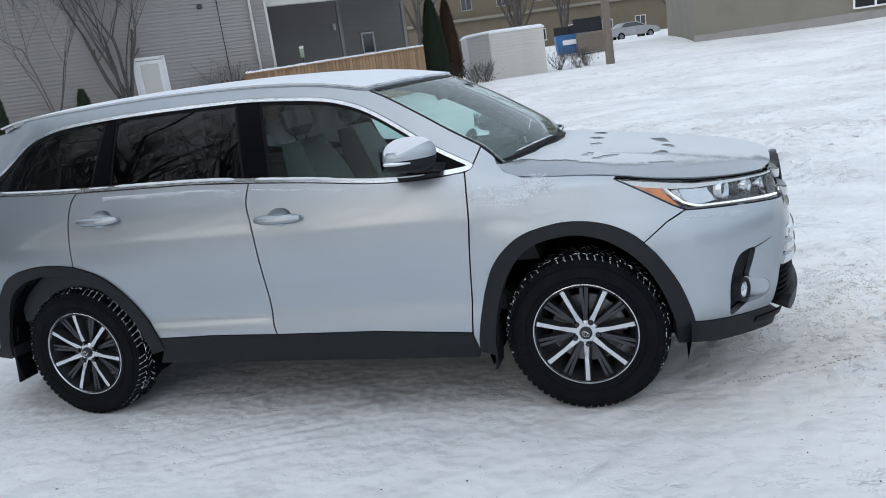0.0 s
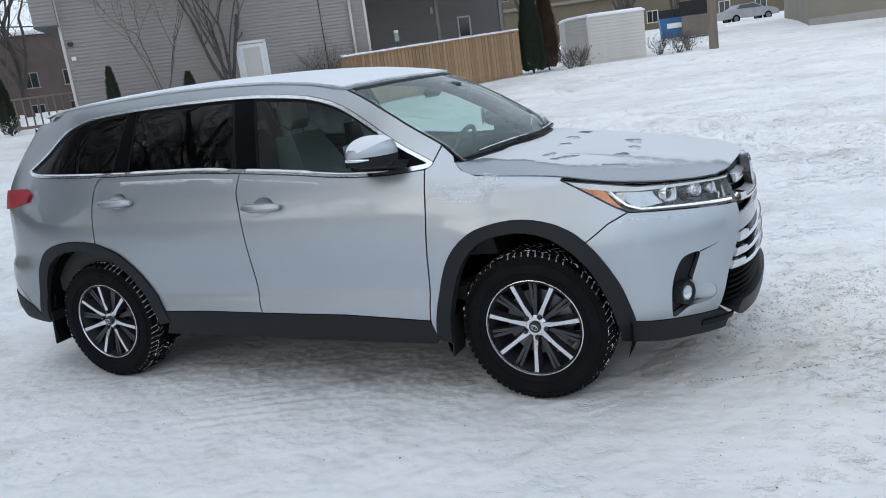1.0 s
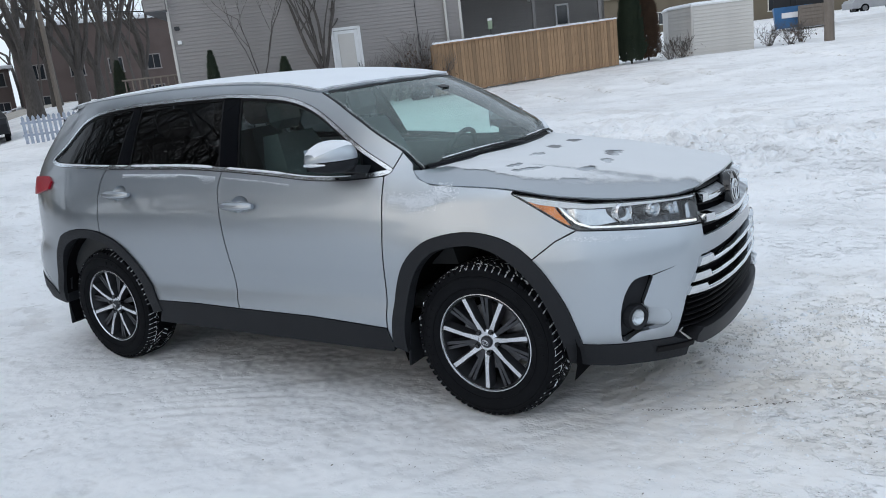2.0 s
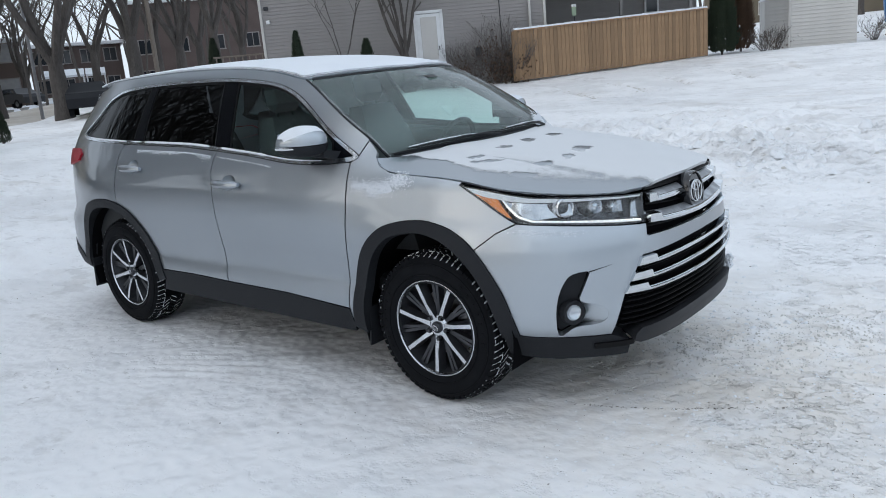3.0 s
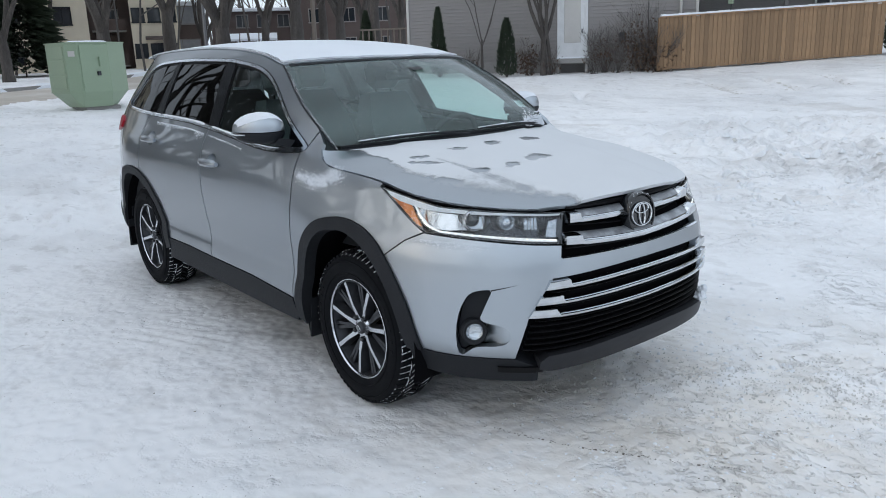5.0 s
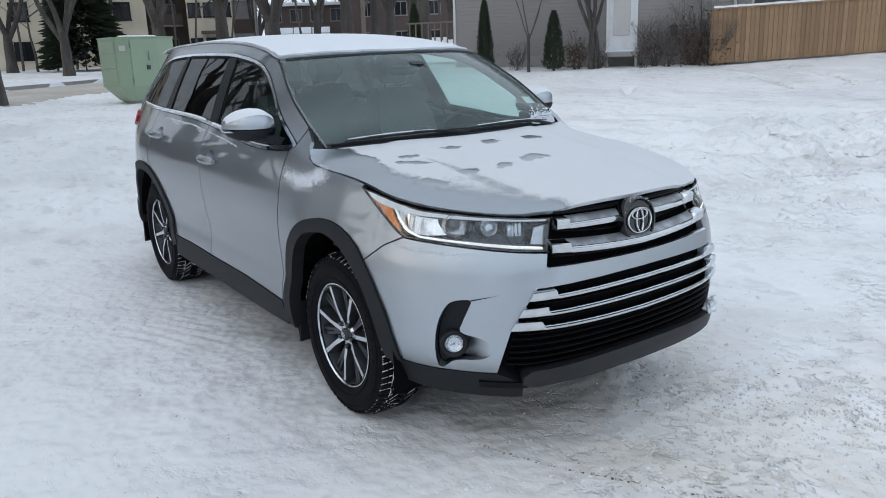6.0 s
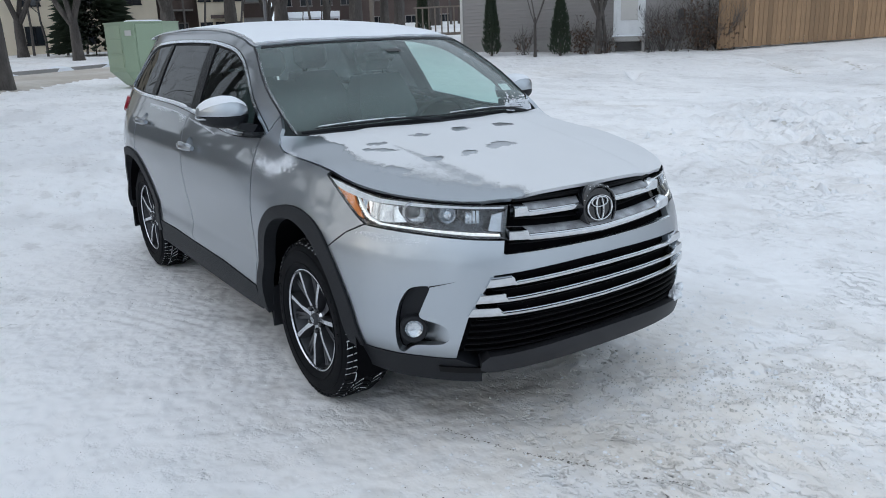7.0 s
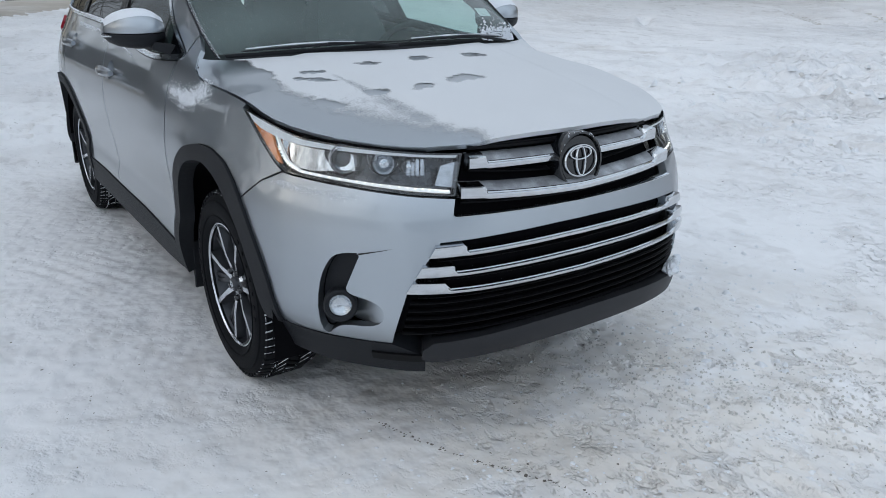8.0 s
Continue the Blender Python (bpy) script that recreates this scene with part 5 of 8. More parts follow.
# street and kerb beyond the tail of the car: both run slantwise behind the boulevard trees
STREET, ACROSS = Vector((-0.72, 0.69, 0)).normalized(), Vector((-0.69, -0.72, 0)).normalized()


def street_strip(lines, t0, t1, step=2.0):
    """A strip along the street; lines: (distance across, height over the land)."""
    g, n = Geo(), int((t1 - t0) / step)
    for k in range(n + 1):
        for d, h in lines:
            wob = 0.35 * noise.noise(Vector((k * 0.35, d, 4))) if len(lines) > 4 else 0.0
            p = ACROSS * (d + wob) + STREET * (t0 + step * k)
            g.v.append((p.x, p.y, float(rise(p.x, p.y)) + h))
    m = len(lines)
    g.f = [(k * m + i, k * m + i + 1, (k + 1) * m + i + 1, (k + 1) * m + i) for k in range(n) for i in range(m - 1)]
    return g


ROAD = material("snowy_street", (0.47, 0.425, 0.37), 0.8, grain=0.3, scale=3, stain=0.7, stain_scale=0.35, tint=(0.62, 0.60, 0.57), bump=0.03, bump_scale=4)
tagged(part("road", street_strip([(15.4, -0.06), (16.0, 0.05), (17.5, 0.075), (19.5, 0.075), (21.2, 0.05), (21.6, -0.06)], -60, 90), ROAD), "street with brown packed snow", "road", kind="structure")
kerb = tagged(part("kerb", street_strip([(21.5, 0.0), (21.52, 0.17), (21.70, 0.18), (21.72, 0.0)], -60, 90), CONCRETE, smooth=False), "grey concrete kerb half buried in snow", "kerb", kind="structure")
bank, rnd = Geo(), random.Random(31)
t = -40.0
while t < 80:
    w = rnd.uniform(1.5, 5.0)
    p, q = ACROSS * 21.62 + STREET * t, ACROSS * 21.62 + STREET * (t + w)
    mid = (p + q) / 2
    pts = []
    for c, k in ((p, 0.25), (p.lerp(q, 0.3), 1.0), (p.lerp(q, 0.7), 0.9), (q, 0.25)):
        for a, h in ((-0.28, 0.0), (-0.12, 0.20), (0.25, 0.26), (0.7, 0.1)):
            e = c + ACROSS * a * k
            pts.append((e.x, e.y, float(rise(e.x, e.y)) + h * k))
    bank.hull(pts)
    t += w + rnd.uniform(0.2, 1.8)
tagged(part("kerb_snow", bank, FROST), "low ridge of ploughed snow along the kerb", "snow", kind="stuff")


# ---- the car: its axis is x, front axle at x = 0, ground at z = 0 ----
PLAN = [(-3.885, 0.0), (-3.875, -0.30), (-3.84, -0.52), (-3.77, -0.68), (-3.66, -0.785), (-3.50, -0.85), (-3.25, -0.895), (-3.0, -0.92), (-2.7, -0.935),
        (-2.3, -0.935), (-1.8, -0.932), (-1.2, -0.93), (-0.7, -0.928), (-0.4, -0.932), (-0.15, -0.943), (0.05, -0.945), (0.25, -0.922), (0.494, -0.868),
        (0.62, -0.808), (0.72, -0.742), (0.81, -0.668), (0.885, -0.585), (0.93, -0.49), (0.96, -0.36), (0.978, -0.18), (0.984, 0.0)]
_len = [0.0]
for _a, _b in zip(PLAN, PLAN[1:]):
    _len.append(_len[-1] + math.dist(_a, _b))
_off = _len[11] + 1.2
PLAN_U = [s - _off for s in _len]
plan_x = curve([(u, p[0]) for u, p in zip(PLAN_U, PLAN)])
plan_y = curve([(u, p[1]) for u, p in zip(PLAN_U, PLAN)])
U_FRONT = PLAN_U[-1]
U_REAR = PLAN_U[0]
u_of_y = curve([(PLAN[i][1], PLAN_U[i]) for i in range(15, len(PLAN))])
u_of_yr = curve([(-PLAN[i][1], PLAN_U[i]) for i in range(0, 8)])
u_of_x = curve([(PLAN[i][0], PLAN_U[i]) for i in range(0, len(PLAN))])

SIDE = curve([(0.20, -0.05), (0.28, -0.02), (0.36, -0.004), (0.45, 0.0), (0.50, -0.004), (0.56, -0.017), (0.64, -0.012), (0.75, 0.002), (0.88, 0.012), (0.98, 0.006), (1.06, -0.014),
              (1.12, -0.036), (1.17, -0.062), (1.21, -0.084), (1.25, -0.104), (1.32, -0.137), (1.40, -0.176), (1.50, -0.228), (1.60, -0.285), (1.66, -0.322), (1.72, -0.37)])
NOSE = curve([(0.20, -0.10), (0.30, -0.065), (0.38, -0.03), (0.43, -0.008), (0.5, 0.0), (0.6, 0.0), (0.7, -0.004), (0.78, -0.014), (0.85, -0.032), (0.91, -0.058),
              (0.97, -0.076), (1.02, -0.092), (1.066, -0.108), (1.10, -0.135), (1.14, -0.17), (1.20, -0.235), (1.30, -0.33)])
TAIL = curve([(0.20, -0.10), (0.34, -0.04), (0.45, 0.0), (0.6, 0.0), (0.72, -0.012), (0.8, -0.045), (0.95, -0.06), (1.1, -0.075), (1.2, -0.10), (1.32, -0.16), (1.45, -0.25), (1.6, -0.37), (1.7, -0.45)])


def body(u, z):
    """The skin of the car's right flank, nose and tail: u runs along the plan, forwards, and equals x on the doors."""
    if u > U_FRONT:
        p = body(2 * U_FRONT - u, z)
        return Vector((p.x, -p.y, p.z))
    e = 0.01
    x, y = plan_x(u), plan_y(u)
    tx, ty = plan_x(min(u + e, U_FRONT)) - plan_x(u - e), plan_y(min(u + e, U_FRONT)) - plan_y(u - e)
    if u > U_FRONT - 0.02:
        tx, ty = 0.0, 1.0
    k = math.hypot(tx, ty)
    nx, ny = ty / k, -tx / k
    wf, wr = smoothstep(-0.75, 0.2, x), smoothstep(-2.9, -3.75, x)
    o = SIDE(z) * (1 - wf) * (1 - wr) + NOSE(z) * wf + TAIL(z) * wr
    return Vector((x + nx * o, y + ny * o, z))


def flank(u, z):
    return body(u, z)


def uz(*pairs):
    """Outline points given by x and z on the flank."""
    return [(float(u_of_x(x)), z) for x, z in pairs]


def yz(*pairs):
    """Outline points given by y and z on the nose."""
    return [(float(u_of_y(y)), z) for y, z in pairs]


car = thing("sport_utility_vehicle", Matrix(), "silver three-row SUV dusted with snow, standing on packed snow", "car")
SIDES = (("right", False), ("left", True))

DLO_UP = flowing([(-3.36, 1.335), (-3.31, 1.365), (-3.18, 1.44), (-3.04, 1.545), (-2.91, 1.594), (-2.78, 1.616), (-2.58, 1.628), (-2.35, 1.634), (-2.05, 1.634), (-1.67, 1.626),
          (-1.45, 1.610), (-1.2, 1.580), (-1.03, 1.534), (-0.9, 1.474), (-0.76, 1.388), (-0.6, 1.284), (-0.47, 1.212), (-0.438, 1.192)])
DLO_LOW = flowing([(-0.445, 1.178), (-0.50, 1.166), (-0.72, 1.156), (-0.95, 1.164), (-1.22, 1.192), (-1.58, 1.222), (-1.92, 1.245), (-2.59, 1.264), (-3.2, 1.29), (-3.34, 1.316)])
DLO = uz(*DLO_UP, *DLO_LOW)
DITCH = flowing([(-3.10, 1.676), (-2.8, 1.686), (-2.4, 1.694), (-2.07, 1.694), (-1.7, 1.682), (-1.4, 1.660), (-1.17, 1.630), (-1.02, 1.598), (-0.945, 1.586)])
PILLAR = flowing([(-0.945, 1.586), (-0.86, 1.545), (-0.77, 1.495), (-0.66, 1.430), (-0.56, 1.366), (-0.405, 1.270)])
HOOD_EDGE = [(-0.335, 1.188), (-0.30, 1.150), (-0.22, 1.118), (-0.05, 1.104), (0.12, 1.092), (0.215, 1.080), (0.33, 1.058)]
SEAM_F = flowing([(-0.513, 0.42), (-0.491, 0.668), (-0.466, 0.949), (-0.47, 1.10), (-0.477, 1.166)])
SEAM_M = flowing([(-1.530, 0.455), (-1.544, 0.523), (-1.541, 0.653), (-1.55, 0.90), (-1.562, 1.02), (-1.588, 1.132), (-1.580, 1.222)])
SEAM_R = flowing([(-2.62, 1.264), (-2.658, 1.20), (-2.650, 1.0), (-2.652, 0.892)])
ARCH_F_BACK = flowing([(-0.490, 0.33), (-0.478, 0.42), (-0.431, 0.612), (-0.363, 0.757), (-0.255, 0.855), (-0.13, 0.895), (0.005, 0.905), (0.14, 0.882), (0.235, 0.838), (0.296, 0.788)])
ARCH_F_FRONT = flowing([(0.296, 0.788), (0.352, 0.722), (0.425, 0.598), (0.47, 0.47), (0.487, 0.404)])
ARCH_F = ARCH_F_BACK + ARCH_F_FRONT[1:]
ARCH_F_IN = flowing([(-0.415, 0.30), (-0.405, 0.40), (-0.362, 0.586), (-0.29, 0.73), (-0.195, 0.815), (-0.08, 0.845), (0.01, 0.848), (0.12, 0.822), (0.215, 0.762), (0.30, 0.672), (0.362, 0.55), (0.40, 0.43), (0.405, 0.395)])
ARCH_R_BACK = flowing([(-3.345, 0.405), (-3.30, 0.60), (-3.225, 0.76), (-3.12, 0.850), (-2.96, 0.892), (-2.80, 0.902), (-2.652, 0.886)])
ARCH_R_FRONT = flowing([(-2.652, 0.886), (-2.505, 0.828), (-2.39, 0.727), (-2.295, 0.586), (-2.225, 0.462)])
ARCH_R = ARCH_R_BACK + ARCH_R_FRONT[1:] + [(-2.20, 0.40)]
ARCH_R_IN = flowing([(-3.27, 0.38), (-3.225, 0.58), (-3.16, 0.71), (-3.07, 0.79), (-2.94, 0.836), (-2.80, 0.848), (-2.67, 0.832), (-2.55, 0.778), (-2.45, 0.69), (-2.365, 0.56), (-2.30, 0.44), (-2.285, 0.38)])
SILL_TOP = [(-2.225, 0.462), (-1.9, 0.464), (-1.53, 0.455), (-1.0, 0.448), (-0.513, 0.42)]

# hood and roof
hood_ze = curve(HOOD_EDGE + [(0.45, 1.040), (0.64, 1.016), (0.78, 1.004), (0.86, 0.998), (0.95, 0.994)])
hood_yh = curve([(x, -body(float(u_of_x(x)), z).y) for x, z in HOOD_EDGE] + [(p.x, -p.y) for p in (body(float(u_of_y(y)), z) for y, z in ((-0.868, 1.030), (-0.80, 1.014), (-0.72, 1.008), (-0.63, 1.004), (-0.54, 1.0), (-0.46, 0.998)))] + [(0.90, 0.33), (0.93, 0.2)])
hood_zc = curve([(-0.36, 1.203), (-0.2, 1.196), (0.0, 1.178), (0.3, 1.140), (0.6, 1.092), (0.78, 1.058), (0.86, 1.036), (0.90, 1.020), (0.94, 1.0)])


def hood_top(x, y):
    a = abs(y)
    yh = float(hood_yh(x))
    s = min(a / yh, 1.05)
    crease = 0.010 * (smoothstep(0.40 - 0.10 * x, 0.46 - 0.10 * x, a))
    edge = float(hood_ze(x))
    z = float(hood_zc(x)) + (edge - float(hood_zc(x))) * s ** (2.6 + 2.4 * smoothstep(0.15, -0.25, x)) - crease * (1 - s ** 4)
    return Vector((x, y, z))


hood_side = [(x, -float(hood_yh(x))) for x in (-0.335, -0.30, -0.25, -0.15, 0.0, 0.12, 0.215, 0.30, 0.38, 0.46, 0.54, 0.62, 0.68, 0.74, 0.79, 0.83)]
hood_front = [(0.862, -0.405), (0.880, -0.34), (0.897, -0.20), (0.906, -0.08), (0.908, 0.0)]
hood_back = [(-0.300, -0.67), (-0.252, -0.58), (-0.180, -0.42), (-0.132, -0.22), (-0.116, 0.0), (-0.132, 0.22), (-0.180, 0.42), (-0.252, 0.58), (-0.300, 0.67)]
HOOD = hood_side + hood_front + [(x, -y) for x, y in (hood_side + hood_front)[-2::-1]] + hood_back[::-1]
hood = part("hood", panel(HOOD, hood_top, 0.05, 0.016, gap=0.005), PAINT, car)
# dark tubes under the hood edges stand in for the shade in the gap
for sy in (-1, 1):
    part("hood_seal", Geo().tube([hood_top(x, sy * (float(hood_yh(x)) - 0.001)) - Vector((0, 0, 0.010)) for x in (-0.33, -0.25, -0.15, -0.05, 0.05, 0.15, 0.215, 0.30, 0.40, 0.50, 0.60, 0.70, 0.78, 0.83)], 0.0028, 6), DARK, hood)

roof_zd = curve([(-3.45, 1.585), (-3.30, 1.635)] + DITCH + [(-0.80, 1.57), (-0.6, 1.54)])
roof_zc = curve([(-3.56, 1.585), (-3.42, 1.63), (-3.25, 1.682), (-2.9, 1.722), (-2.3, 1.734), (-1.7, 1.722), (-1.3, 1.698), (-1.0, 1.662), (-0.8, 1.622), (-0.66, 1.588)])


roof_yh = curve([(-3.60, 0.50), (-3.45, 0.56), (-3.30, 0.595)] + [(x, -body(float(u_of_x(x)), z).y) for x, z in DITCH])


def roof_top(x, y):
    s = abs(y) / float(roof_yh(x))
    return Vector((x, y, float(roof_zc(x)) - (float(roof_zc(x)) - float(roof_zd(x)) - 0.002) * s ** 2.4))


roof_side = [(x, -float(roof_yh(x)) + 0.003) for x, z in DITCH]
ROOF = [(-3.41, -0.40), (-3.31, -0.50), (-3.17, -0.578)] + roof_side + [(-0.86, -0.50), (-0.77, -0.30), (-0.73, 0.0)]
ROOF = ROOF + [(x, -y) for x, y in ROOF[-2::-1]] + [(-3.48, 0.0)]
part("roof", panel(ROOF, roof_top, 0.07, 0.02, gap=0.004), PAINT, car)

# windscreen between the pillars, the roof edge and the cowl
ws_line = [body(float(u_of_x(x)), z) for x, z in PILLAR] + [Vector((-0.318, -0.735, 1.176))]
ws_len = [0.0]
for p, q in zip(ws_line, ws_line[1:]):
    ws_len.append(ws_len[-1] + (q - p).length)
ws_x = curve([(s / ws_len[-1], p.x) for s, p in zip(ws_len, ws_line)])
ws_y = curve([(s / ws_len[-1], p.y) for s, p in zip(ws_len, ws_line)])
ws_z = curve([(s / ws_len[-1], p.z) for s, p in zip(ws_len, ws_line)])


def windscreen(s, v):
    """s: across, -1 to 1; v: 0 at the roof, 1 at the cowl."""
    x, y, z = float(ws_x(v)), float(ws_y(v)), float(ws_z(v))
    bow = 1 - abs(s) ** 2.2
    return Vector((x + bow * (0.215 - 0.03 * v), -y * s, z + bow * (0.008 + 0.010 * (1 - v) + 0.05 * v * (1 - v) + 0.016 * v * v)))


part("windscreen", panel([(-0.992, 0.012), (0.992, 0.012), (0.992, 0.97), (-0.992, 0.97)], windscreen, 0.08, 0.0, lift=-0.004, flip=True), WINDSCREEN, car, "slightly green windscreen")
for s0, s1, v0, v1, nm in ((-1.0, -0.986, 0.0, 1.0, "windscreen_border"), (0.986, 1.0, 0.0, 1.0, "windscreen_border"), (-0.955, 0.955, 0.0, 0.025, "windscreen_border"), (-0.955, 0.955, 0.975, 1.01, "windscreen_border")):
    part(nm, panel([(s0, v0), (s1, v0), (s1, v1), (s0, v1)], windscreen, 0.05, 0.01, flip=True, lift=-0.001), CLADDING, car)

part("sticker", panel([(0.74, 0.70), (0.87, 0.70), (0.855, 0.785), (0.725, 0.785)], windscreen, 0.04, 0.0, flip=True, lift=-0.007), WHITE, car, "small white paper slip inside the windscreen")

# cowl below the windscreen
g = Geo()
for k in range(24):
    s0, s1 = -0.98 + k * 1.96 / 24, -0.98 + (k + 1) * 1.96 / 24
    a0, a1 = windscreen(s0, 1.0), windscreen(s1, 1.0)
    for d, h in ((0.0, 0.0),):
        g.add([a0, a1, a1 + Vector((0.03, 0, -0.03)), a0 + Vector((0.03, 0, -0.03))], [(0, 3, 2, 1)])
part("cowl", g, CLADDING, car)

for s_root, s_a, s_b in ((-0.05, -0.88, -0.02), (0.86, -0.02, 0.84)):
    blade = Geo()
    pts = [windscreen(s_a + (s_b - s_a) * k / 8, 0.978 + 0.006 * math.sin(k / 8 * 3)) + Vector((0.012, 0, 0.010 + 0.008 * math.sin(k / 8 * 3.1))) for k in range(9)]
    blade.tube(pts, [0.002, 0.004, 0.005, 0.005, 0.006, 0.005, 0.005, 0.004, 0.002], 6)
    ob = part("wiper", blade, CLADDING, car, "black wiper with a rim of snow")
    arm = Geo()
    root = windscreen(s_root, 1.0) + Vector((0.02, 0, 0.004))
    arm.tube([root, (root + pts[4]) / 2 + Vector((0.008, 0, 0.010)), pts[4] + Vector((0.003, 0, 0.006))], [0.008, 0.006, 0.0045], 6)
    part("wiper_arm", arm, CLADDING, ob)

# flanks
FOG_OUT = yz((-0.775, 0.650), (-0.762, 0.672), (-0.740, 0.684), (-0.711, 0.690), (-0.722, 0.642), (-0.735, 0.595), (-0.742, 0.566), (-0.732, 0.545), (-0.730, 0.510), (-0.732, 0.478), (-0.740, 0.455), (-0.757, 0.447), (-0.775, 0.425), (-0.785, 0.400), (-0.796, 0.412), (-0.797, 0.52), (-0.788, 0.60))
FOG_HOLE = rounded(yz((-0.775, 0.650), (-0.762, 0.676), (-0.740, 0.688), (-0.707, 0.692), (-0.720, 0.645), (-0.733, 0.598), (-0.741, 0.566), (-0.729, 0.553), (-0.712, 0.547), (-0.692, 0.540), (-0.672, 0.527), (-0.660, 0.505), (-0.661, 0.478), (-0.678, 0.456), (-0.705, 0.448), (-0.733, 0.447), (-0.757, 0.440), (-0.775, 0.415), (-0.787, 0.396), (-0.797, 0.412), (-0.798, 0.52), (-0.789, 0.60)), 1)
SCOOP = rounded(yz((-0.740, 0.562), (-0.712, 0.548), (-0.692, 0.542), (-0.671, 0.529), (-0.658, 0.505), (-0.659, 0.478), (-0.677, 0.454), (-0.705, 0.446), (-0.735, 0.445), (-0.748, 0.50)), 1)


def scoop_surf(u, z):
    """The dished flank of the fog lamp's recess: it falls away from the bumper's skin towards the lamp."""
    y = float(plan_y(u))
    return body(u, z) - Vector((0.80, -0.60, 0)) * (0.058 * step_up(-0.655, -0.735, y))


LAMP = uz((0.204, 1.066), (0.33, 1.046), (0.45, 1.026), (0.56, 1.010)) + yz((-0.74, 0.999), (-0.63, 0.992), (-0.52, 0.986), (-0.425, 0.980), (-0.462, 0.862), (-0.55, 0.868), (-0.66, 0.878), (-0.75, 0.888)) + uz((0.50, 0.903), (0.44, 0.928), (0.32, 1.0))
BUMPER_R = (uz(*ARCH_F_FRONT[::-1]) + uz((0.40, 0.862), (0.49, 0.901))
            + yz((-0.75, 0.884), (-0.66, 0.874), (-0.55, 0.864), (-0.462, 0.856), (-0.472, 0.808), (-0.30, 0.800), (-0.1, 0.797)))
BUMPER_B = yz((-0.1, 0.735), (-0.3, 0.732), (-0.515, 0.728), (-0.56, 0.66), (-0.605, 0.573), (-0.648, 0.388), (-0.70, 0.388)) + uz((0.64, 0.390), (0.55, 0.396))


def mirrored(pts):
    return [(2 * U_FRONT - u, z) for u, z in pts]


BUMPER = BUMPER_R + mirrored(BUMPER_R)[::-1] + mirrored(BUMPER_B)[::-1] + BUMPER_B
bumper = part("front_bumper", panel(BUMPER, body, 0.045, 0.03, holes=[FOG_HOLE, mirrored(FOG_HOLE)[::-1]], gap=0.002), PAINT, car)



def handle_cup(x, z):
    """Outline of the dished recess behind a door handle."""
    return [(x + 0.066 * math.cos(a), z + 0.002 + 0.044 * math.sin(a)) for a in (2 * math.pi * k / 28 for k in range(28))]


def handle_bowl(x, z):
    def surf(u, v):
        r = ((u - x) / 0.066) ** 2 + ((v - z - 0.002) / 0.044) ** 2
        return body(u, v) + Vector((0, 0.026 * max(0.0, 1 - r) ** 0.7, 0))
    return surf


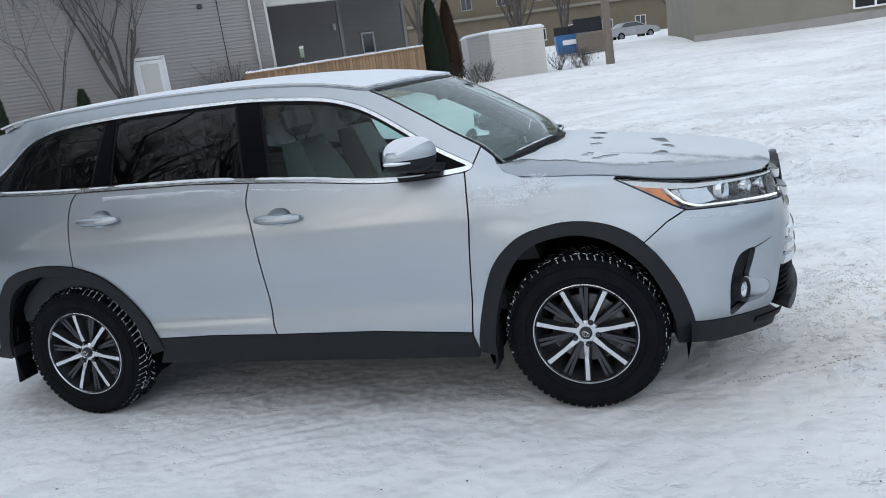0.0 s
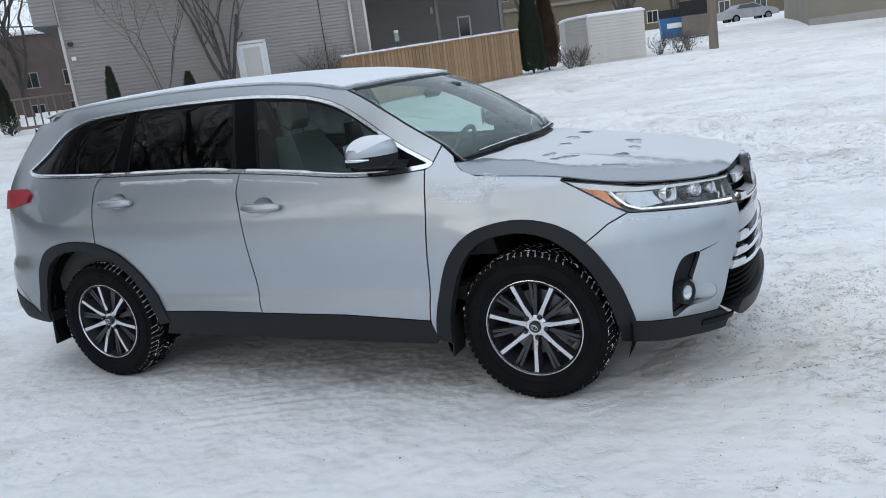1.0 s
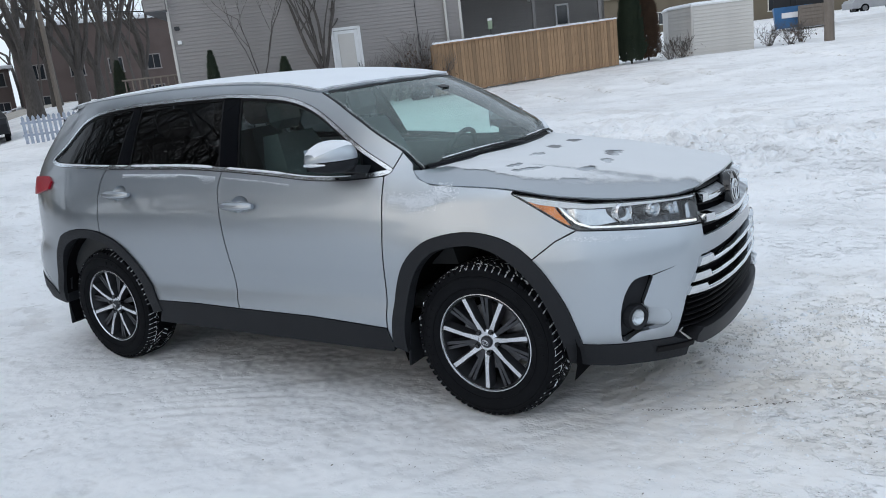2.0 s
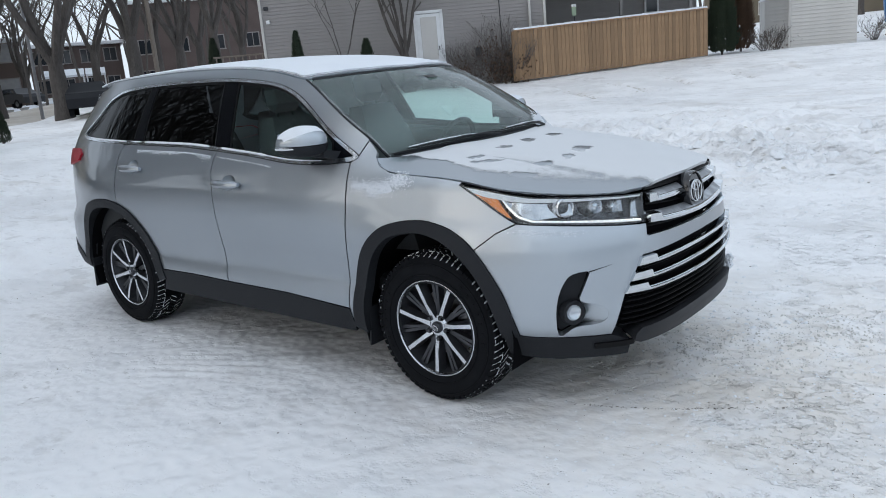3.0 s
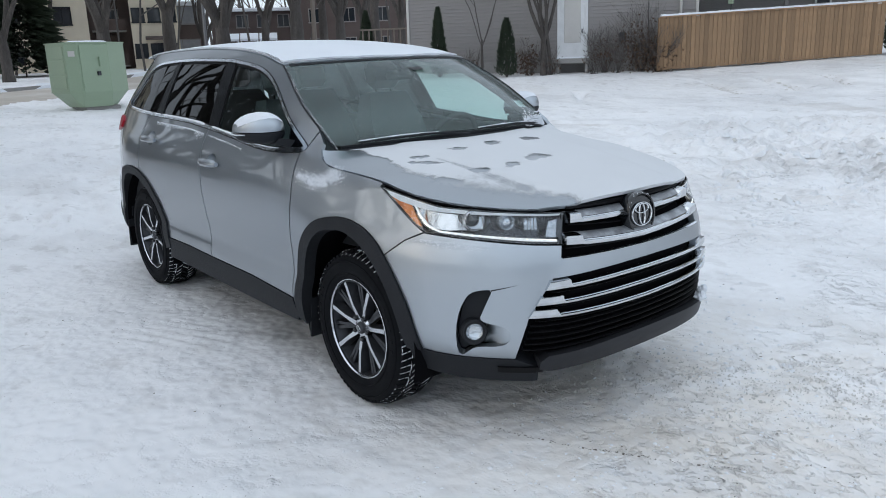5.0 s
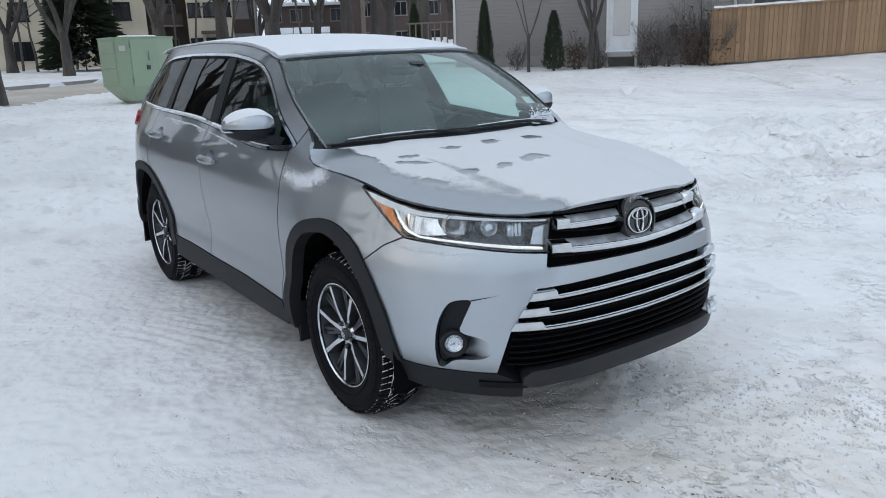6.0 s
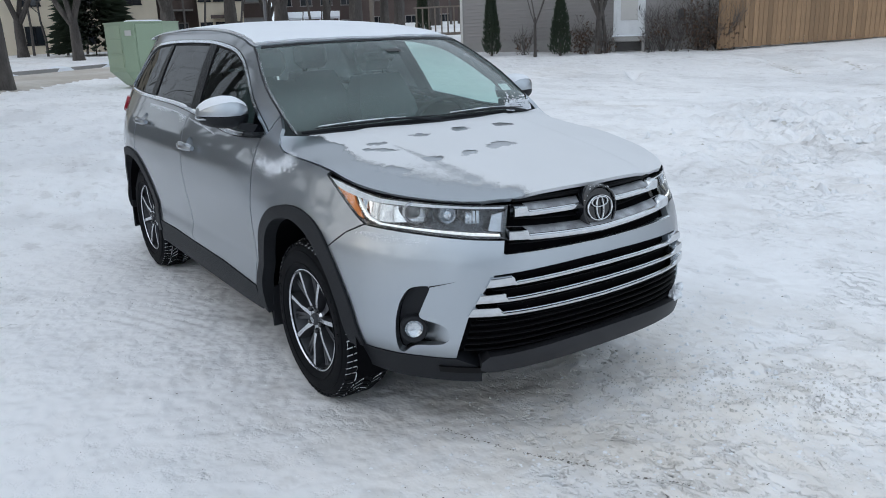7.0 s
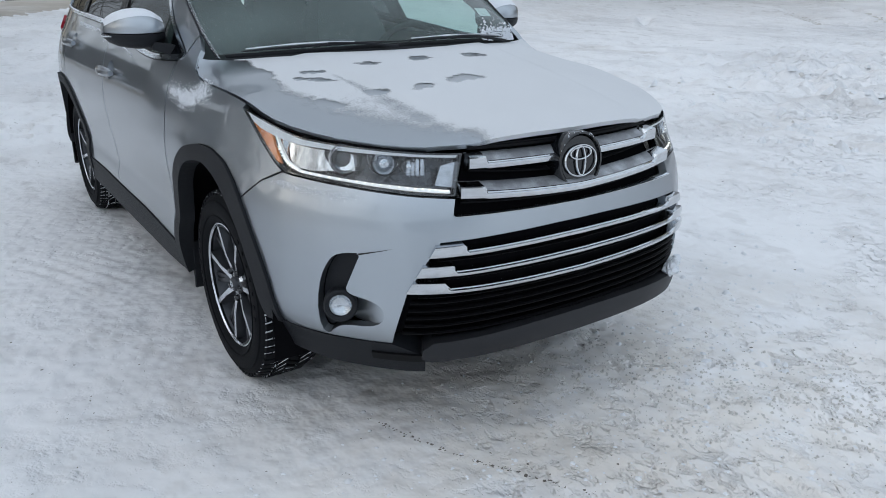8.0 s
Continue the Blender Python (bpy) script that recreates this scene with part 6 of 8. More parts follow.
for side, mir in SIDES:
    kw = dict(gap=0.0036, mirror=mir)
    fender = uz(*SEAM_F) + uz((-0.445, 1.182), (-0.405, 1.268), (-0.345, 1.215)) + uz(*HOOD_EDGE[:-1]) + uz((0.204, 1.066), (0.32, 1.0), (0.44, 0.928), (0.49, 0.903), (0.40, 0.862)) + uz(*ARCH_F_BACK[::-1]) + uz((-0.513, 0.33))
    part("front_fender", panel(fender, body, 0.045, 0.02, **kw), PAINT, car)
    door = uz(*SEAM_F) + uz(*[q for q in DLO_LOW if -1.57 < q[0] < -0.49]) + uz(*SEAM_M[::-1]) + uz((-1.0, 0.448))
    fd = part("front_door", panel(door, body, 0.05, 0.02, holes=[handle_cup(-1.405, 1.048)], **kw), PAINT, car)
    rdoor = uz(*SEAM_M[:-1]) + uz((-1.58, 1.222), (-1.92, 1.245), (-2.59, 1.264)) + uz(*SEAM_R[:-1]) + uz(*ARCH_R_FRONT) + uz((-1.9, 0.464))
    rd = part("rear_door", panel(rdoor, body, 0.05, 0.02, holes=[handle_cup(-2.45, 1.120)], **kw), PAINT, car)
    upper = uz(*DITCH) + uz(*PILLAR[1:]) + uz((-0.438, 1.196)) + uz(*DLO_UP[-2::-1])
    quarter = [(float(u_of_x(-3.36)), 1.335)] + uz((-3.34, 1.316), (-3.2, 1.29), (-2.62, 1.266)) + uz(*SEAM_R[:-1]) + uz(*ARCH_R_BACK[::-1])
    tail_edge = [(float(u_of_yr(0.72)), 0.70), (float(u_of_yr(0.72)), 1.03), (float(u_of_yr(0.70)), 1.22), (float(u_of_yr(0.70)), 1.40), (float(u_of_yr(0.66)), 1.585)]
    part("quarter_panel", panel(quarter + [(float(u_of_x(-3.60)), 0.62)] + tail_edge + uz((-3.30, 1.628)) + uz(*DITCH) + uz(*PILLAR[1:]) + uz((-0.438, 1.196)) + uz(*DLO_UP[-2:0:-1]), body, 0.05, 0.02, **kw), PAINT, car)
    part("pillar_lining", panel(upper, body, 0.06, 0.0, lift=-0.026, mirror=mir), CABIN, car)
    part("frame_lining", panel(shrunk(dense(DLO, 0.04), -0.012), body, 0.06, 0.0, holes=[shrunk(dense(DLO, 0.04), 0.020)], lift=-0.024, mirror=mir), CABIN, car)
    # window line: trim, black pillars and panes
    for nm, seg in (("window_trim", DLO_UP), ("window_trim", DLO_LOW)):
        w = 0.016 if seg is DLO_UP else 0.021
        line = uz(*seg)
        inner = []
        for i, q in enumerate(line):
            a, b = Vector(line[max(i - 1, 0)]), Vector(line[min(i + 1, len(line) - 1)])
            d = (b - a).normalized()
            inner.append((q[0] + d.y * w, q[1] - d.x * w))
        part(nm, panel(line + inner[::-1], body, 0.03, 0.012, lift=0.004, mirror=mir), TRIM, car, "bright metal window trim")
    inner = shrunk(dense(DLO, 0.04), 0.013)
    front = clipped(clipped(inner, (-0.60, 1.2), (-1, -0.30)), (-1.465, 1.2), (1, 0.21))
    sail = clipped(inner, (-0.60, 1.2), (1, 0.30))
    bpost = clipped(clipped(inner, (-1.465, 1.2), (-1, -0.21)), (-1.60, 1.2), (1, 0.19))
    rear = clipped(clipped(inner, (-1.60, 1.2), (-1, -0.19)), (-2.42, 1.2), (1, 0.0))
    cpost = clipped(clipped(inner, (-2.42, 1.2), (-1, 0)), (-2.545, 1.2), (1, -0.16))
    back = clipped(inner, (-2.545, 1.2), (-1, 0.16))
    part("front_window", panel(front, body, 0.07, 0.004, lift=-0.010, mirror=mir), WINDOW, fd, "lightly tinted front door window")
    part("rear_window", panel(rear, body, 0.07, 0.004, lift=-0.010, mirror=mir), PRIVACY, rd, "dark privacy glass")
    part("quarter_window", panel(back, body, 0.07, 0.004, lift=-0.008, mirror=mir), PRIVACY, car, "dark privacy glass")
    for nm, poly, mat in (("mirror_sail", sail, PILLAR_BLACK), ("door_pillar", bpost, PILLAR_BLACK), ("rear_pillar", cpost, PILLAR_BLACK)):
        part(nm, panel(poly, body, 0.06, 0.02, lift=-0.004, mirror=mir), mat, car)
    # dark frame lines round the panes
    for poly in (front, rear, back):
        ring = shrunk(dense(poly, 0.05), 0.014)
        part("window_seal", panel(poly, body, 0.05, 0.01, holes=[ring], lift=-0.007, mirror=mir), BLACK_SLAT, car)
    # lower cladding and arches
    sill = uz(*SILL_TOP) + uz((-0.49, 0.33), (-0.50, 0.295), (-1.2, 0.305), (-2.25, 0.325), (-2.21, 0.40))
    part("sill_cladding", panel(sill, body, 0.05, 0.06, gap=0.001, lift=0.006, mirror=mir), CLADDING, car)
    part("wheel_arch", panel(uz(*ARCH_F) + uz(*ARCH_F_IN[::-1]), body, 0.03, 0.06, lift=0.012, mirror=mir), CLADDING, car)
    part("wheel_arch", panel(uz(*ARCH_R) + uz(*ARCH_R_IN[::-1]), body, 0.03, 0.06, lift=0.012, mirror=mir), CLADDING, car)
    # rear corner
    part("rear_bumper", panel(uz((-3.345, 0.405), (-3.27, 0.38), (-3.30, 0.36)) + [(float(u_of_yr(0.75)), 0.38), (U_REAR + 0.01, 0.36), (U_REAR + 0.01, 0.55), (float(u_of_yr(0.70)), 0.56)] + uz((-3.60, 0.53), (-3.42, 0.47)), body, 0.06, 0.04, mirror=mir, lift=0.006), CLADDING, car)
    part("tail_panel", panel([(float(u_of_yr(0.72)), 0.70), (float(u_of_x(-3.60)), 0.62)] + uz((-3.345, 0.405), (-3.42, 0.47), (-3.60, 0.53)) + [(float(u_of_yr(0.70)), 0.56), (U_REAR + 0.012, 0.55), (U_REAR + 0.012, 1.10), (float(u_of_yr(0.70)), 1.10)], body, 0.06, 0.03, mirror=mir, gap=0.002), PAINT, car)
    part("tailgate_glass", panel([(float(u_of_yr(0.68)), 1.12), (U_REAR + 0.012, 1.12), (U_REAR + 0.012, 1.60), (float(u_of_yr(0.62)), 1.60)], body, 0.08, 0.01, mirror=mir), PRIVACY, car)
    tl = part("tail_light", panel(uz((-3.345, 1.228), (-3.275, 1.195), (-3.30, 1.148), (-3.55, 1.108)) + [(float(u_of_yr(0.73)), 1.095), (float(u_of_yr(0.60)), 1.09), (float(u_of_yr(0.60)), 1.19), (float(u_of_yr(0.72)), 1.215)], body, 0.03, 0.03, lift=0.014, mirror=mir), RED, car, "red tail light")
    # door handles
    for door_ob, x0, x1, zc in ((fd, -1.525, -1.285, 1.048), (rd, -2.575, -2.325, 1.120)):
        ym = -1 if not mir else 1
        h = Geo()
        pts = []
        for k in range(9):
            t = k / 8
            p = body(x0 + (x1 - x0) * t, zc)
            pts.append(Vector((p.x, (-p.y if mir else p.y) + ym * (0.012 + 0.028 * math.sin(math.pi * min(max(t, 0.08), 0.92)) ** 0.6), zc - 0.004 * t)))
        h.tube(pts, [0.014, 0.022, 0.024, 0.024, 0.023, 0.023, 0.024, 0.021, 0.013], 10)
        hd = part("door_handle", h, PAINT, door_ob, "silver door handle")
        part("handle_recess", panel(handle_cup((x0 + x1) / 2, zc), handle_bowl((x0 + x1) / 2, zc), 0.014, 0.0, mirror=mir), PAINT, hd)

# fog lamps
for side, mir in SIDES:
    bez = part("fog_bezel", panel(rounded(FOG_OUT, 1), body, 0.03, 0.02, lift=-0.034, mirror=mir), CLADDING, bumper)
    part("fog_scoop", panel(SCOOP, scoop_surf, 0.012, 0.0, lift=-0.001, mirror=mir), PAINT, bumper)
    c = body(float(u_of_y(-0.753)), 0.508)
    n = Vector((0.86, -0.50, 0.02)).normalized()
    if mir:
        c, n = Vector((c.x, -c.y, c.z)), Vector((n.x, -n.y, n.z))
    m = Matrix.Translation(c - n * 0.012) @ n.to_track_quat("Z", "Y").to_matrix().to_4x4()
    part("fog_lamp_ring", Geo().lathe([(0.030, -0.03), (0.054, -0.03), (0.054, 0.010), (0.048, 0.014), (0.038, 0.010), (0.031, -0.02)], 32, m), CLADDING, bez)
    lens = part("fog_lamp", Geo().lathe([(0.001, -0.012), (0.018, -0.010), (0.030, -0.002), (0.035, 0.004)], 32, m), ALLOY, bez, "round clear fog lamp")
    part("fog_lens", Geo().lathe([(0.001, 0.012), (0.018, 0.010), (0.030, 0.006), (0.037, 0.001)], 32, m), CLEAR, lens)

# headlights
for side, mir in SIDES:
    lamp = part("headlight", panel(LAMP, body, 0.035, 0.07, lift=-0.075, mirror=mir), LAMP_INSIDE, car, "clear headlight with dark inside and amber corner")
    part("headlight_lens", panel(LAMP, body, 0.035, 0.006, lift=0.001, mirror=mir), CLEAR, lamp)
    amber = uz((0.232, 1.052), (0.31, 1.036), (0.385, 1.020), (0.425, 0.970), (0.468, 0.925), (0.445, 0.930), (0.335, 0.998))
    part("side_marker", panel(amber, body, 0.03, 0.01, lift=-0.006, mirror=mir), AMBER, lamp, "amber side marker")
    drl = uz((0.398, 1.020), (0.408, 1.019), (0.450, 0.976), (0.495, 0.938), (0.56, 0.916)) + yz((-0.75, 0.9055), (-0.66, 0.8985), (-0.55, 0.890), (-0.475, 0.881), (-0.475, 0.872), (-0.55, 0.8795), (-0.66, 0.889), (-0.75, 0.8985)) + uz((0.56, 0.908), (0.487, 0.932), (0.443, 0.972))
    part("daytime_lamp", panel(drl, body, 0.03, 0.01, lift=-0.008, mirror=mir), LED, lamp, "lit white daytime running strip")
    top = uz((0.215, 1.062), (0.33, 1.042), (0.45, 1.022), (0.56, 1.006)) + yz((-0.74, 0.995), (-0.63, 0.988), (-0.52, 0.982), (-0.44, 0.976), (-0.445, 0.970), (-0.52, 0.975), (-0.63, 0.980), (-0.74, 0.983)) + uz((0.56, 0.988), (0.45, 0.997), (0.33, 1.016), (0.26, 1.036))
    part("lamp_brow", panel(top, body, 0.03, 0.012, lift=-0.004, mirror=mir), WHITE, lamp, "bright upper trim inside the lamp")
    n = Vector((0.88, -0.47, 0.03)).normalized()
    n = Vector((n.x, -n.y, n.z)) if mir else n
    for (cx, cy, cz), r in (((0.632, -0.680, 0.954), 0.041), ((0.735, -0.598, 0.950), 0.031), ((0.792, -0.545, 0.944), 0.020)):
        c = Vector((cx, -cy if mir else cy, cz))
        m = Matrix.Translation(c - n * 0.004) @ n.to_track_quat("Z", "Y").to_matrix().to_4x4()
        pr = part("projector_ring", Geo().lathe([(r * 0.80, -0.01), (r * 0.86, 0.016), (r * 0.98, 0.022), (r * 1.12, 0.014), (r * 1.18, -0.01)], 32, m), ALLOY, lamp)
        part("projector", Geo().lathe([(0.001, 0.016), (r * 0.45, 0.012), (r * 0.75, 0.0), (r * 0.84, -0.012)], 28, m), PANE if r > 0.035 else TRIM, pr)
        part("lamp_shroud", Geo().lathe([(r * 1.12, -0.012), (r * 1.5, -0.03), (r * 1.62, -0.055)], 28, m), ALLOY_DARK, pr)
    refl = uz((0.43, 1.004), (0.51, 0.990), (0.575, 0.976), (0.60, 0.945), (0.59, 0.915), (0.54, 0.920), (0.475, 0.955))
    n0 = Vector((0.88, -0.47, 0.03))
    part("reflector", panel(rounded(refl, 2), lambda u, z: body(u, z) + n0 * (0.016 * abs((u * 34) % 2 - 1) - 0.052), 0.009, 0.01, mirror=mir), REFLECT, lamp)
    diodes = Geo()
    row = flowing(uz((0.446, 0.974), (0.491, 0.935), (0.56, 0.912)) + yz((-0.75, 0.902), (-0.66, 0.894), (-0.55, 0.885), (-0.48, 0.877)), 5)
    for a, b in zip(row, row[1:]):
        c = body((a[0] + b[0]) / 2, (a[1] + b[1]) / 2)
        c = Vector((c.x, -c.y if mir else c.y, c.z))
        diodes.box((0.0045, 0.0045, 0.004), Matrix.Translation(c - n * 0.006), 0.001)
    part("diode_row", diodes, LED_DOT, lamp, "row of lit diodes")
    wedge = uz((0.50, 0.988), (0.575, 0.980)) + yz((-0.735, 0.968), (-0.728, 0.922)) + uz((0.60, 0.912), (0.545, 0.918), (0.515, 0.945))
    part("lamp_wedge", panel(wedge, lambda u, z: body(u, z) + n0 * (-0.024 - 0.30 * max(0.0, u - float(u_of_x(0.52))) * 0.2), 0.012, 0.02, mirror=mir), CHROME, lamp, "chrome wedge beside the projector")
    for k in range(4):
        y0 = -0.612 + 0.016 * k
        part("lens_rib", panel(yz((y0, 0.972), (y0 + 0.011, 0.971), (y0 + 0.009, 0.925), (y0 - 0.002, 0.926)), body, 0.012, 0.006, lift=-0.020 - 0.004 * (k % 2), mirror=mir), REFLECT, lamp)
    inner_end = yz((-0.495, 0.950), (-0.436, 0.960), (-0.456, 0.890), (-0.520, 0.898))
    part("reflector", panel(inner_end, body, 0.02, 0.01, lift=-0.022, mirror=mir), REFLECT, lamp)
    shelf = yz((-0.70, 0.905), (-0.55, 0.896), (-0.485, 0.890), (-0.485, 0.886), (-0.55, 0.892), (-0.70, 0.901))
    part("lamp_shelf", panel(shelf, body, 0.03, 0.012, lift=-0.004, mirror=mir), ALLOY_DARK, lamp)
    part("lamp_seal", panel(LAMP, body, 0.03, 0.02, holes=[shrunk(dense(LAMP, 0.03), 0.005)], lift=-0.003, mirror=mir), GLOSS_BLACK, lamp)

# grille
grille = part("grille", panel(yz((-0.395, 0.985), (-0.2, 0.99), (-0.05, 0.99)) + mirrored(yz((-0.395, 0.985), (-0.2, 0.99), (-0.05, 0.99)))[::-1] + mirrored(yz((-0.47, 0.808), (-0.3, 0.80), (-0.05, 0.797)))
              + yz((-0.47, 0.808), (-0.3, 0.80), (-0.05, 0.797))[::-1], body, 0.05, 0.02, lift=-0.04), DARK, car, "black grille with chrome bars and a round badge")


def nose(u, z, lift):
    """A place on the nose, pushed outwards by lift."""
    e = body(u + 0.004, z) - body(u - 0.004, z)
    return body(u, z) + Vector((e.y, -e.x, 0)).normalized() * lift


def bar(y_end, z_end, z_mid, h_end, h_mid, y_block, lift, depth, mat, name, parent, label="", bulge=0.006, ledge=0.0, slant=0.0):
    """A rounded bar across the nose, level with the foot of the deeper blocks at its ends; ledge: a grey shelf that runs back above it."""
    g, shelf, rows, n = Geo(), Geo(), 7, 120
    for k in range(n + 1):
        y = -y_end + 2 * y_end * k / n
        s = abs(y) / y_end
        z0, z1 = z_mid - 0.45 * h_mid, z_end - 0.45 * h_end
        low = z0 + (z1 - z0) * s ** 1.5
        wb = float(smoothstep(y_block - 0.012, y_block + 0.004, abs(y)))
        h = h_mid + (h_end - h_mid) * wb
        for j in range(rows + 1):
            t = j / rows
            zz = low + h * (1 - t)
            yy = abs(y) - slant * (zz - low) * smoothstep(y_block, y_end, abs(y))
            u = float(u_of_y(-max(yy, 0.0)))
            u = u if y < 0 else 2 * U_FRONT - u
            o = lift + bulge * (1 - (2 * t - 1) ** 4) + 0.006 * wb - (0.006 * (1 - wb) if t < 0.4 else 0)
            p = nose(u, low + h / 2, o - (depth if j in (0, rows) else 0))
            g.v.append((p.x, p.y, zz))
        u = float(u_of_y(-abs(y)))
        u = u if y < 0 else 2 * U_FRONT - u
        for o, dz in ((lift - 0.004, 0.0), (lift - 0.030, ledge * 0.75), (lift - 0.045, ledge)):
            p = nose(u, low, o)
            shelf.v.append((p.x, p.y, low + h_mid + dz - 0.001))
    w = rows + 1
    g.f = [(k * w + j, k * w + j + 1, (k + 1) * w + j + 1, (k + 1) * w + j) for k in range(n) for j in range(rows)]
    g.f += [tuple(range(rows + 1))[::-1], tuple(n * w + j for j in range(rows + 1))]
    ob = part(name, g, mat, parent, label)
    if ledge:
        shelf.f = [(k * 3 + j, (k + 1) * 3 + j, (k + 1) * 3 + j + 1, k * 3 + j + 1) for k in range(n) for j in range(2)]
        part("bar_ledge", shelf, LEDGE, ob, "grey shelf behind the chrome lip")
    return ob


bar(0.412, 0.953, 0.936, 0.050, 0.028, 0.352, 0.012, 0.035, CHROME, "chrome_bar", grille, "chrome bar", ledge=0.020)
bar(0.452, 0.874, 0.841, 0.050, 0.030, 0.372, 0.016, 0.035, CHROME, "chrome_bar", grille, "chrome bar", ledge=0.021)
bar(0.40, 0.925, 0.895, 0.012, 0.012, 0.5, -0.022, 0.012, BLACK_SLAT, "grille_slat", grille)
bar(0.44, 0.838, 0.818, 0.012, 0.012, 0.5, -0.022, 0.012, BLACK_SLAT, "grille_slat", grille)
bar(0.40, 0.992, 0.985, 0.02, 0.02, 0.5, -0.012, 0.02, BLACK_SLAT, "grille_slat", grille)
bar(0.47, 0.806, 0.797, 0.008, 0.006, 0.6, 0.004, 0.01, TRIM, "grille_edge", grille)
# badge: a plain ring with crossed ovals
mb = Matrix.Translation((0.946, 0, 0.920)) @ pose(0, 0, 0, 0, 84, 0)
badge = part("badge", Geo().lathe([(0.001, 0.004), (0.078, 0.004), (0.086, -0.004), (0.086, -0.05)], 40, mb), GLOSS_BLACK, grille, "round dark badge with silver rings")
hoodie = Geo()
hoodie.lathe([(0.092, -0.05), (0.096, -0.005), (0.092, 0.010), (0.085, 0.011), (0.082, 0.004)], 40, mb)
part("badge_rim", hoodie, GLOSS_BLACK, badge)


def ring(a, b, dx, dy, r, m):
    n = 40
    pts = [m @ Vector((dx + a * math.cos(2 * math.pi * k / n), dy + b * math.sin(2 * math.pi * k / n), 0.010)) for k in range(n + 1)]
    return Geo().tube(pts, r, 6, caps=False)


for a, b, dx in ((0.050, 0.067, 0.0), (0.019, 0.044, -0.024), (0.047, 0.019, 0.0)):
    part("badge_ring", ring(a, b, dx, 0, 0.0031, mb), CHROME, badge)

# lower grille
lowg = part("lower_grille", panel(yz((-0.515, 0.728), (-0.3, 0.733), (-0.05, 0.735)) + mirrored(yz((-0.515, 0.728), (-0.3, 0.733), (-0.05, 0.735)))[::-1] + mirrored(yz((-0.648, 0.40), (-0.605, 0.573)))
                                  + yz((-0.648, 0.40), (-0.605, 0.573)), body, 0.05, 0.03, lift=-0.035), DARK, car, "black lower grille with three chrome bars")
for y_end, z_end, z_mid in ((0.553, 0.703, 0.694), (0.588, 0.643, 0.630), (0.612, 0.592, 0.568)):
    bar(y_end, z_end, z_mid, 0.047, 0.020, y_end - 0.108, 0.006, 0.04, CHROME, "chrome_bar", lowg, "chrome bar with a broad end", slant=0.5)
for k in range(5):
    bar(0.60 + 0.006 * k, 0.535 - 0.026 * k, 0.530 - 0.026 * k, 0.008, 0.008, 0.9, -0.012, 0.03, BLACK_SLAT, "grille_slat", lowg)
for k in range(3):
    bar(0.52 + 0.03 * k, 0.668 - 0.058 * k, 0.662 - 0.06 * k, 0.006, 0.006, 0.9, -0.02, 0.02, BLACK_SLAT, "grille_slat", lowg)

# skid plate and black chin
chin = uz((0.487, 0.404), (0.55, 0.396), (0.64, 0.390)) + yz((-0.70, 0.388), (-0.648, 0.388), (-0.56, 0.34), (-0.56, 0.27)) + uz((0.62, 0.275), (0.42, 0.30), (0.41, 0.395))
for side, mir in SIDES:
    ch = part("chin_spoiler", panel(chin, body, 0.04, 0.08, lift=0.004, mirror=mir), CLADDING, car)
    part("tow_cover", panel(yz((-0.700, 0.352), (-0.545, 0.350), (-0.545, 0.322), (-0.700, 0.325)), body, 0.03, 0.01, lift=0.012, mirror=mir), BLACK_SLAT, ch)
skid_u = yz((-0.575, 0.385), (-0.545, 0.408), (-0.40, 0.412), (-0.2, 0.418), (-0.03, 0.420))
skid_l = yz((-0.575, 0.352), (-0.545, 0.338), (-0.3, 0.338), (-0.03, 0.340))


def skid_surf(u, z):
    p = body(u, z)
    q = body(u, 0.5)
    d = (q - p)
    d.z = 0
    return p + d + Vector((0.014 - 0.3 * max(0, 0.38 - z), 0, 0))


part("skid_plate", panel(skid_u + mirrored(skid_u)[::-1] + mirrored(skid_l) + skid_l[::-1], skid_surf, 0.04, 0.10), SKID, car, "grey skid plate under the nose")

# mirrors: sections across, which shrink towards the outer tip
MIRROR = [(0.838, -0.775, -0.625, 1.222, 1.318), (0.868, -0.792, -0.596, 1.210, 1.338), (0.895, -0.806, -0.578, 1.204, 1.350), (0.935, -0.810, -0.575, 1.202, 1.355), (0.975, -0.808, -0.590, 1.206, 1.350), (1.010, -0.802, -0.620, 1.214, 1.338),
          (1.036, -0.792, -0.660, 1.228, 1.320), (1.052, -0.780, -0.705, 1.245, 1.302), (1.058, -0.765, -0.735, 1.262, 1.288)]


def mirror_half(sy, low):
    g, n = Geo(), 28
    for y, x0, x1, z0, z1 in MIRROR:
        for k in range(n):
            a = 2 * math.pi * k / n
            c, s = math.cos(a), math.sin(a)
            px = (x0 + x1) / 2 + (x1 - x0) / 2 * math.copysign(abs(c) ** 0.7, c)
            pz = (z0 + z1) / 2 + (z1 - z0) / 2 * math.copysign(abs(s) ** 0.75, s)
            g.v.append((px, sy * y, min(pz, 1.264) if low else max(pz, 1.268)))
    r = len(MIRROR)
    g.f = [(i * n + k, i * n + (k + 1) % n, (i + 1) * n + (k + 1) % n, (i + 1) * n + k) for i in range(r - 1) for k in range(n)] + [tuple(range(n)), tuple(range((r - 1) * n, r * n))[::-1]]
    if sy > 0:
        g.f = [q[::-1] for q in g.f]
    return g


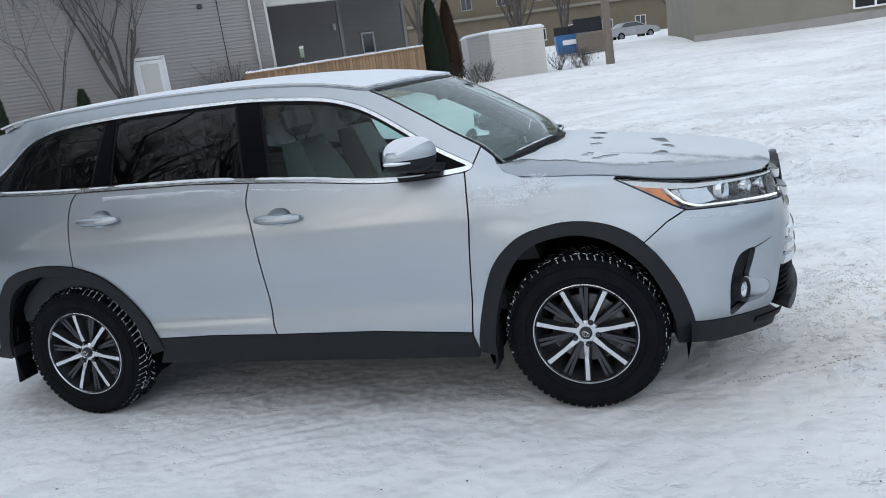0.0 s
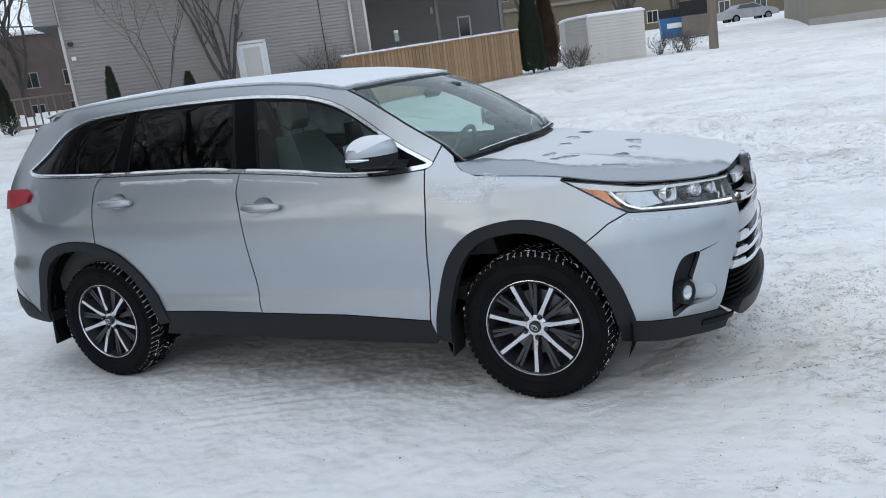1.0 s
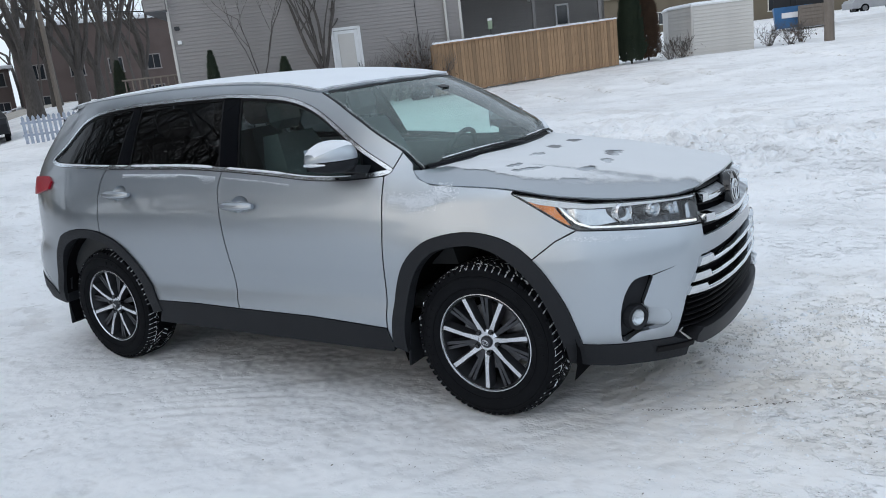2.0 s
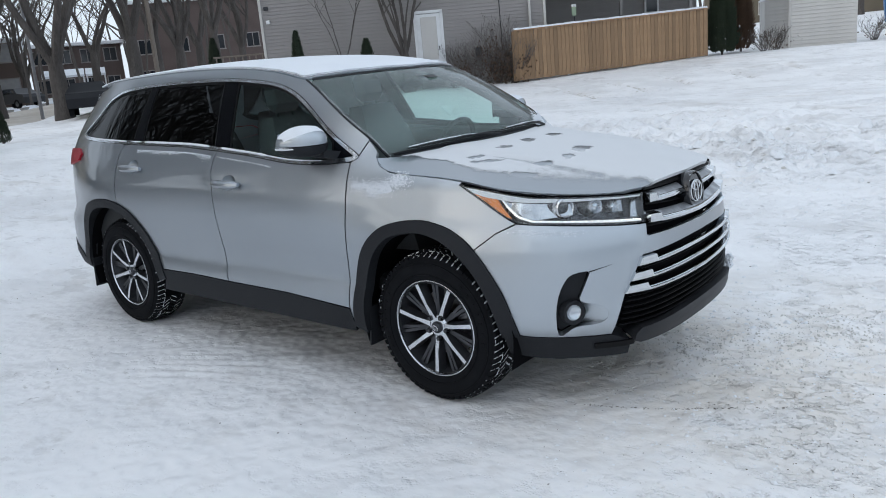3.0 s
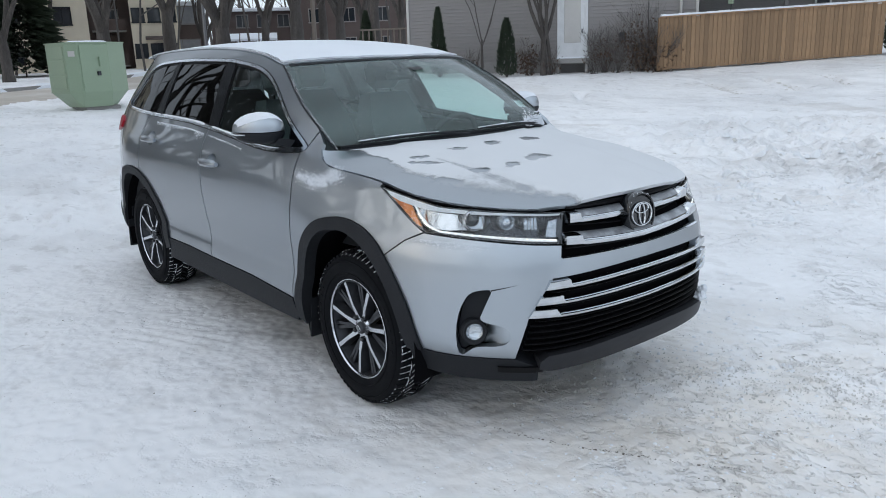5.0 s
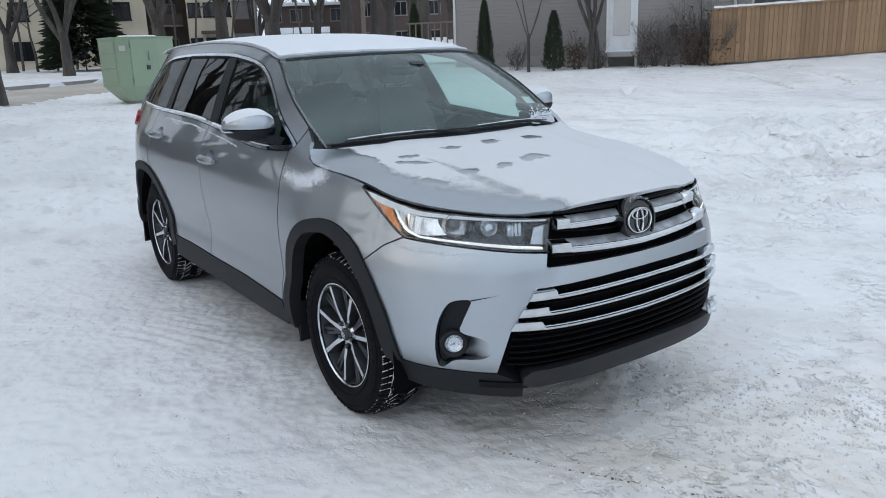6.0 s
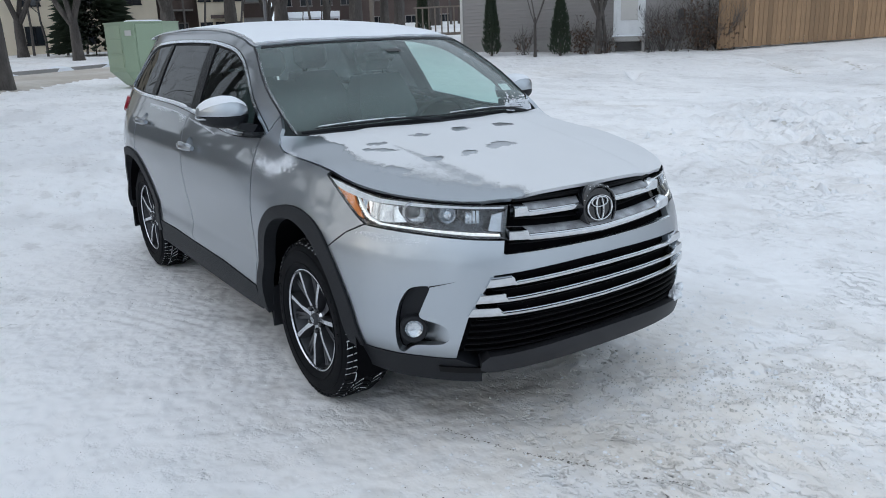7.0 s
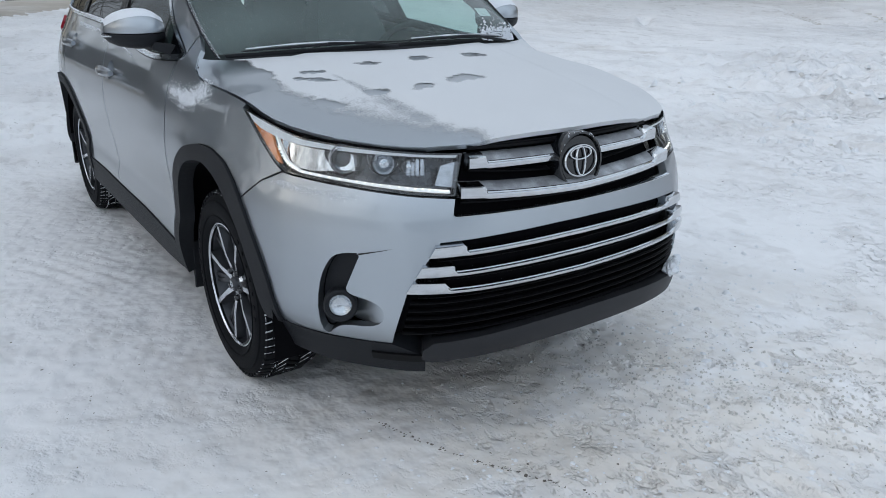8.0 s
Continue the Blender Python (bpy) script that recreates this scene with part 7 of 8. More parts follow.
for side, mir in SIDES:
    sy = 1 if mir else -1
    mo = part("wing_mirror", mirror_half(sy, True), CLADDING, car, "wing mirror with a silver cap and black base")
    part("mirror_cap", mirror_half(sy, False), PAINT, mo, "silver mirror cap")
    part("mirror_arm", Geo().hull([Vector((x, sy * y, z)) for x, y, z in ((-0.70, 0.80, 1.165), (-0.55, 0.80, 1.165), (-0.70, 0.80, 1.215), (-0.55, 0.80, 1.215), (-0.72, 0.90, 1.20), (-0.60, 0.90, 1.20), (-0.72, 0.90, 1.235), (-0.60, 0.90, 1.235))]), CLADDING, mo)
    sig = Geo().tube([Vector((-0.800, sy * 1.004, 1.262)), Vector((-0.775, sy * 1.052, 1.260)), Vector((-0.72, sy * 1.056, 1.258)), Vector((-0.66, sy * 1.040, 1.256))], [0.004, 0.009, 0.009, 0.003], 6)
    part("turn_signal", sig, TRIM, mo, "clear turn signal strip")
    part("mirror_glass", Geo().add([(-0.812, sy * 0.885, 1.212), (-0.812, sy * 1.005, 1.222), (-0.812, sy * 1.005, 1.325), (-0.812, sy * 0.885, 1.335)], [(0, 1, 2, 3)]), CHROME, mo)

# crease running inwards from each fog lamp, its shade laid on in black
for side, mir in SIDES:
    line = flowing(yz((-0.712, 0.690), (-0.690, 0.697), (-0.665, 0.704), (-0.640, 0.712)))
    low = [(u, z - 0.006 * (1 - i / (len(line) - 1))) for i, (u, z) in enumerate(line)]
    part("bumper_crease", panel(line + low[::-1], body, 0.02, 0.004, lift=0.0012, mirror=mir), GLOSS_BLACK, bumper)

# underbody, wheel housings and bulkheads
g = Geo()
g.box((4.4, 1.30, 0.30), pose(-1.45, 0, 0.42), 0.03)
g.box((1.5, 1.74, 0.22), pose(-1.36, 0, 0.40), 0.03)
g.box((0.9, 1.1, 0.5), pose(0.28, 0, 0.55), 0.03)
part("underbody", g, DARK, car)
for x0 in (0.0, -2.79):
    for sy in (-1, 1):
        g = Geo()
        n = 24
        v, f = [], []
        for k in range(n + 1):
            a = math.pi * (k / n) * 1.2 - 0.1 * math.pi
            for yy in (0.885, 0.50):
                v.append((x0 + 0.465 * math.cos(a), sy * yy, 0.385 + 0.475 * math.sin(a)))
        f = [(2 * k, 2 * k + 1, 2 * k + 3, 2 * k + 2) for k in range(n)]
        g.add(v, f)
        g.add([(x0, sy * 0.5, 0.385)] + [v[2 * k + 1] for k in range(n + 1)], [(0, k + 1, k + 2) for k in range(n)])
        part("wheel_housing", g, DARK, car)
        g = Geo()
        xb = x0 - 0.420 if x0 == 0 else x0 - 0.475
        g.box((0.012, 0.15, 0.22), pose(xb, sy * 0.815, 0.325, 0, 6, 0), 0.004)
        part("mud_flap", g, CLADDING, car)


# wheels
def make_wheel(m, mir):
    """A seven-spoke wheel; its axle is the local z axis, which points outwards."""
    w = part("wheel", Geo().lathe([(0.226, 0.0), (0.232, -0.012), (0.226, -0.03), (0.215, -0.06), (0.20, -0.10), (0.20, -0.19), (0.232, -0.20)], 64), ALLOY_DARK, car, "alloy wheel with seven bright spokes and a winter tyre", m=m)
    part("rim_lip", Geo().lathe([(0.232, -0.004), (0.2365, 0.004), (0.241, 0.003), (0.244, -0.008), (0.236, -0.014)], 72), ALLOY, w, "bright machined rim edge")
    tyre = Geo()
    prof = [(0.236, -0.012), (0.246, 0.004), (0.262, 0.014), (0.290, 0.020), (0.318, 0.017), (0.340, 0.006), (0.356, -0.010), (0.364, -0.022)]
    half = prof + [(0.366, -0.05), (0.367, -0.11)]
    full = half + [(r, -0.22 - a) for r, a in half[-2::-1]]
    tyre.lathe(full, 72)
    ty = part("tyre", tyre, RUBBER, w, "worn-in black winter tyre with snow in its tread")
    for r in (0.272, 0.328):
        part("sidewall_rib", Geo().lathe([(r - 0.003, 0.014), (r, 0.0205 if r < 0.3 else 0.0165), (r + 0.003, 0.014 if r < 0.3 else 0.010)], 72), RUBBER, ty)
    for k in range(14):
        a = 0.4 + 0.16 * k + (1.6 if k > 6 else 0)
        part("sidewall_mark", Geo().box((0.020, 0.014, 0.004), Matrix.Rotation(a, 4, "Z") @ Matrix.Translation((0.300, 0, 0.0195)), 0.001), RUBBER, ty)
    tread = Geo()
    for k in range(66):
        a = 2 * math.pi * k / 66
        ca, sa = math.cos(a), math.sin(a)
        for lane, (z0, z1, sk, r0) in enumerate(((0.000, -0.040, 0.03, 0.362), (-0.048, -0.082, 0.07, 0.369), (-0.090, -0.130, -0.07, 0.369), (-0.138, -0.172, 0.07, 0.369), (-0.180, -0.216, -0.03, 0.362))):
            aa = a + (0.04 if lane % 2 else 0)
            w0 = 0.0325
            pts = []
            for rr, ww in ((r0 - 0.012, w0), (r0 + 0.010, w0 * 0.92)):
                for zz, dz in ((z0, -sk / 2), (z1, sk / 2)):
                    drop = 0.010 if zz in (0.0, -0.216) else 0.0
                    for s in (-1, 1):
                        b = aa + dz + s * ww
                        pts.append(((rr - drop) * math.cos(b), (rr - drop) * math.sin(b), zz))
            tread.add(pts, [(4, 5, 7, 6), (0, 1, 5, 4), (2, 6, 7, 3), (0, 4, 6, 2), (1, 3, 7, 5)])
    part("tread", tread, RUBBER, ty, smooth=False)
    snow = Geo()
    rnd = random.Random(5)
    for k in range(650):
        a = rnd.uniform(0, 2 * math.pi)
        zz = rnd.choice((-0.044, -0.086, -0.134, -0.176, rnd.uniform(-0.2, 0.0)))
        L, r0 = rnd.uniform(0.008, 0.03), 0.367 + rnd.uniform(-0.004, 0.004) - (0.008 if zz > -0.035 else 0)
        b = L / 0.37
        wz = rnd.uniform(0.0015, 0.0035)
        snow.add([(r0 * math.cos(a), r0 * math.sin(a), zz - wz), (r0 * math.cos(a + b), r0 * math.sin(a + b), zz - wz * 0.6), (r0 * math.cos(a + b), r0 * math.sin(a + b), zz + wz), (r0 * math.cos(a), r0 * math.sin(a), zz + wz * 0.7),
                  ((r0 + 0.006) * math.cos(a + b / 2), (r0 + 0.006) * math.sin(a + b / 2), zz)], [(0, 1, 4), (1, 2, 4), (2, 3, 4), (3, 0, 4)])
    for k in range(66):
        a = 2 * math.pi * (k + 0.5) / 66
        for lane, (z0, z1, sk, r0) in enumerate(((0.004, -0.040, 0.03, 0.368), (-0.048, -0.082, 0.07, 0.3775), (-0.090, -0.130, -0.07, 0.3775), (-0.138, -0.172, 0.07, 0.3775), (-0.180, -0.220, -0.03, 0.368))):
            if rnd.random() < 0.28:
                continue
            aa = a + (0.04 if lane % 2 else 0)
            pts = []
            for zz, dz in ((z0, -sk / 2), (z1, sk / 2)):
                rr = r0 - (0.012 if zz in (0.004, -0.220) else 0.0)
                for sgn in (-1, 1):
                    b = aa + dz + sgn * rnd.uniform(0.006, 0.012)
                    pts.append((rr * math.cos(b), rr * math.sin(b), zz))
            snow.add(pts, [(0, 1, 3, 2)])
    part("tread_snow", snow, FROST, ty, "snow packed in the tread", smooth=False)
    for k in range(7):
        a = 2 * math.pi * k / 7 + math.pi / 2
        rot = Matrix.Rotation(a, 4, "Z")
        sp = Geo()
        pts = []
        for r, hw, zt in ((0.045, 0.013, -0.022), (0.12, 0.0088, -0.008), (0.228, 0.0105, -0.002)):
            for s in (-1, 1):
                pts.append((r, s * hw, zt))
        back = []
        for r, hw, zt in ((0.045, 0.018, -0.06), (0.12, 0.016, -0.055), (0.228, 0.022, -0.05)):
            for s in (-1, 1):
                back.append((r, s * hw, zt))
        spoke = part("spoke", Geo().add([rot @ Vector(p) for p in pts], [(0, 2, 3, 1), (2, 4, 5, 3)]), ALLOY, w, smooth=False)
        sides = Geo().add([rot @ Vector(p) for p in pts + back], [(0, 6, 8, 2), (2, 8, 10, 4), (1, 3, 9, 7), (3, 5, 11, 9), (6, 7, 9, 8), (8, 9, 11, 10)])
        part("spoke_side", sides, ALLOY_DARK, spoke, smooth=False)
        rot2 = Matrix.Rotation(a + math.pi / 7, 4, "Z")
        for d in (-0.055, 0.055):
            rr = rot2 @ Matrix.Rotation(d, 4, "Z")
            q = [(0.055, -0.006, -0.04), (0.055, 0.006, -0.04), (0.226, 0.008, -0.02), (0.226, -0.008, -0.02), (0.055, -0.009, -0.07), (0.055, 0.009, -0.07), (0.226, 0.011, -0.06), (0.226, -0.011, -0.06)]
            part("dark_spoke", Geo().add([rr @ Vector(p) for p in q], [(0, 3, 2, 1), (0, 4, 7, 3), (1, 2, 6, 5), (4, 5, 6, 7)]), ALLOY_DARK, w, smooth=False)
    part("hub", Geo().lathe([(0.001, -0.022), (0.046, -0.024), (0.056, -0.034), (0.060, -0.06)], 40), ALLOY, w)
    cap = part("centre_cap", Geo().lathe([(0.001, -0.006), (0.024, -0.008), (0.029, -0.014), (0.030, -0.024)], 32), ALLOY_DARK, w)
    for aa, bb, dy in ((0.017, 0.012, 0), (0.007, 0.011, 0.0), (0.016, 0.005, 0.004)):
        n = 24
        part("cap_ring", Geo().tube([Vector((aa * math.cos(2 * math.pi * k / n), dy + bb * math.sin(2 * math.pi * k / n), -0.005)) for k in range(n + 1)], 0.0014, 5, caps=False), CHROME, cap)
    for k in range(5):
        a = 2 * math.pi * k / 5 + 0.3
        part("wheel_nut", Geo().lathe([(0.001, 0.004), (0.009, 0.003), (0.013, -0.004), (0.014, -0.03)], 12, Matrix.Translation((0.056 * math.cos(a), 0.056 * math.sin(a), -0.012))), GLOSS_BLACK, w)
    part("brake_disc", Geo().lathe([(0.07, -0.105), (0.165, -0.105), (0.166, -0.125), (0.07, -0.125)], 40), STEEL, w)
    cal = Geo()
    for k in range(6):
        a = 0.5 + k * 0.12
        cal.box((0.07, 0.03, 0.06), Matrix.Rotation(a, 4, "Z") @ Matrix.Translation((0.150, 0, -0.105)), 0.004)
    part("brake_caliper", cal, STEEL, w)
    return w


for x0, steer in ((0.0, 0.0), (-2.79, 0.0)):
    for sy in (-1, 1):
        m = Matrix.Translation((x0, sy * 0.872, 0.370)) @ Matrix.Rotation(math.pi / 2 if sy < 0 else -math.pi / 2, 4, "X") @ Matrix.Rotation(-0.489 if x0 == 0 else 0.05, 4, "Z")
        make_wheel(m, sy > 0)
    part("axle", Geo().tube([(x0, -0.72, 0.37), (x0, 0.72, 0.37)], 0.04, 10), DARK, car)

# cabin
g = Geo()
g.box((3.1, 1.52, 0.10), pose(-1.9, 0, 0.52), 0.02)
part("cabin_floor", g, CABIN, car)
for sy in (-1, 1):
    part("door_lining", Geo().box((2.7, 0.04, 0.62), pose(-1.85, sy * 0.80, 0.86), 0.015), CABIN, car)
part("roof_liner", Geo().box((1.95, 1.00, 0.02), pose(-2.1, 0, 1.612), 0.008), LINER, car)
dash = Geo()
dash.hull([(-0.30, -0.72, 1.12), (-0.30, 0.72, 1.12), (-0.08, 0.0, 1.13), (-0.62, -0.74, 1.10), (-0.62, 0.74, 1.10), (-0.70, -0.74, 1.02), (-0.70, 0.74, 1.02), (-0.62, -0.74, 0.70), (-0.62, 0.74, 0.70), (-0.2, -0.7, 0.7), (-0.2, 0.7, 0.7)])
part("dashboard", dash, CABIN, car)
wm = Matrix.Translation((-0.80, 0.41, 1.085)) @ pose(0, 0, 0, 0, -64, 0)
st = part("steering_wheel", Geo().lathe([(0.185 + 0.016 * math.cos(a), 0.016 * math.sin(a)) for a in (2 * math.pi * k / 10 for k in range(10))], 40, wm, closed=True), CABIN, car)
part("steering_hub", Geo().box((0.14, 0.36, 0.03), wm, 0.012), CABIN, st)
part("mirror_inside", Geo().box((0.04, 0.20, 0.055), pose(-0.76, 0.0, 1.505, 0, 10, 0), 0.02), CABIN, car)
part("sensor_housing", Geo().hull([(-0.70, -0.05, 1.575), (-0.70, 0.05, 1.575), (-0.58, -0.04, 1.535), (-0.58, 0.04, 1.535), (-0.67, -0.04, 1.53), (-0.67, 0.04, 1.53)]), CABIN, car)


def make_seat(x, y, w):
    s = part("seat", Geo().box((0.52, w, 0.16), pose(x + 0.10, y, 0.78, 0, -6, 0), 0.05), SEAT, car, "black leather seat")
    part("backrest", Geo().hull([Vector((x + dx, y + sy * ww, z)) for dx, ww, z in ((-0.14, w * 0.5, 0.84), (0.0, w * 0.48, 0.84), (-0.30, w * 0.46, 1.22), (-0.15, w * 0.42, 1.20), (-0.34, w * 0.33, 1.37), (-0.24, w * 0.30, 1.38)) for sy in (-1, 1)]), SEAT, s)
    part("headrest", Geo().box((0.10, w * 0.52, 0.18), pose(x - 0.31, y, 1.49, 0, -10, 0), 0.045), SEAT, s)
    for d in (-0.06, 0.06):
        part("headrest_post", Geo().tube([(x - 0.29, y + d, 1.34), (x - 0.31, y + d, 1.44)], 0.006, 6), CABIN, s)


for sx, w in ((-1.18, 0.50), (-2.15, 0.52)):
    for y in (-0.38, 0.38):
        make_seat(sx, y, w)
make_seat(-2.95, 0.0, 1.0)


# ---- snow and frost that lie on the car ----
def ragged(line, amount, seed, step=0.02):
    rnd = random.Random(seed)
    out = []
    for a, b in zip(line, line[1:]):
        n = max(1, int(math.dist(a, b) / step))
        for k in range(n):
            out.append((a[0] + (b[0] - a[0]) * k / n + rnd.uniform(-amount, amount), a[1] + (b[1] - a[1]) * k / n + rnd.uniform(-amount, amount)))
    return out + [line[-1]]


def snow_thing(name, geo, label, kind="stuff", mat=None):
    return tagged(part(name, geo, mat or FROST), label, "snow", kind=kind)


SPOTS_HOOD = [(0.055, -0.505, 0.050, 0.020, 1.1), (0.150, -0.525, 0.055, 0.022, 0.6), (0.080, -0.281, 0.050, 0.026, 1.3), (0.063, -0.048, 0.040, 0.055, 0.1), (0.066, 0.209, 0.035, 0.060, 0.0),
              (0.391, -0.420, 0.050, 0.030, 0.9), (0.424, -0.255, 0.028, 0.055, 0.1), (0.396, -0.606, 0.055, 0.032, 0.5), (0.385, -0.060, 0.038, 0.085, 0.1), (0.10, -0.575, 0.03, 0.022, 0.2)]
film_edge = curve([(-0.32, -0.70), (-0.24, -0.655), (-0.135, -0.672), (-0.02, -0.655), (0.06, -0.665), (0.17, -0.695), (0.27, -0.715), (0.42, -0.705), (0.60, -0.63), (0.73, -0.55), (0.84, -0.44), (0.92, -0.40)])


def film_cover(x, y):
    """How thick the frozen film lies on the hood: whole on the far side, worn at the near edge, the crease and the melted spots."""
    wob = 0.030 * noise.noise(Vector((x * 9, y * 9, 1))) + 0.016 * noise.noise(Vector((x * 27, y * 27, 5)))
    wide = 0.03 + 0.16 * step_up(0.0, 0.55, x)
    c = step_up(0.0, wide, y - float(film_edge(x)) + wob)
    t = max(0.0, min(1.0, (x - 0.13) / 0.70))
    crease = -0.462 + 0.065 * t
    c *= 1 - 0.34 * step_up(0.03, -0.03, y - crease) * step_up(0.15, 0.6, x)
    c *= 1 - 0.45 * math.exp(-((y - crease - 0.006) / (0.012 + 0.030 * t)) ** 2) * step_up(0.06, 0.18, x)
    for x0, y0, rx, ry, t0 in SPOTS_HOOD:
        dx, dy = x - x0, y - y0
        if abs(dx) < 0.15 and abs(dy) < 0.15:
            ax, ay = dx * math.cos(t0) + dy * math.sin(t0), dy * math.cos(t0) - dx * math.sin(t0)
            bend = 0.35 * (ax / rx) ** 2 if rx > ry else 0.35 * (ay / ry) ** 2
            r = math.hypot(ax / rx - (bend if ry >= rx else 0), ay / ry - (bend if rx > ry else 0)) + 0.45 * noise.noise(Vector((x * 38, y * 38, x0)))
            c *= 1 - 0.85 * step_up(1.25, 0.70, r)
    return c


film = snow_thing("hood_snow", panel(shrunk(HOOD, 0.0045), hood_top, 0.015, 0.016, lift=0.0022), "thin frozen snow on the hood with melted spots", mat=HOOD_ICE)
cover = film.data.attributes.new("cover", "FLOAT", "POINT")
cover.data.foreach_set("value", [film_cover(v.co.x, v.co.y) for v in film.data.vertices])

roof_snow = ragged([(x, -float(roof_yh(x)) + 0.025) for x in (-3.26, -3.1, -2.8, -2.4, -2.0, -1.6, -1.3, -1.1, -0.98)] + [(-0.875, -0.50), (-0.785, -0.30), (-0.745, 0.0), (-0.785, 0.30), (-0.875, 0.50)]
                   + [(x, float(roof_yh(x)) - 0.025) for x in (-0.98, -1.1, -1.3, -1.6, -2.0, -2.4, -2.8, -3.1, -3.26)] + [(-3.38, 0.3), (-3.38, -0.3)], 0.004, 7, 0.03)
snow_thing("roof_snow", panel(roof_snow, roof_top, 0.03, 0.010, lift=0.009, rough=0.0012), "even layer of snow on the roof")

# rims of snow on the window ledges
for side, mir in SIDES:
    sy = -1 if mir else 1
    for x0, x1, r in ((-3.18, -2.60, 0.008), (-2.54, -2.42, 0.006), (-2.38, -1.66, 0.011), (-1.54, -1.10, 0.010), (-1.10, -0.66, 0.005)):
        g, rnd = Geo(), random.Random(int(-x0 * 100))
        n = max(4, int((x1 - x0) / 0.03))
        pts, rad = [], []
        for k in range(n + 1):
            x = x0 + (x1 - x0) * k / n
            z = float(curve(sorted(DLO_LOW))(x)) + 0.019
            p = body(float(u_of_x(x)), z)
            pts.append(Vector((p.x, sy * (p.y - 0.004), z)))
            rad.append(r * (0.55 + 0.25 * rnd.random()) * (0.4 if k in (0, n) else 1))
        snow_thing("ledge_snow", g.tube(pts, rad, 6), "rim of snow on the window ledge")


def frost_patch(points, spread, count, seed, size=(0.003, 0.009), mir=False):
    g, rnd = Geo(), random.Random(seed)
    for k in range(count):
        x, z = rnd.choice(points)
        x, z = x + rnd.gauss(0, spread[0]), z + rnd.gauss(0, spread[1])
        p = body(float(u_of_x(x)), z)
        p2 = body(float(u_of_x(x + 0.01)), z)
        t = (p2 - p).normalized()
        up = (body(float(u_of_x(x)), z + 0.01) - p).normalized()
        n = up.cross(t).normalized()
        n = n if n.y < 0 else -n
        s, w = rnd.uniform(*size), rnd.uniform(0.4, 0.9)
        q = p + n * 0.001
        a = rnd.uniform(-0.5, 0.9)
        d, e = t * math.cos(a) + up * math.sin(a), up * math.cos(a) - t * math.sin(a)
        g.add([q - d * s, q - e * s * w, q + d * s, q + e * s * w, q + n * s * 0.35], [(0, 1, 4), (1, 2, 4), (2, 3, 4), (3, 0, 4)])
    return g


snow_thing("fender_frost", frost_patch([(-0.40, 1.06), (-0.33, 1.055), (-0.26, 1.06), (-0.19, 1.07), (-0.13, 1.075), (-0.22, 1.04), (-0.30, 1.03), (-0.16, 1.095)], (0.030, 0.014), 2600, 3, (0.0012, 0.0042)), "scattered frost crystals on the fender")
belt = curve(sorted(DLO_LOW))


def shoulder_frost(x0, x1, drop, count, seed):
    """A thin strip of snow just under the window ledge, which thins out downwards."""
    g, rnd = Geo(), random.Random(seed)
    for k in range(count):
        x = rnd.uniform(x0, x1)
        thin = 0.15 + 0.85 * max(0.0, min(1.0, 0.4 + 2.2 * noise.noise(Vector((x * 4, seed, 0)))))
        z = float(belt(x)) - 0.030 - abs(rnd.gauss(0, drop * thin))
        p = body(float(u_of_x(x)), z)
        up = (body(float(u_of_x(x)), z + 0.01) - p).normalized()
        n = Vector((0, -up.z, up.y))
        s, q = rnd.uniform(0.002, 0.005), p + n * 0.0008
        w = rnd.uniform(0.15, 0.35)
        g.add([q - Vector((s, 0, 0)), q - up * s * w, q + Vector((s, 0, 0)), q + up * s * w, q + n * 0.0012], [(0, 1, 4), (1, 2, 4), (2, 3, 4), (3, 0, 4)])
    return g


snow_thing("door_frost", shoulder_frost(-2.45, -1.62, 0.018, 2600, 4), "thin strip of snow along the shoulder of the rear door")
snow_thing("door_frost", shoulder_frost(-1.56, -1.05, 0.006, 500, 5), "thin strip of snow along the shoulder of the front door")
snow_thing("lamp_frost", frost_patch([(0.60, 0.985), (0.66, 0.976), (0.72, 0.972), (0.77, 0.966), (0.82, 0.962), (0.74, 0.955), (0.80, 0.948)], (0.028, 0.010), 600, 16, (0.0004, 0.0011)), "fine frost grains on the headlight lens")
snow_thing("bumper_frost", frost_patch([(0.50, 0.868), (0.56, 0.865), (0.62, 0.86), (0.70, 0.855)], (0.03, 0.006), 260, 6, (0.0012, 0.003)), "faint frost under the headlight")
pil = Geo()
rnd = random.Random(12)
for k in range(420):
    v = rnd.random() ** 0.6
    p = windscreen(-0.988 + rnd.uniform(-0.008, 0.008), v) + Vector((0.002, -0.001, 0.003))
    s = rnd.uniform(0.0008, 0.0022)
    pil.add([p + Vector((-s, 0, 0)), p + Vector((0, -s, 0)), p + Vector((s, 0, 0)), p + Vector((0, s, 0)), p + Vector((0, 0, s))], [(0, 1, 4), (1, 2, 4), (2, 3, 4), (3, 0, 4)])
for k in range(500):
    s0 = rnd.uniform(0.62, 0.98)
    p = windscreen(s0, 1.0 - abs(rnd.gauss(0, 0.05))) + Vector((0.010, 0, 0.006))
    s = rnd.uniform(0.003, 0.010)
    pil.add([p + Vector((-s, 0, 0)), p + Vector((0, -s, 0)), p + Vector((s, 0, 0)), p + Vector((0, s, 0)), p + Vector((0, 0, s))], [(0, 1, 4), (1, 2, 4), (2, 3, 4), (3, 0, 4)])
drops = Geo()
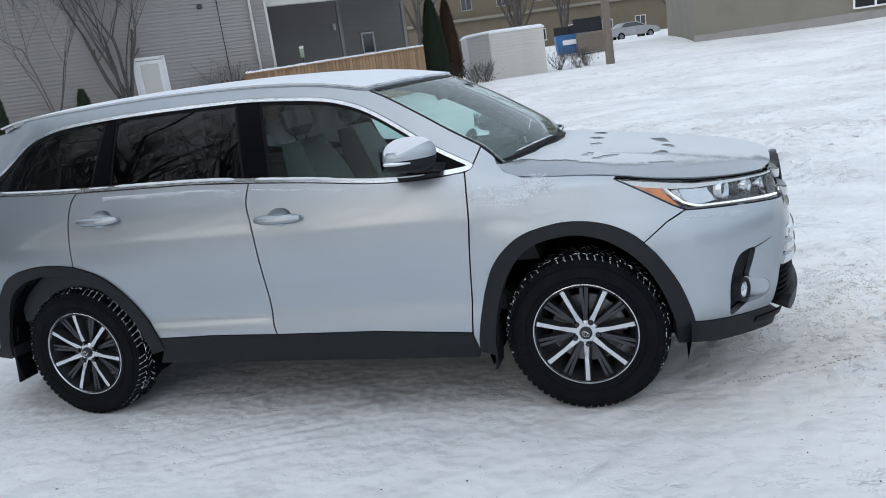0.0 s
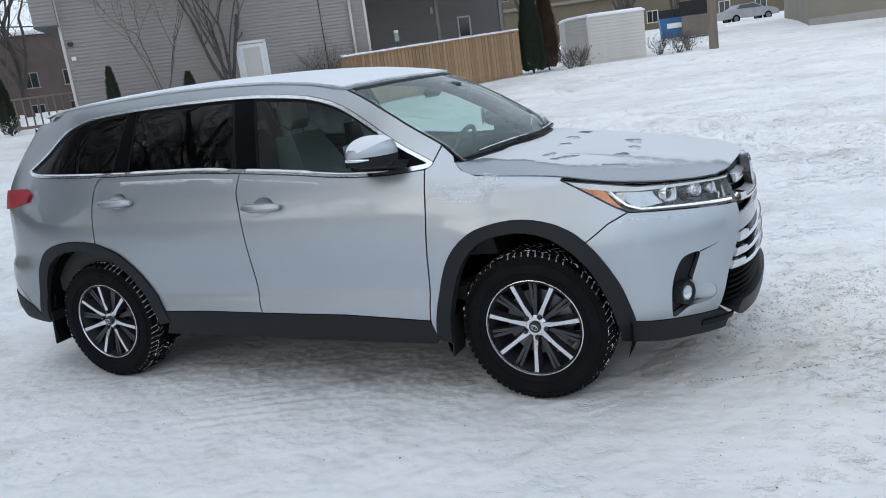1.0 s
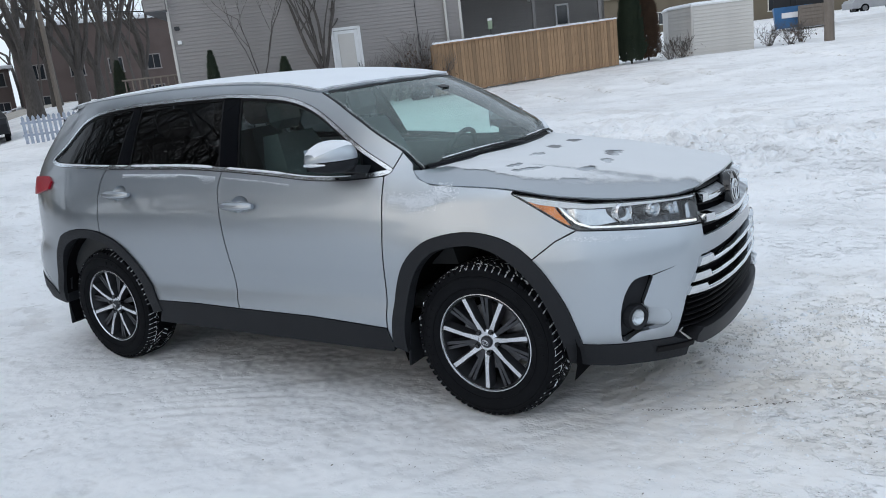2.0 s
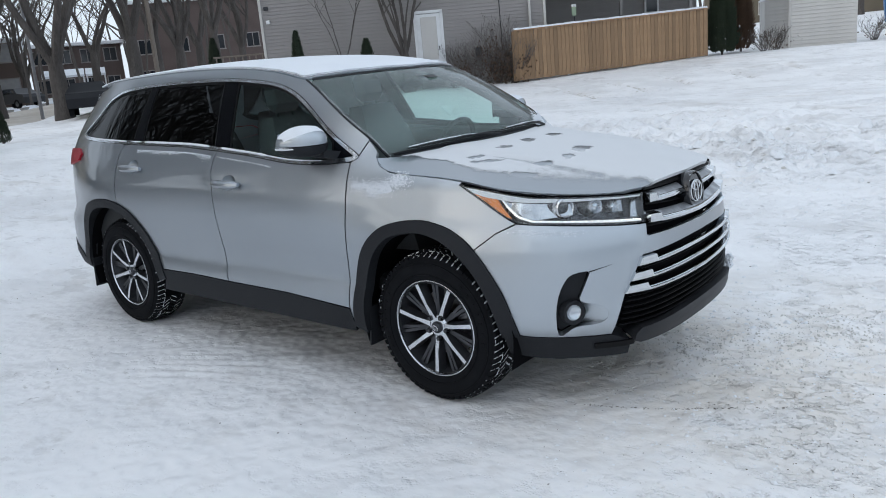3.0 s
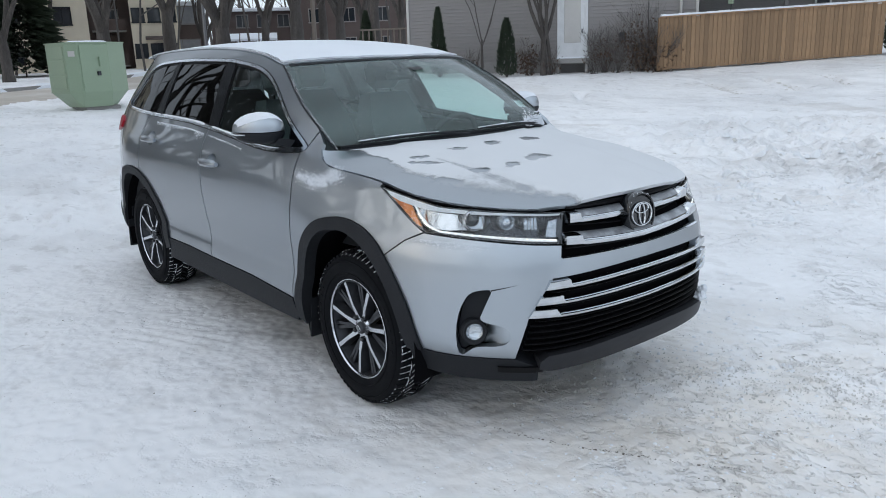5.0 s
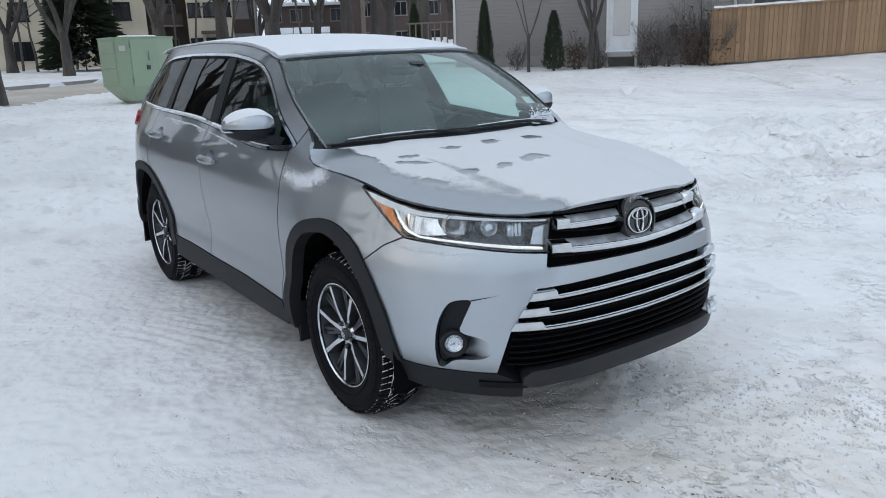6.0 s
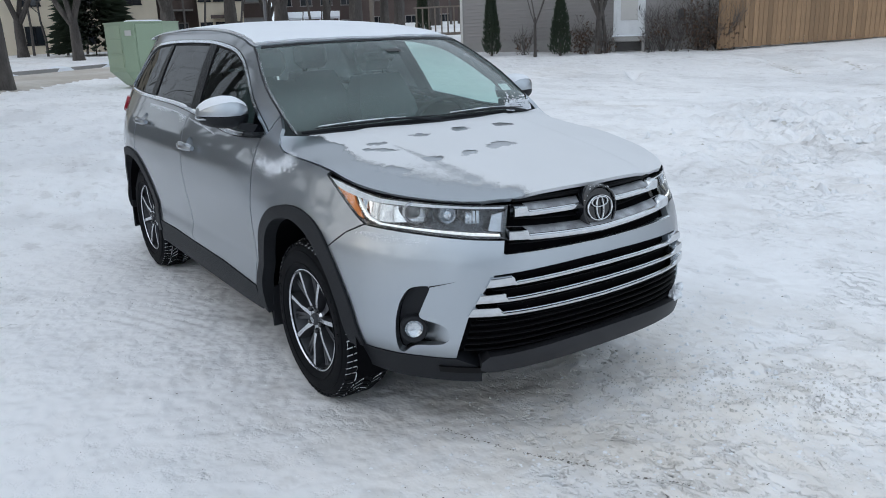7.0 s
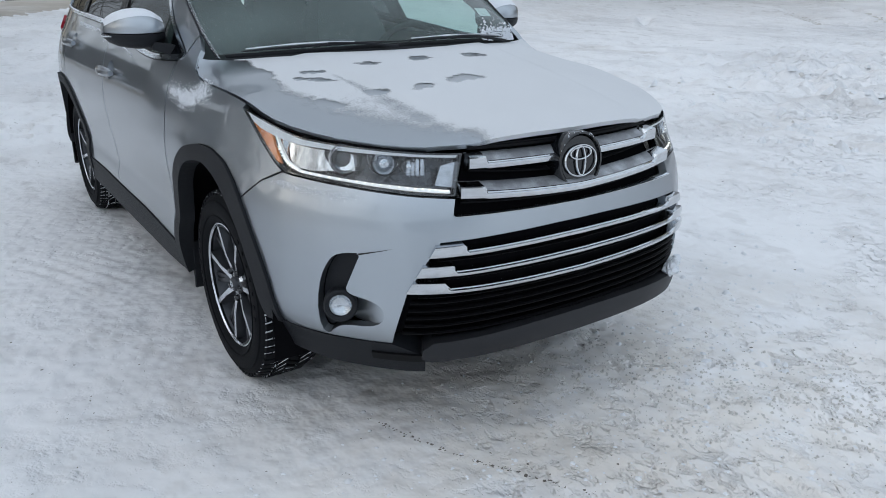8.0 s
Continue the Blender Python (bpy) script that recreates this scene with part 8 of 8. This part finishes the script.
for k in range(6500):
    s0, v = rnd.uniform(-0.975, 0.975), rnd.random() ** 1.25
    if rnd.random() > 0.25 + 0.75 * max(0.0, min(1.0, 0.5 + 1.6 * noise.noise(Vector((s0 * 2.2, v * 2.2, 3))))) * (1.0 if v < 0.45 else 0.55):
        continue
    p = windscreen(s0, 0.02 + 0.94 * v)
    e = (windscreen(s0 + 0.01, v) - windscreen(s0 - 0.01, v)).normalized()
    f = (windscreen(s0, v + 0.01) - windscreen(s0, v - 0.01)).normalized()
    n = f.cross(e).normalized()
    n = n if n.z > 0 else -n
    r = rnd.uniform(0.0005, 0.0013)
    p = p - n * 0.003
    drops.add([p - e * r, p - f * r, p + e * r, p + f * r, p + n * r * 0.9], [(0, 1, 4), (1, 2, 4), (2, 3, 4), (3, 0, 4)])
snow_thing("windscreen_frost", drops, "frozen droplets scattered over the windscreen")
snow_thing("windscreen_snow", pil, "crumbs of snow along the windscreen edge")

# thin snow on top of the mirrors
for sy in (-1, 1):
    g, n = Geo(), 12
    for y, x0, x1, z0, z1 in MIRROR[:-1]:
        for k in range(n + 1):
            a = math.pi * (0.20 + 0.60 * k / n)
            c, s = math.cos(a), math.sin(a)
            lift = 0.009 * math.sin(math.pi * k / n) * (1 + 0.5 * noise.noise(Vector((y * 30, k * 0.6, 0)))) - 0.0015
            g.v.append(((x0 + x1) / 2 + (x1 - x0) / 2 * math.copysign(abs(c) ** 0.7, c), sy * y, (z0 + z1) / 2 + (z1 - z0) / 2 * s ** 0.75 + lift))
    g.f = [(i * (n + 1) + k, (i + 1) * (n + 1) + k, (i + 1) * (n + 1) + k + 1, i * (n + 1) + k + 1) for i in range(len(MIRROR) - 2) for k in range(n)]
    snow_thing("mirror_snow", g, "thin snow on top of the wing mirror")

# lump of snow on the far corner of the skid plate and a crest on the wipers
dust, rnd = Geo(), random.Random(41)
for k in range(700):
    y = rnd.uniform(-0.36, 0.36)
    low, back = ((0.951, 0.020), (0.866, 0.024))[k % 2]
    if abs(y) < 0.10 and k % 2 == 0:
        continue
    drop = 0.010 if k % 2 == 0 else 0.028
    c = nose(float(u_of_y(-abs(y))) if y < 0 else 2 * U_FRONT - float(u_of_y(-abs(y))), low, -abs(rnd.gauss(0, 0.014)) - 0.004)
    c.z = low - drop * (1 - (abs(y) / 0.43) ** 1.5) * 0.4 + abs(rnd.gauss(0, 0.006))
    r = rnd.uniform(0.0008, 0.0026)
    dust.add([c + Vector((-r, 0, 0)), c + Vector((0, -r, 0)), c + Vector((r, 0, 0)), c + Vector((0, r, 0)), c + Vector((0, 0, r))], [(0, 1, 4), (1, 2, 4), (2, 3, 4), (3, 0, 4)])
for k in range(160):
    a = rnd.gauss(math.pi, 0.5)
    c = mb @ Vector((rnd.uniform(0.086, 0.096) * math.cos(a), 0.092 * math.sin(a), rnd.uniform(-0.03, 0.012)))
    r = rnd.uniform(0.001, 0.003)
    dust.add([c + Vector((-r, 0, 0)), c + Vector((0, -r, 0)), c + Vector((r, 0, 0)), c + Vector((0, r, 0)), c + Vector((0, 0, r))], [(0, 1, 4), (1, 2, 4), (2, 3, 4), (3, 0, 4)])
snow_thing("grille_snow", dust, "specks of snow caught on the grille bars and the badge")
lump, rnd = Geo(), random.Random(21)
for k in range(26):
    y = 0.545 + rnd.uniform(-0.03, 0.03)
    c = skid_surf(2 * U_FRONT - float(u_of_y(-y)), 0.41) + Vector((rnd.uniform(-0.02, 0.012), 0, 0.012 + rnd.uniform(-0.01, 0.035)))
    r = rnd.uniform(0.010, 0.022)
    lump.hull([c + Vector((r * math.cos(a) * math.cos(b), r * math.sin(a) * math.cos(b), r * math.sin(b))) * rnd.uniform(0.8, 1.15) for a in (0, 1.05, 2.1, 3.14, 4.2, 5.2) for b in (-0.9, 0, 0.9)])
snow_thing("bumper_snow", lump, "lump of snow caught on the corner of the skid plate")
crest = Geo()
for s_a, s_b in ((-0.86, -0.30), (0.05, 0.80)):
    pts = [windscreen(s_a + (s_b - s_a) * k / 12, 0.978) + Vector((0.014, 0, 0.019 + 0.006 * math.sin(k / 12 * 3.1))) for k in range(13)]
    crest.tube(pts, [0.0012 + 0.003 * rnd.random() for k in range(13)], 5)
snow_thing("wiper_snow", crest, "thin crest of snow on the wiper blades")


# ---- loose snow, clods and grit on the lot ----
def scatter(name, count, seed, pick, size, label, mat, flat=0.6, sink=0.3):
    g, rnd = Geo(), random.Random(seed)
    made = 0
    while made < count:
        x, y = pick(rnd)
        if -4.0 < x < 0.3 and -1.0 < y < 1.0:
            continue
        s = rnd.uniform(*size) * (1 + 1.2 * rnd.random() ** 6)
        z = ground_z(x, y) - s * sink * flat
        a = rnd.uniform(0, 6.28)
        st = rnd.uniform(0.5, 1.0)
        c, sn = math.cos(a), math.sin(a)
        pts = []
        for k in range(5):
            b = 2 * math.pi * k / 5 + rnd.uniform(-0.3, 0.3)
            r = s * rnd.uniform(0.7, 1.15)
            px, py = r * math.cos(b), r * st * math.sin(b)
            pts.append((x + px * c - py * sn, y + px * sn + py * c, z))
        top = []
        for k in range(3):
            b = 2 * math.pi * k / 3 + rnd.uniform(-0.5, 0.5)
            r = s * rnd.uniform(0.2, 0.5)
            px, py = r * math.cos(b), r * st * math.sin(b)
            top.append((x + px * c - py * sn, y + px * sn + py * c, z + s * flat * rnd.uniform(0.7, 1.3)))
        g.add(pts + top, [(0, 1, 5), (1, 6, 5), (1, 2, 6), (2, 3, 6), (3, 7, 6), (3, 4, 7), (4, 5, 7), (4, 0, 5), (5, 6, 7)])
        made += 1
    return tagged(part(name, g.mesh(name, True, 0), mat), label, "ground litter", kind="stuff")


def pick_churn(rnd):
    while True:
        x, y = rnd.uniform(-1.0, 14), rnd.uniform(0.5, 15)
        if noise.noise(Vector((x * 0.5, y * 0.5, 3))) + 0.15 > rnd.random() * 0.8:
            return x, y


def pick_near(rnd):
    while True:
        x, y = rnd.uniform(-6, 6), rnd.uniform(-4.5, 3.5)
        if noise.noise(Vector((x * 0.7, y * 0.9, 7))) + 0.1 > rnd.random() * 0.8:
            return x, y


def pick_nose(rnd):
    t = rnd.random()
    return 0.55 + 1.1 * t + rnd.gauss(0, 0.16), 0.05 + 0.85 * t + rnd.gauss(0, 0.26)


def pick_mark(rnd):
    x0, y0, x1, y1 = rnd.choice(MARKS[:6])
    t = rnd.random()
    return x0 + (x1 - x0) * t + rnd.gauss(0, 0.09), y0 + (y1 - y0) * t + rnd.gauss(0, 0.09)


def pick_heap(rnd):
    while True:
        x, y = rnd.gauss(-1.4, 2.0), rnd.gauss(8.4, 1.9)
        if noise.noise(Vector((x * 0.9, y * 0.9, 11))) > rnd.random() * 0.5 - 0.1:
            return x, y


def pick_front(rnd):
    return rnd.gauss(1.5, 0.6), rnd.gauss(-0.4, 0.9)


CLOD = material("snow_clods", (0.84, 0.855, 0.875), 0.8, grain=0.2, scale=60, stain=0.3, stain_scale=4, tint=(0.60, 0.58, 0.56))
DIRTY = material("dirty_snow_clods", (0.66, 0.64, 0.61), 0.85, grain=0.35, scale=70, stain=0.5, stain_scale=9, tint=(0.42, 0.395, 0.365))
GRIT = material("dark_grit", (0.16, 0.14, 0.12), 0.9, grain=0.3, scale=80)
scatter("snow_clods", 5000, 1, pick_churn, (0.006, 0.024), "broken clods of snow beside the car", CLOD)
scatter("snow_clods", 1500, 2, pick_near, (0.003, 0.008), "crumbs of packed snow round the car", CLOD, 0.45)
scatter("snow_clods", 1100, 3, pick_front, (0.003, 0.011), "crumbs of packed snow under the nose", CLOD, 0.4)
scatter("grit", 1100, 4, pick_near, (0.002, 0.0055), "dark grit and bits of leaf on the snow", GRIT, 0.3)
scatter("grit", 900, 5, pick_churn, (0.003, 0.009), "dark grit and bits of earth on the snow", GRIT, 0.3)
scatter("grit", 420, 6, pick_front, (0.002, 0.005), "dark grit under the nose of the car", GRIT, 0.3)
scatter("snow_clods", 1500, 21, pick_nose, (0.0025, 0.008), "crumbled dirty snow fallen from the nose of the car", DIRTY, 0.8)
# grey clods strewn along the ruts to darken them
scatter("snow_clods", 900, 24, pick_mark, (0.02, 0.06), "dirty clods along the ruts by the fence", DIRTY, 0.35)
scatter("snow_clods", 420, 22, pick_heap, (0.02, 0.08), "heap of broken snow clods beyond the car", CLOD, 0.7)
scatter("snow_clods", 90, 23, pick_heap, (0.015, 0.05), "dirty clods in the heap beyond the car", DIRTY, 0.5)
# a thin trail of drips ahead of the car
rnd = random.Random(9)
trail = []
for k in range(260):
    t = rnd.random()
    trail.append((0.59 + 0.95 * t + rnd.gauss(0, 0.005), -0.62 + 0.28 * t + 0.22 * t * t + rnd.gauss(0, 0.006)))
it = iter(trail * 2)
scatter("grit", 130, 10, lambda r: next(it), (0.003, 0.006), "thin dark trail of drips on the snow", GRIT, 0.2)
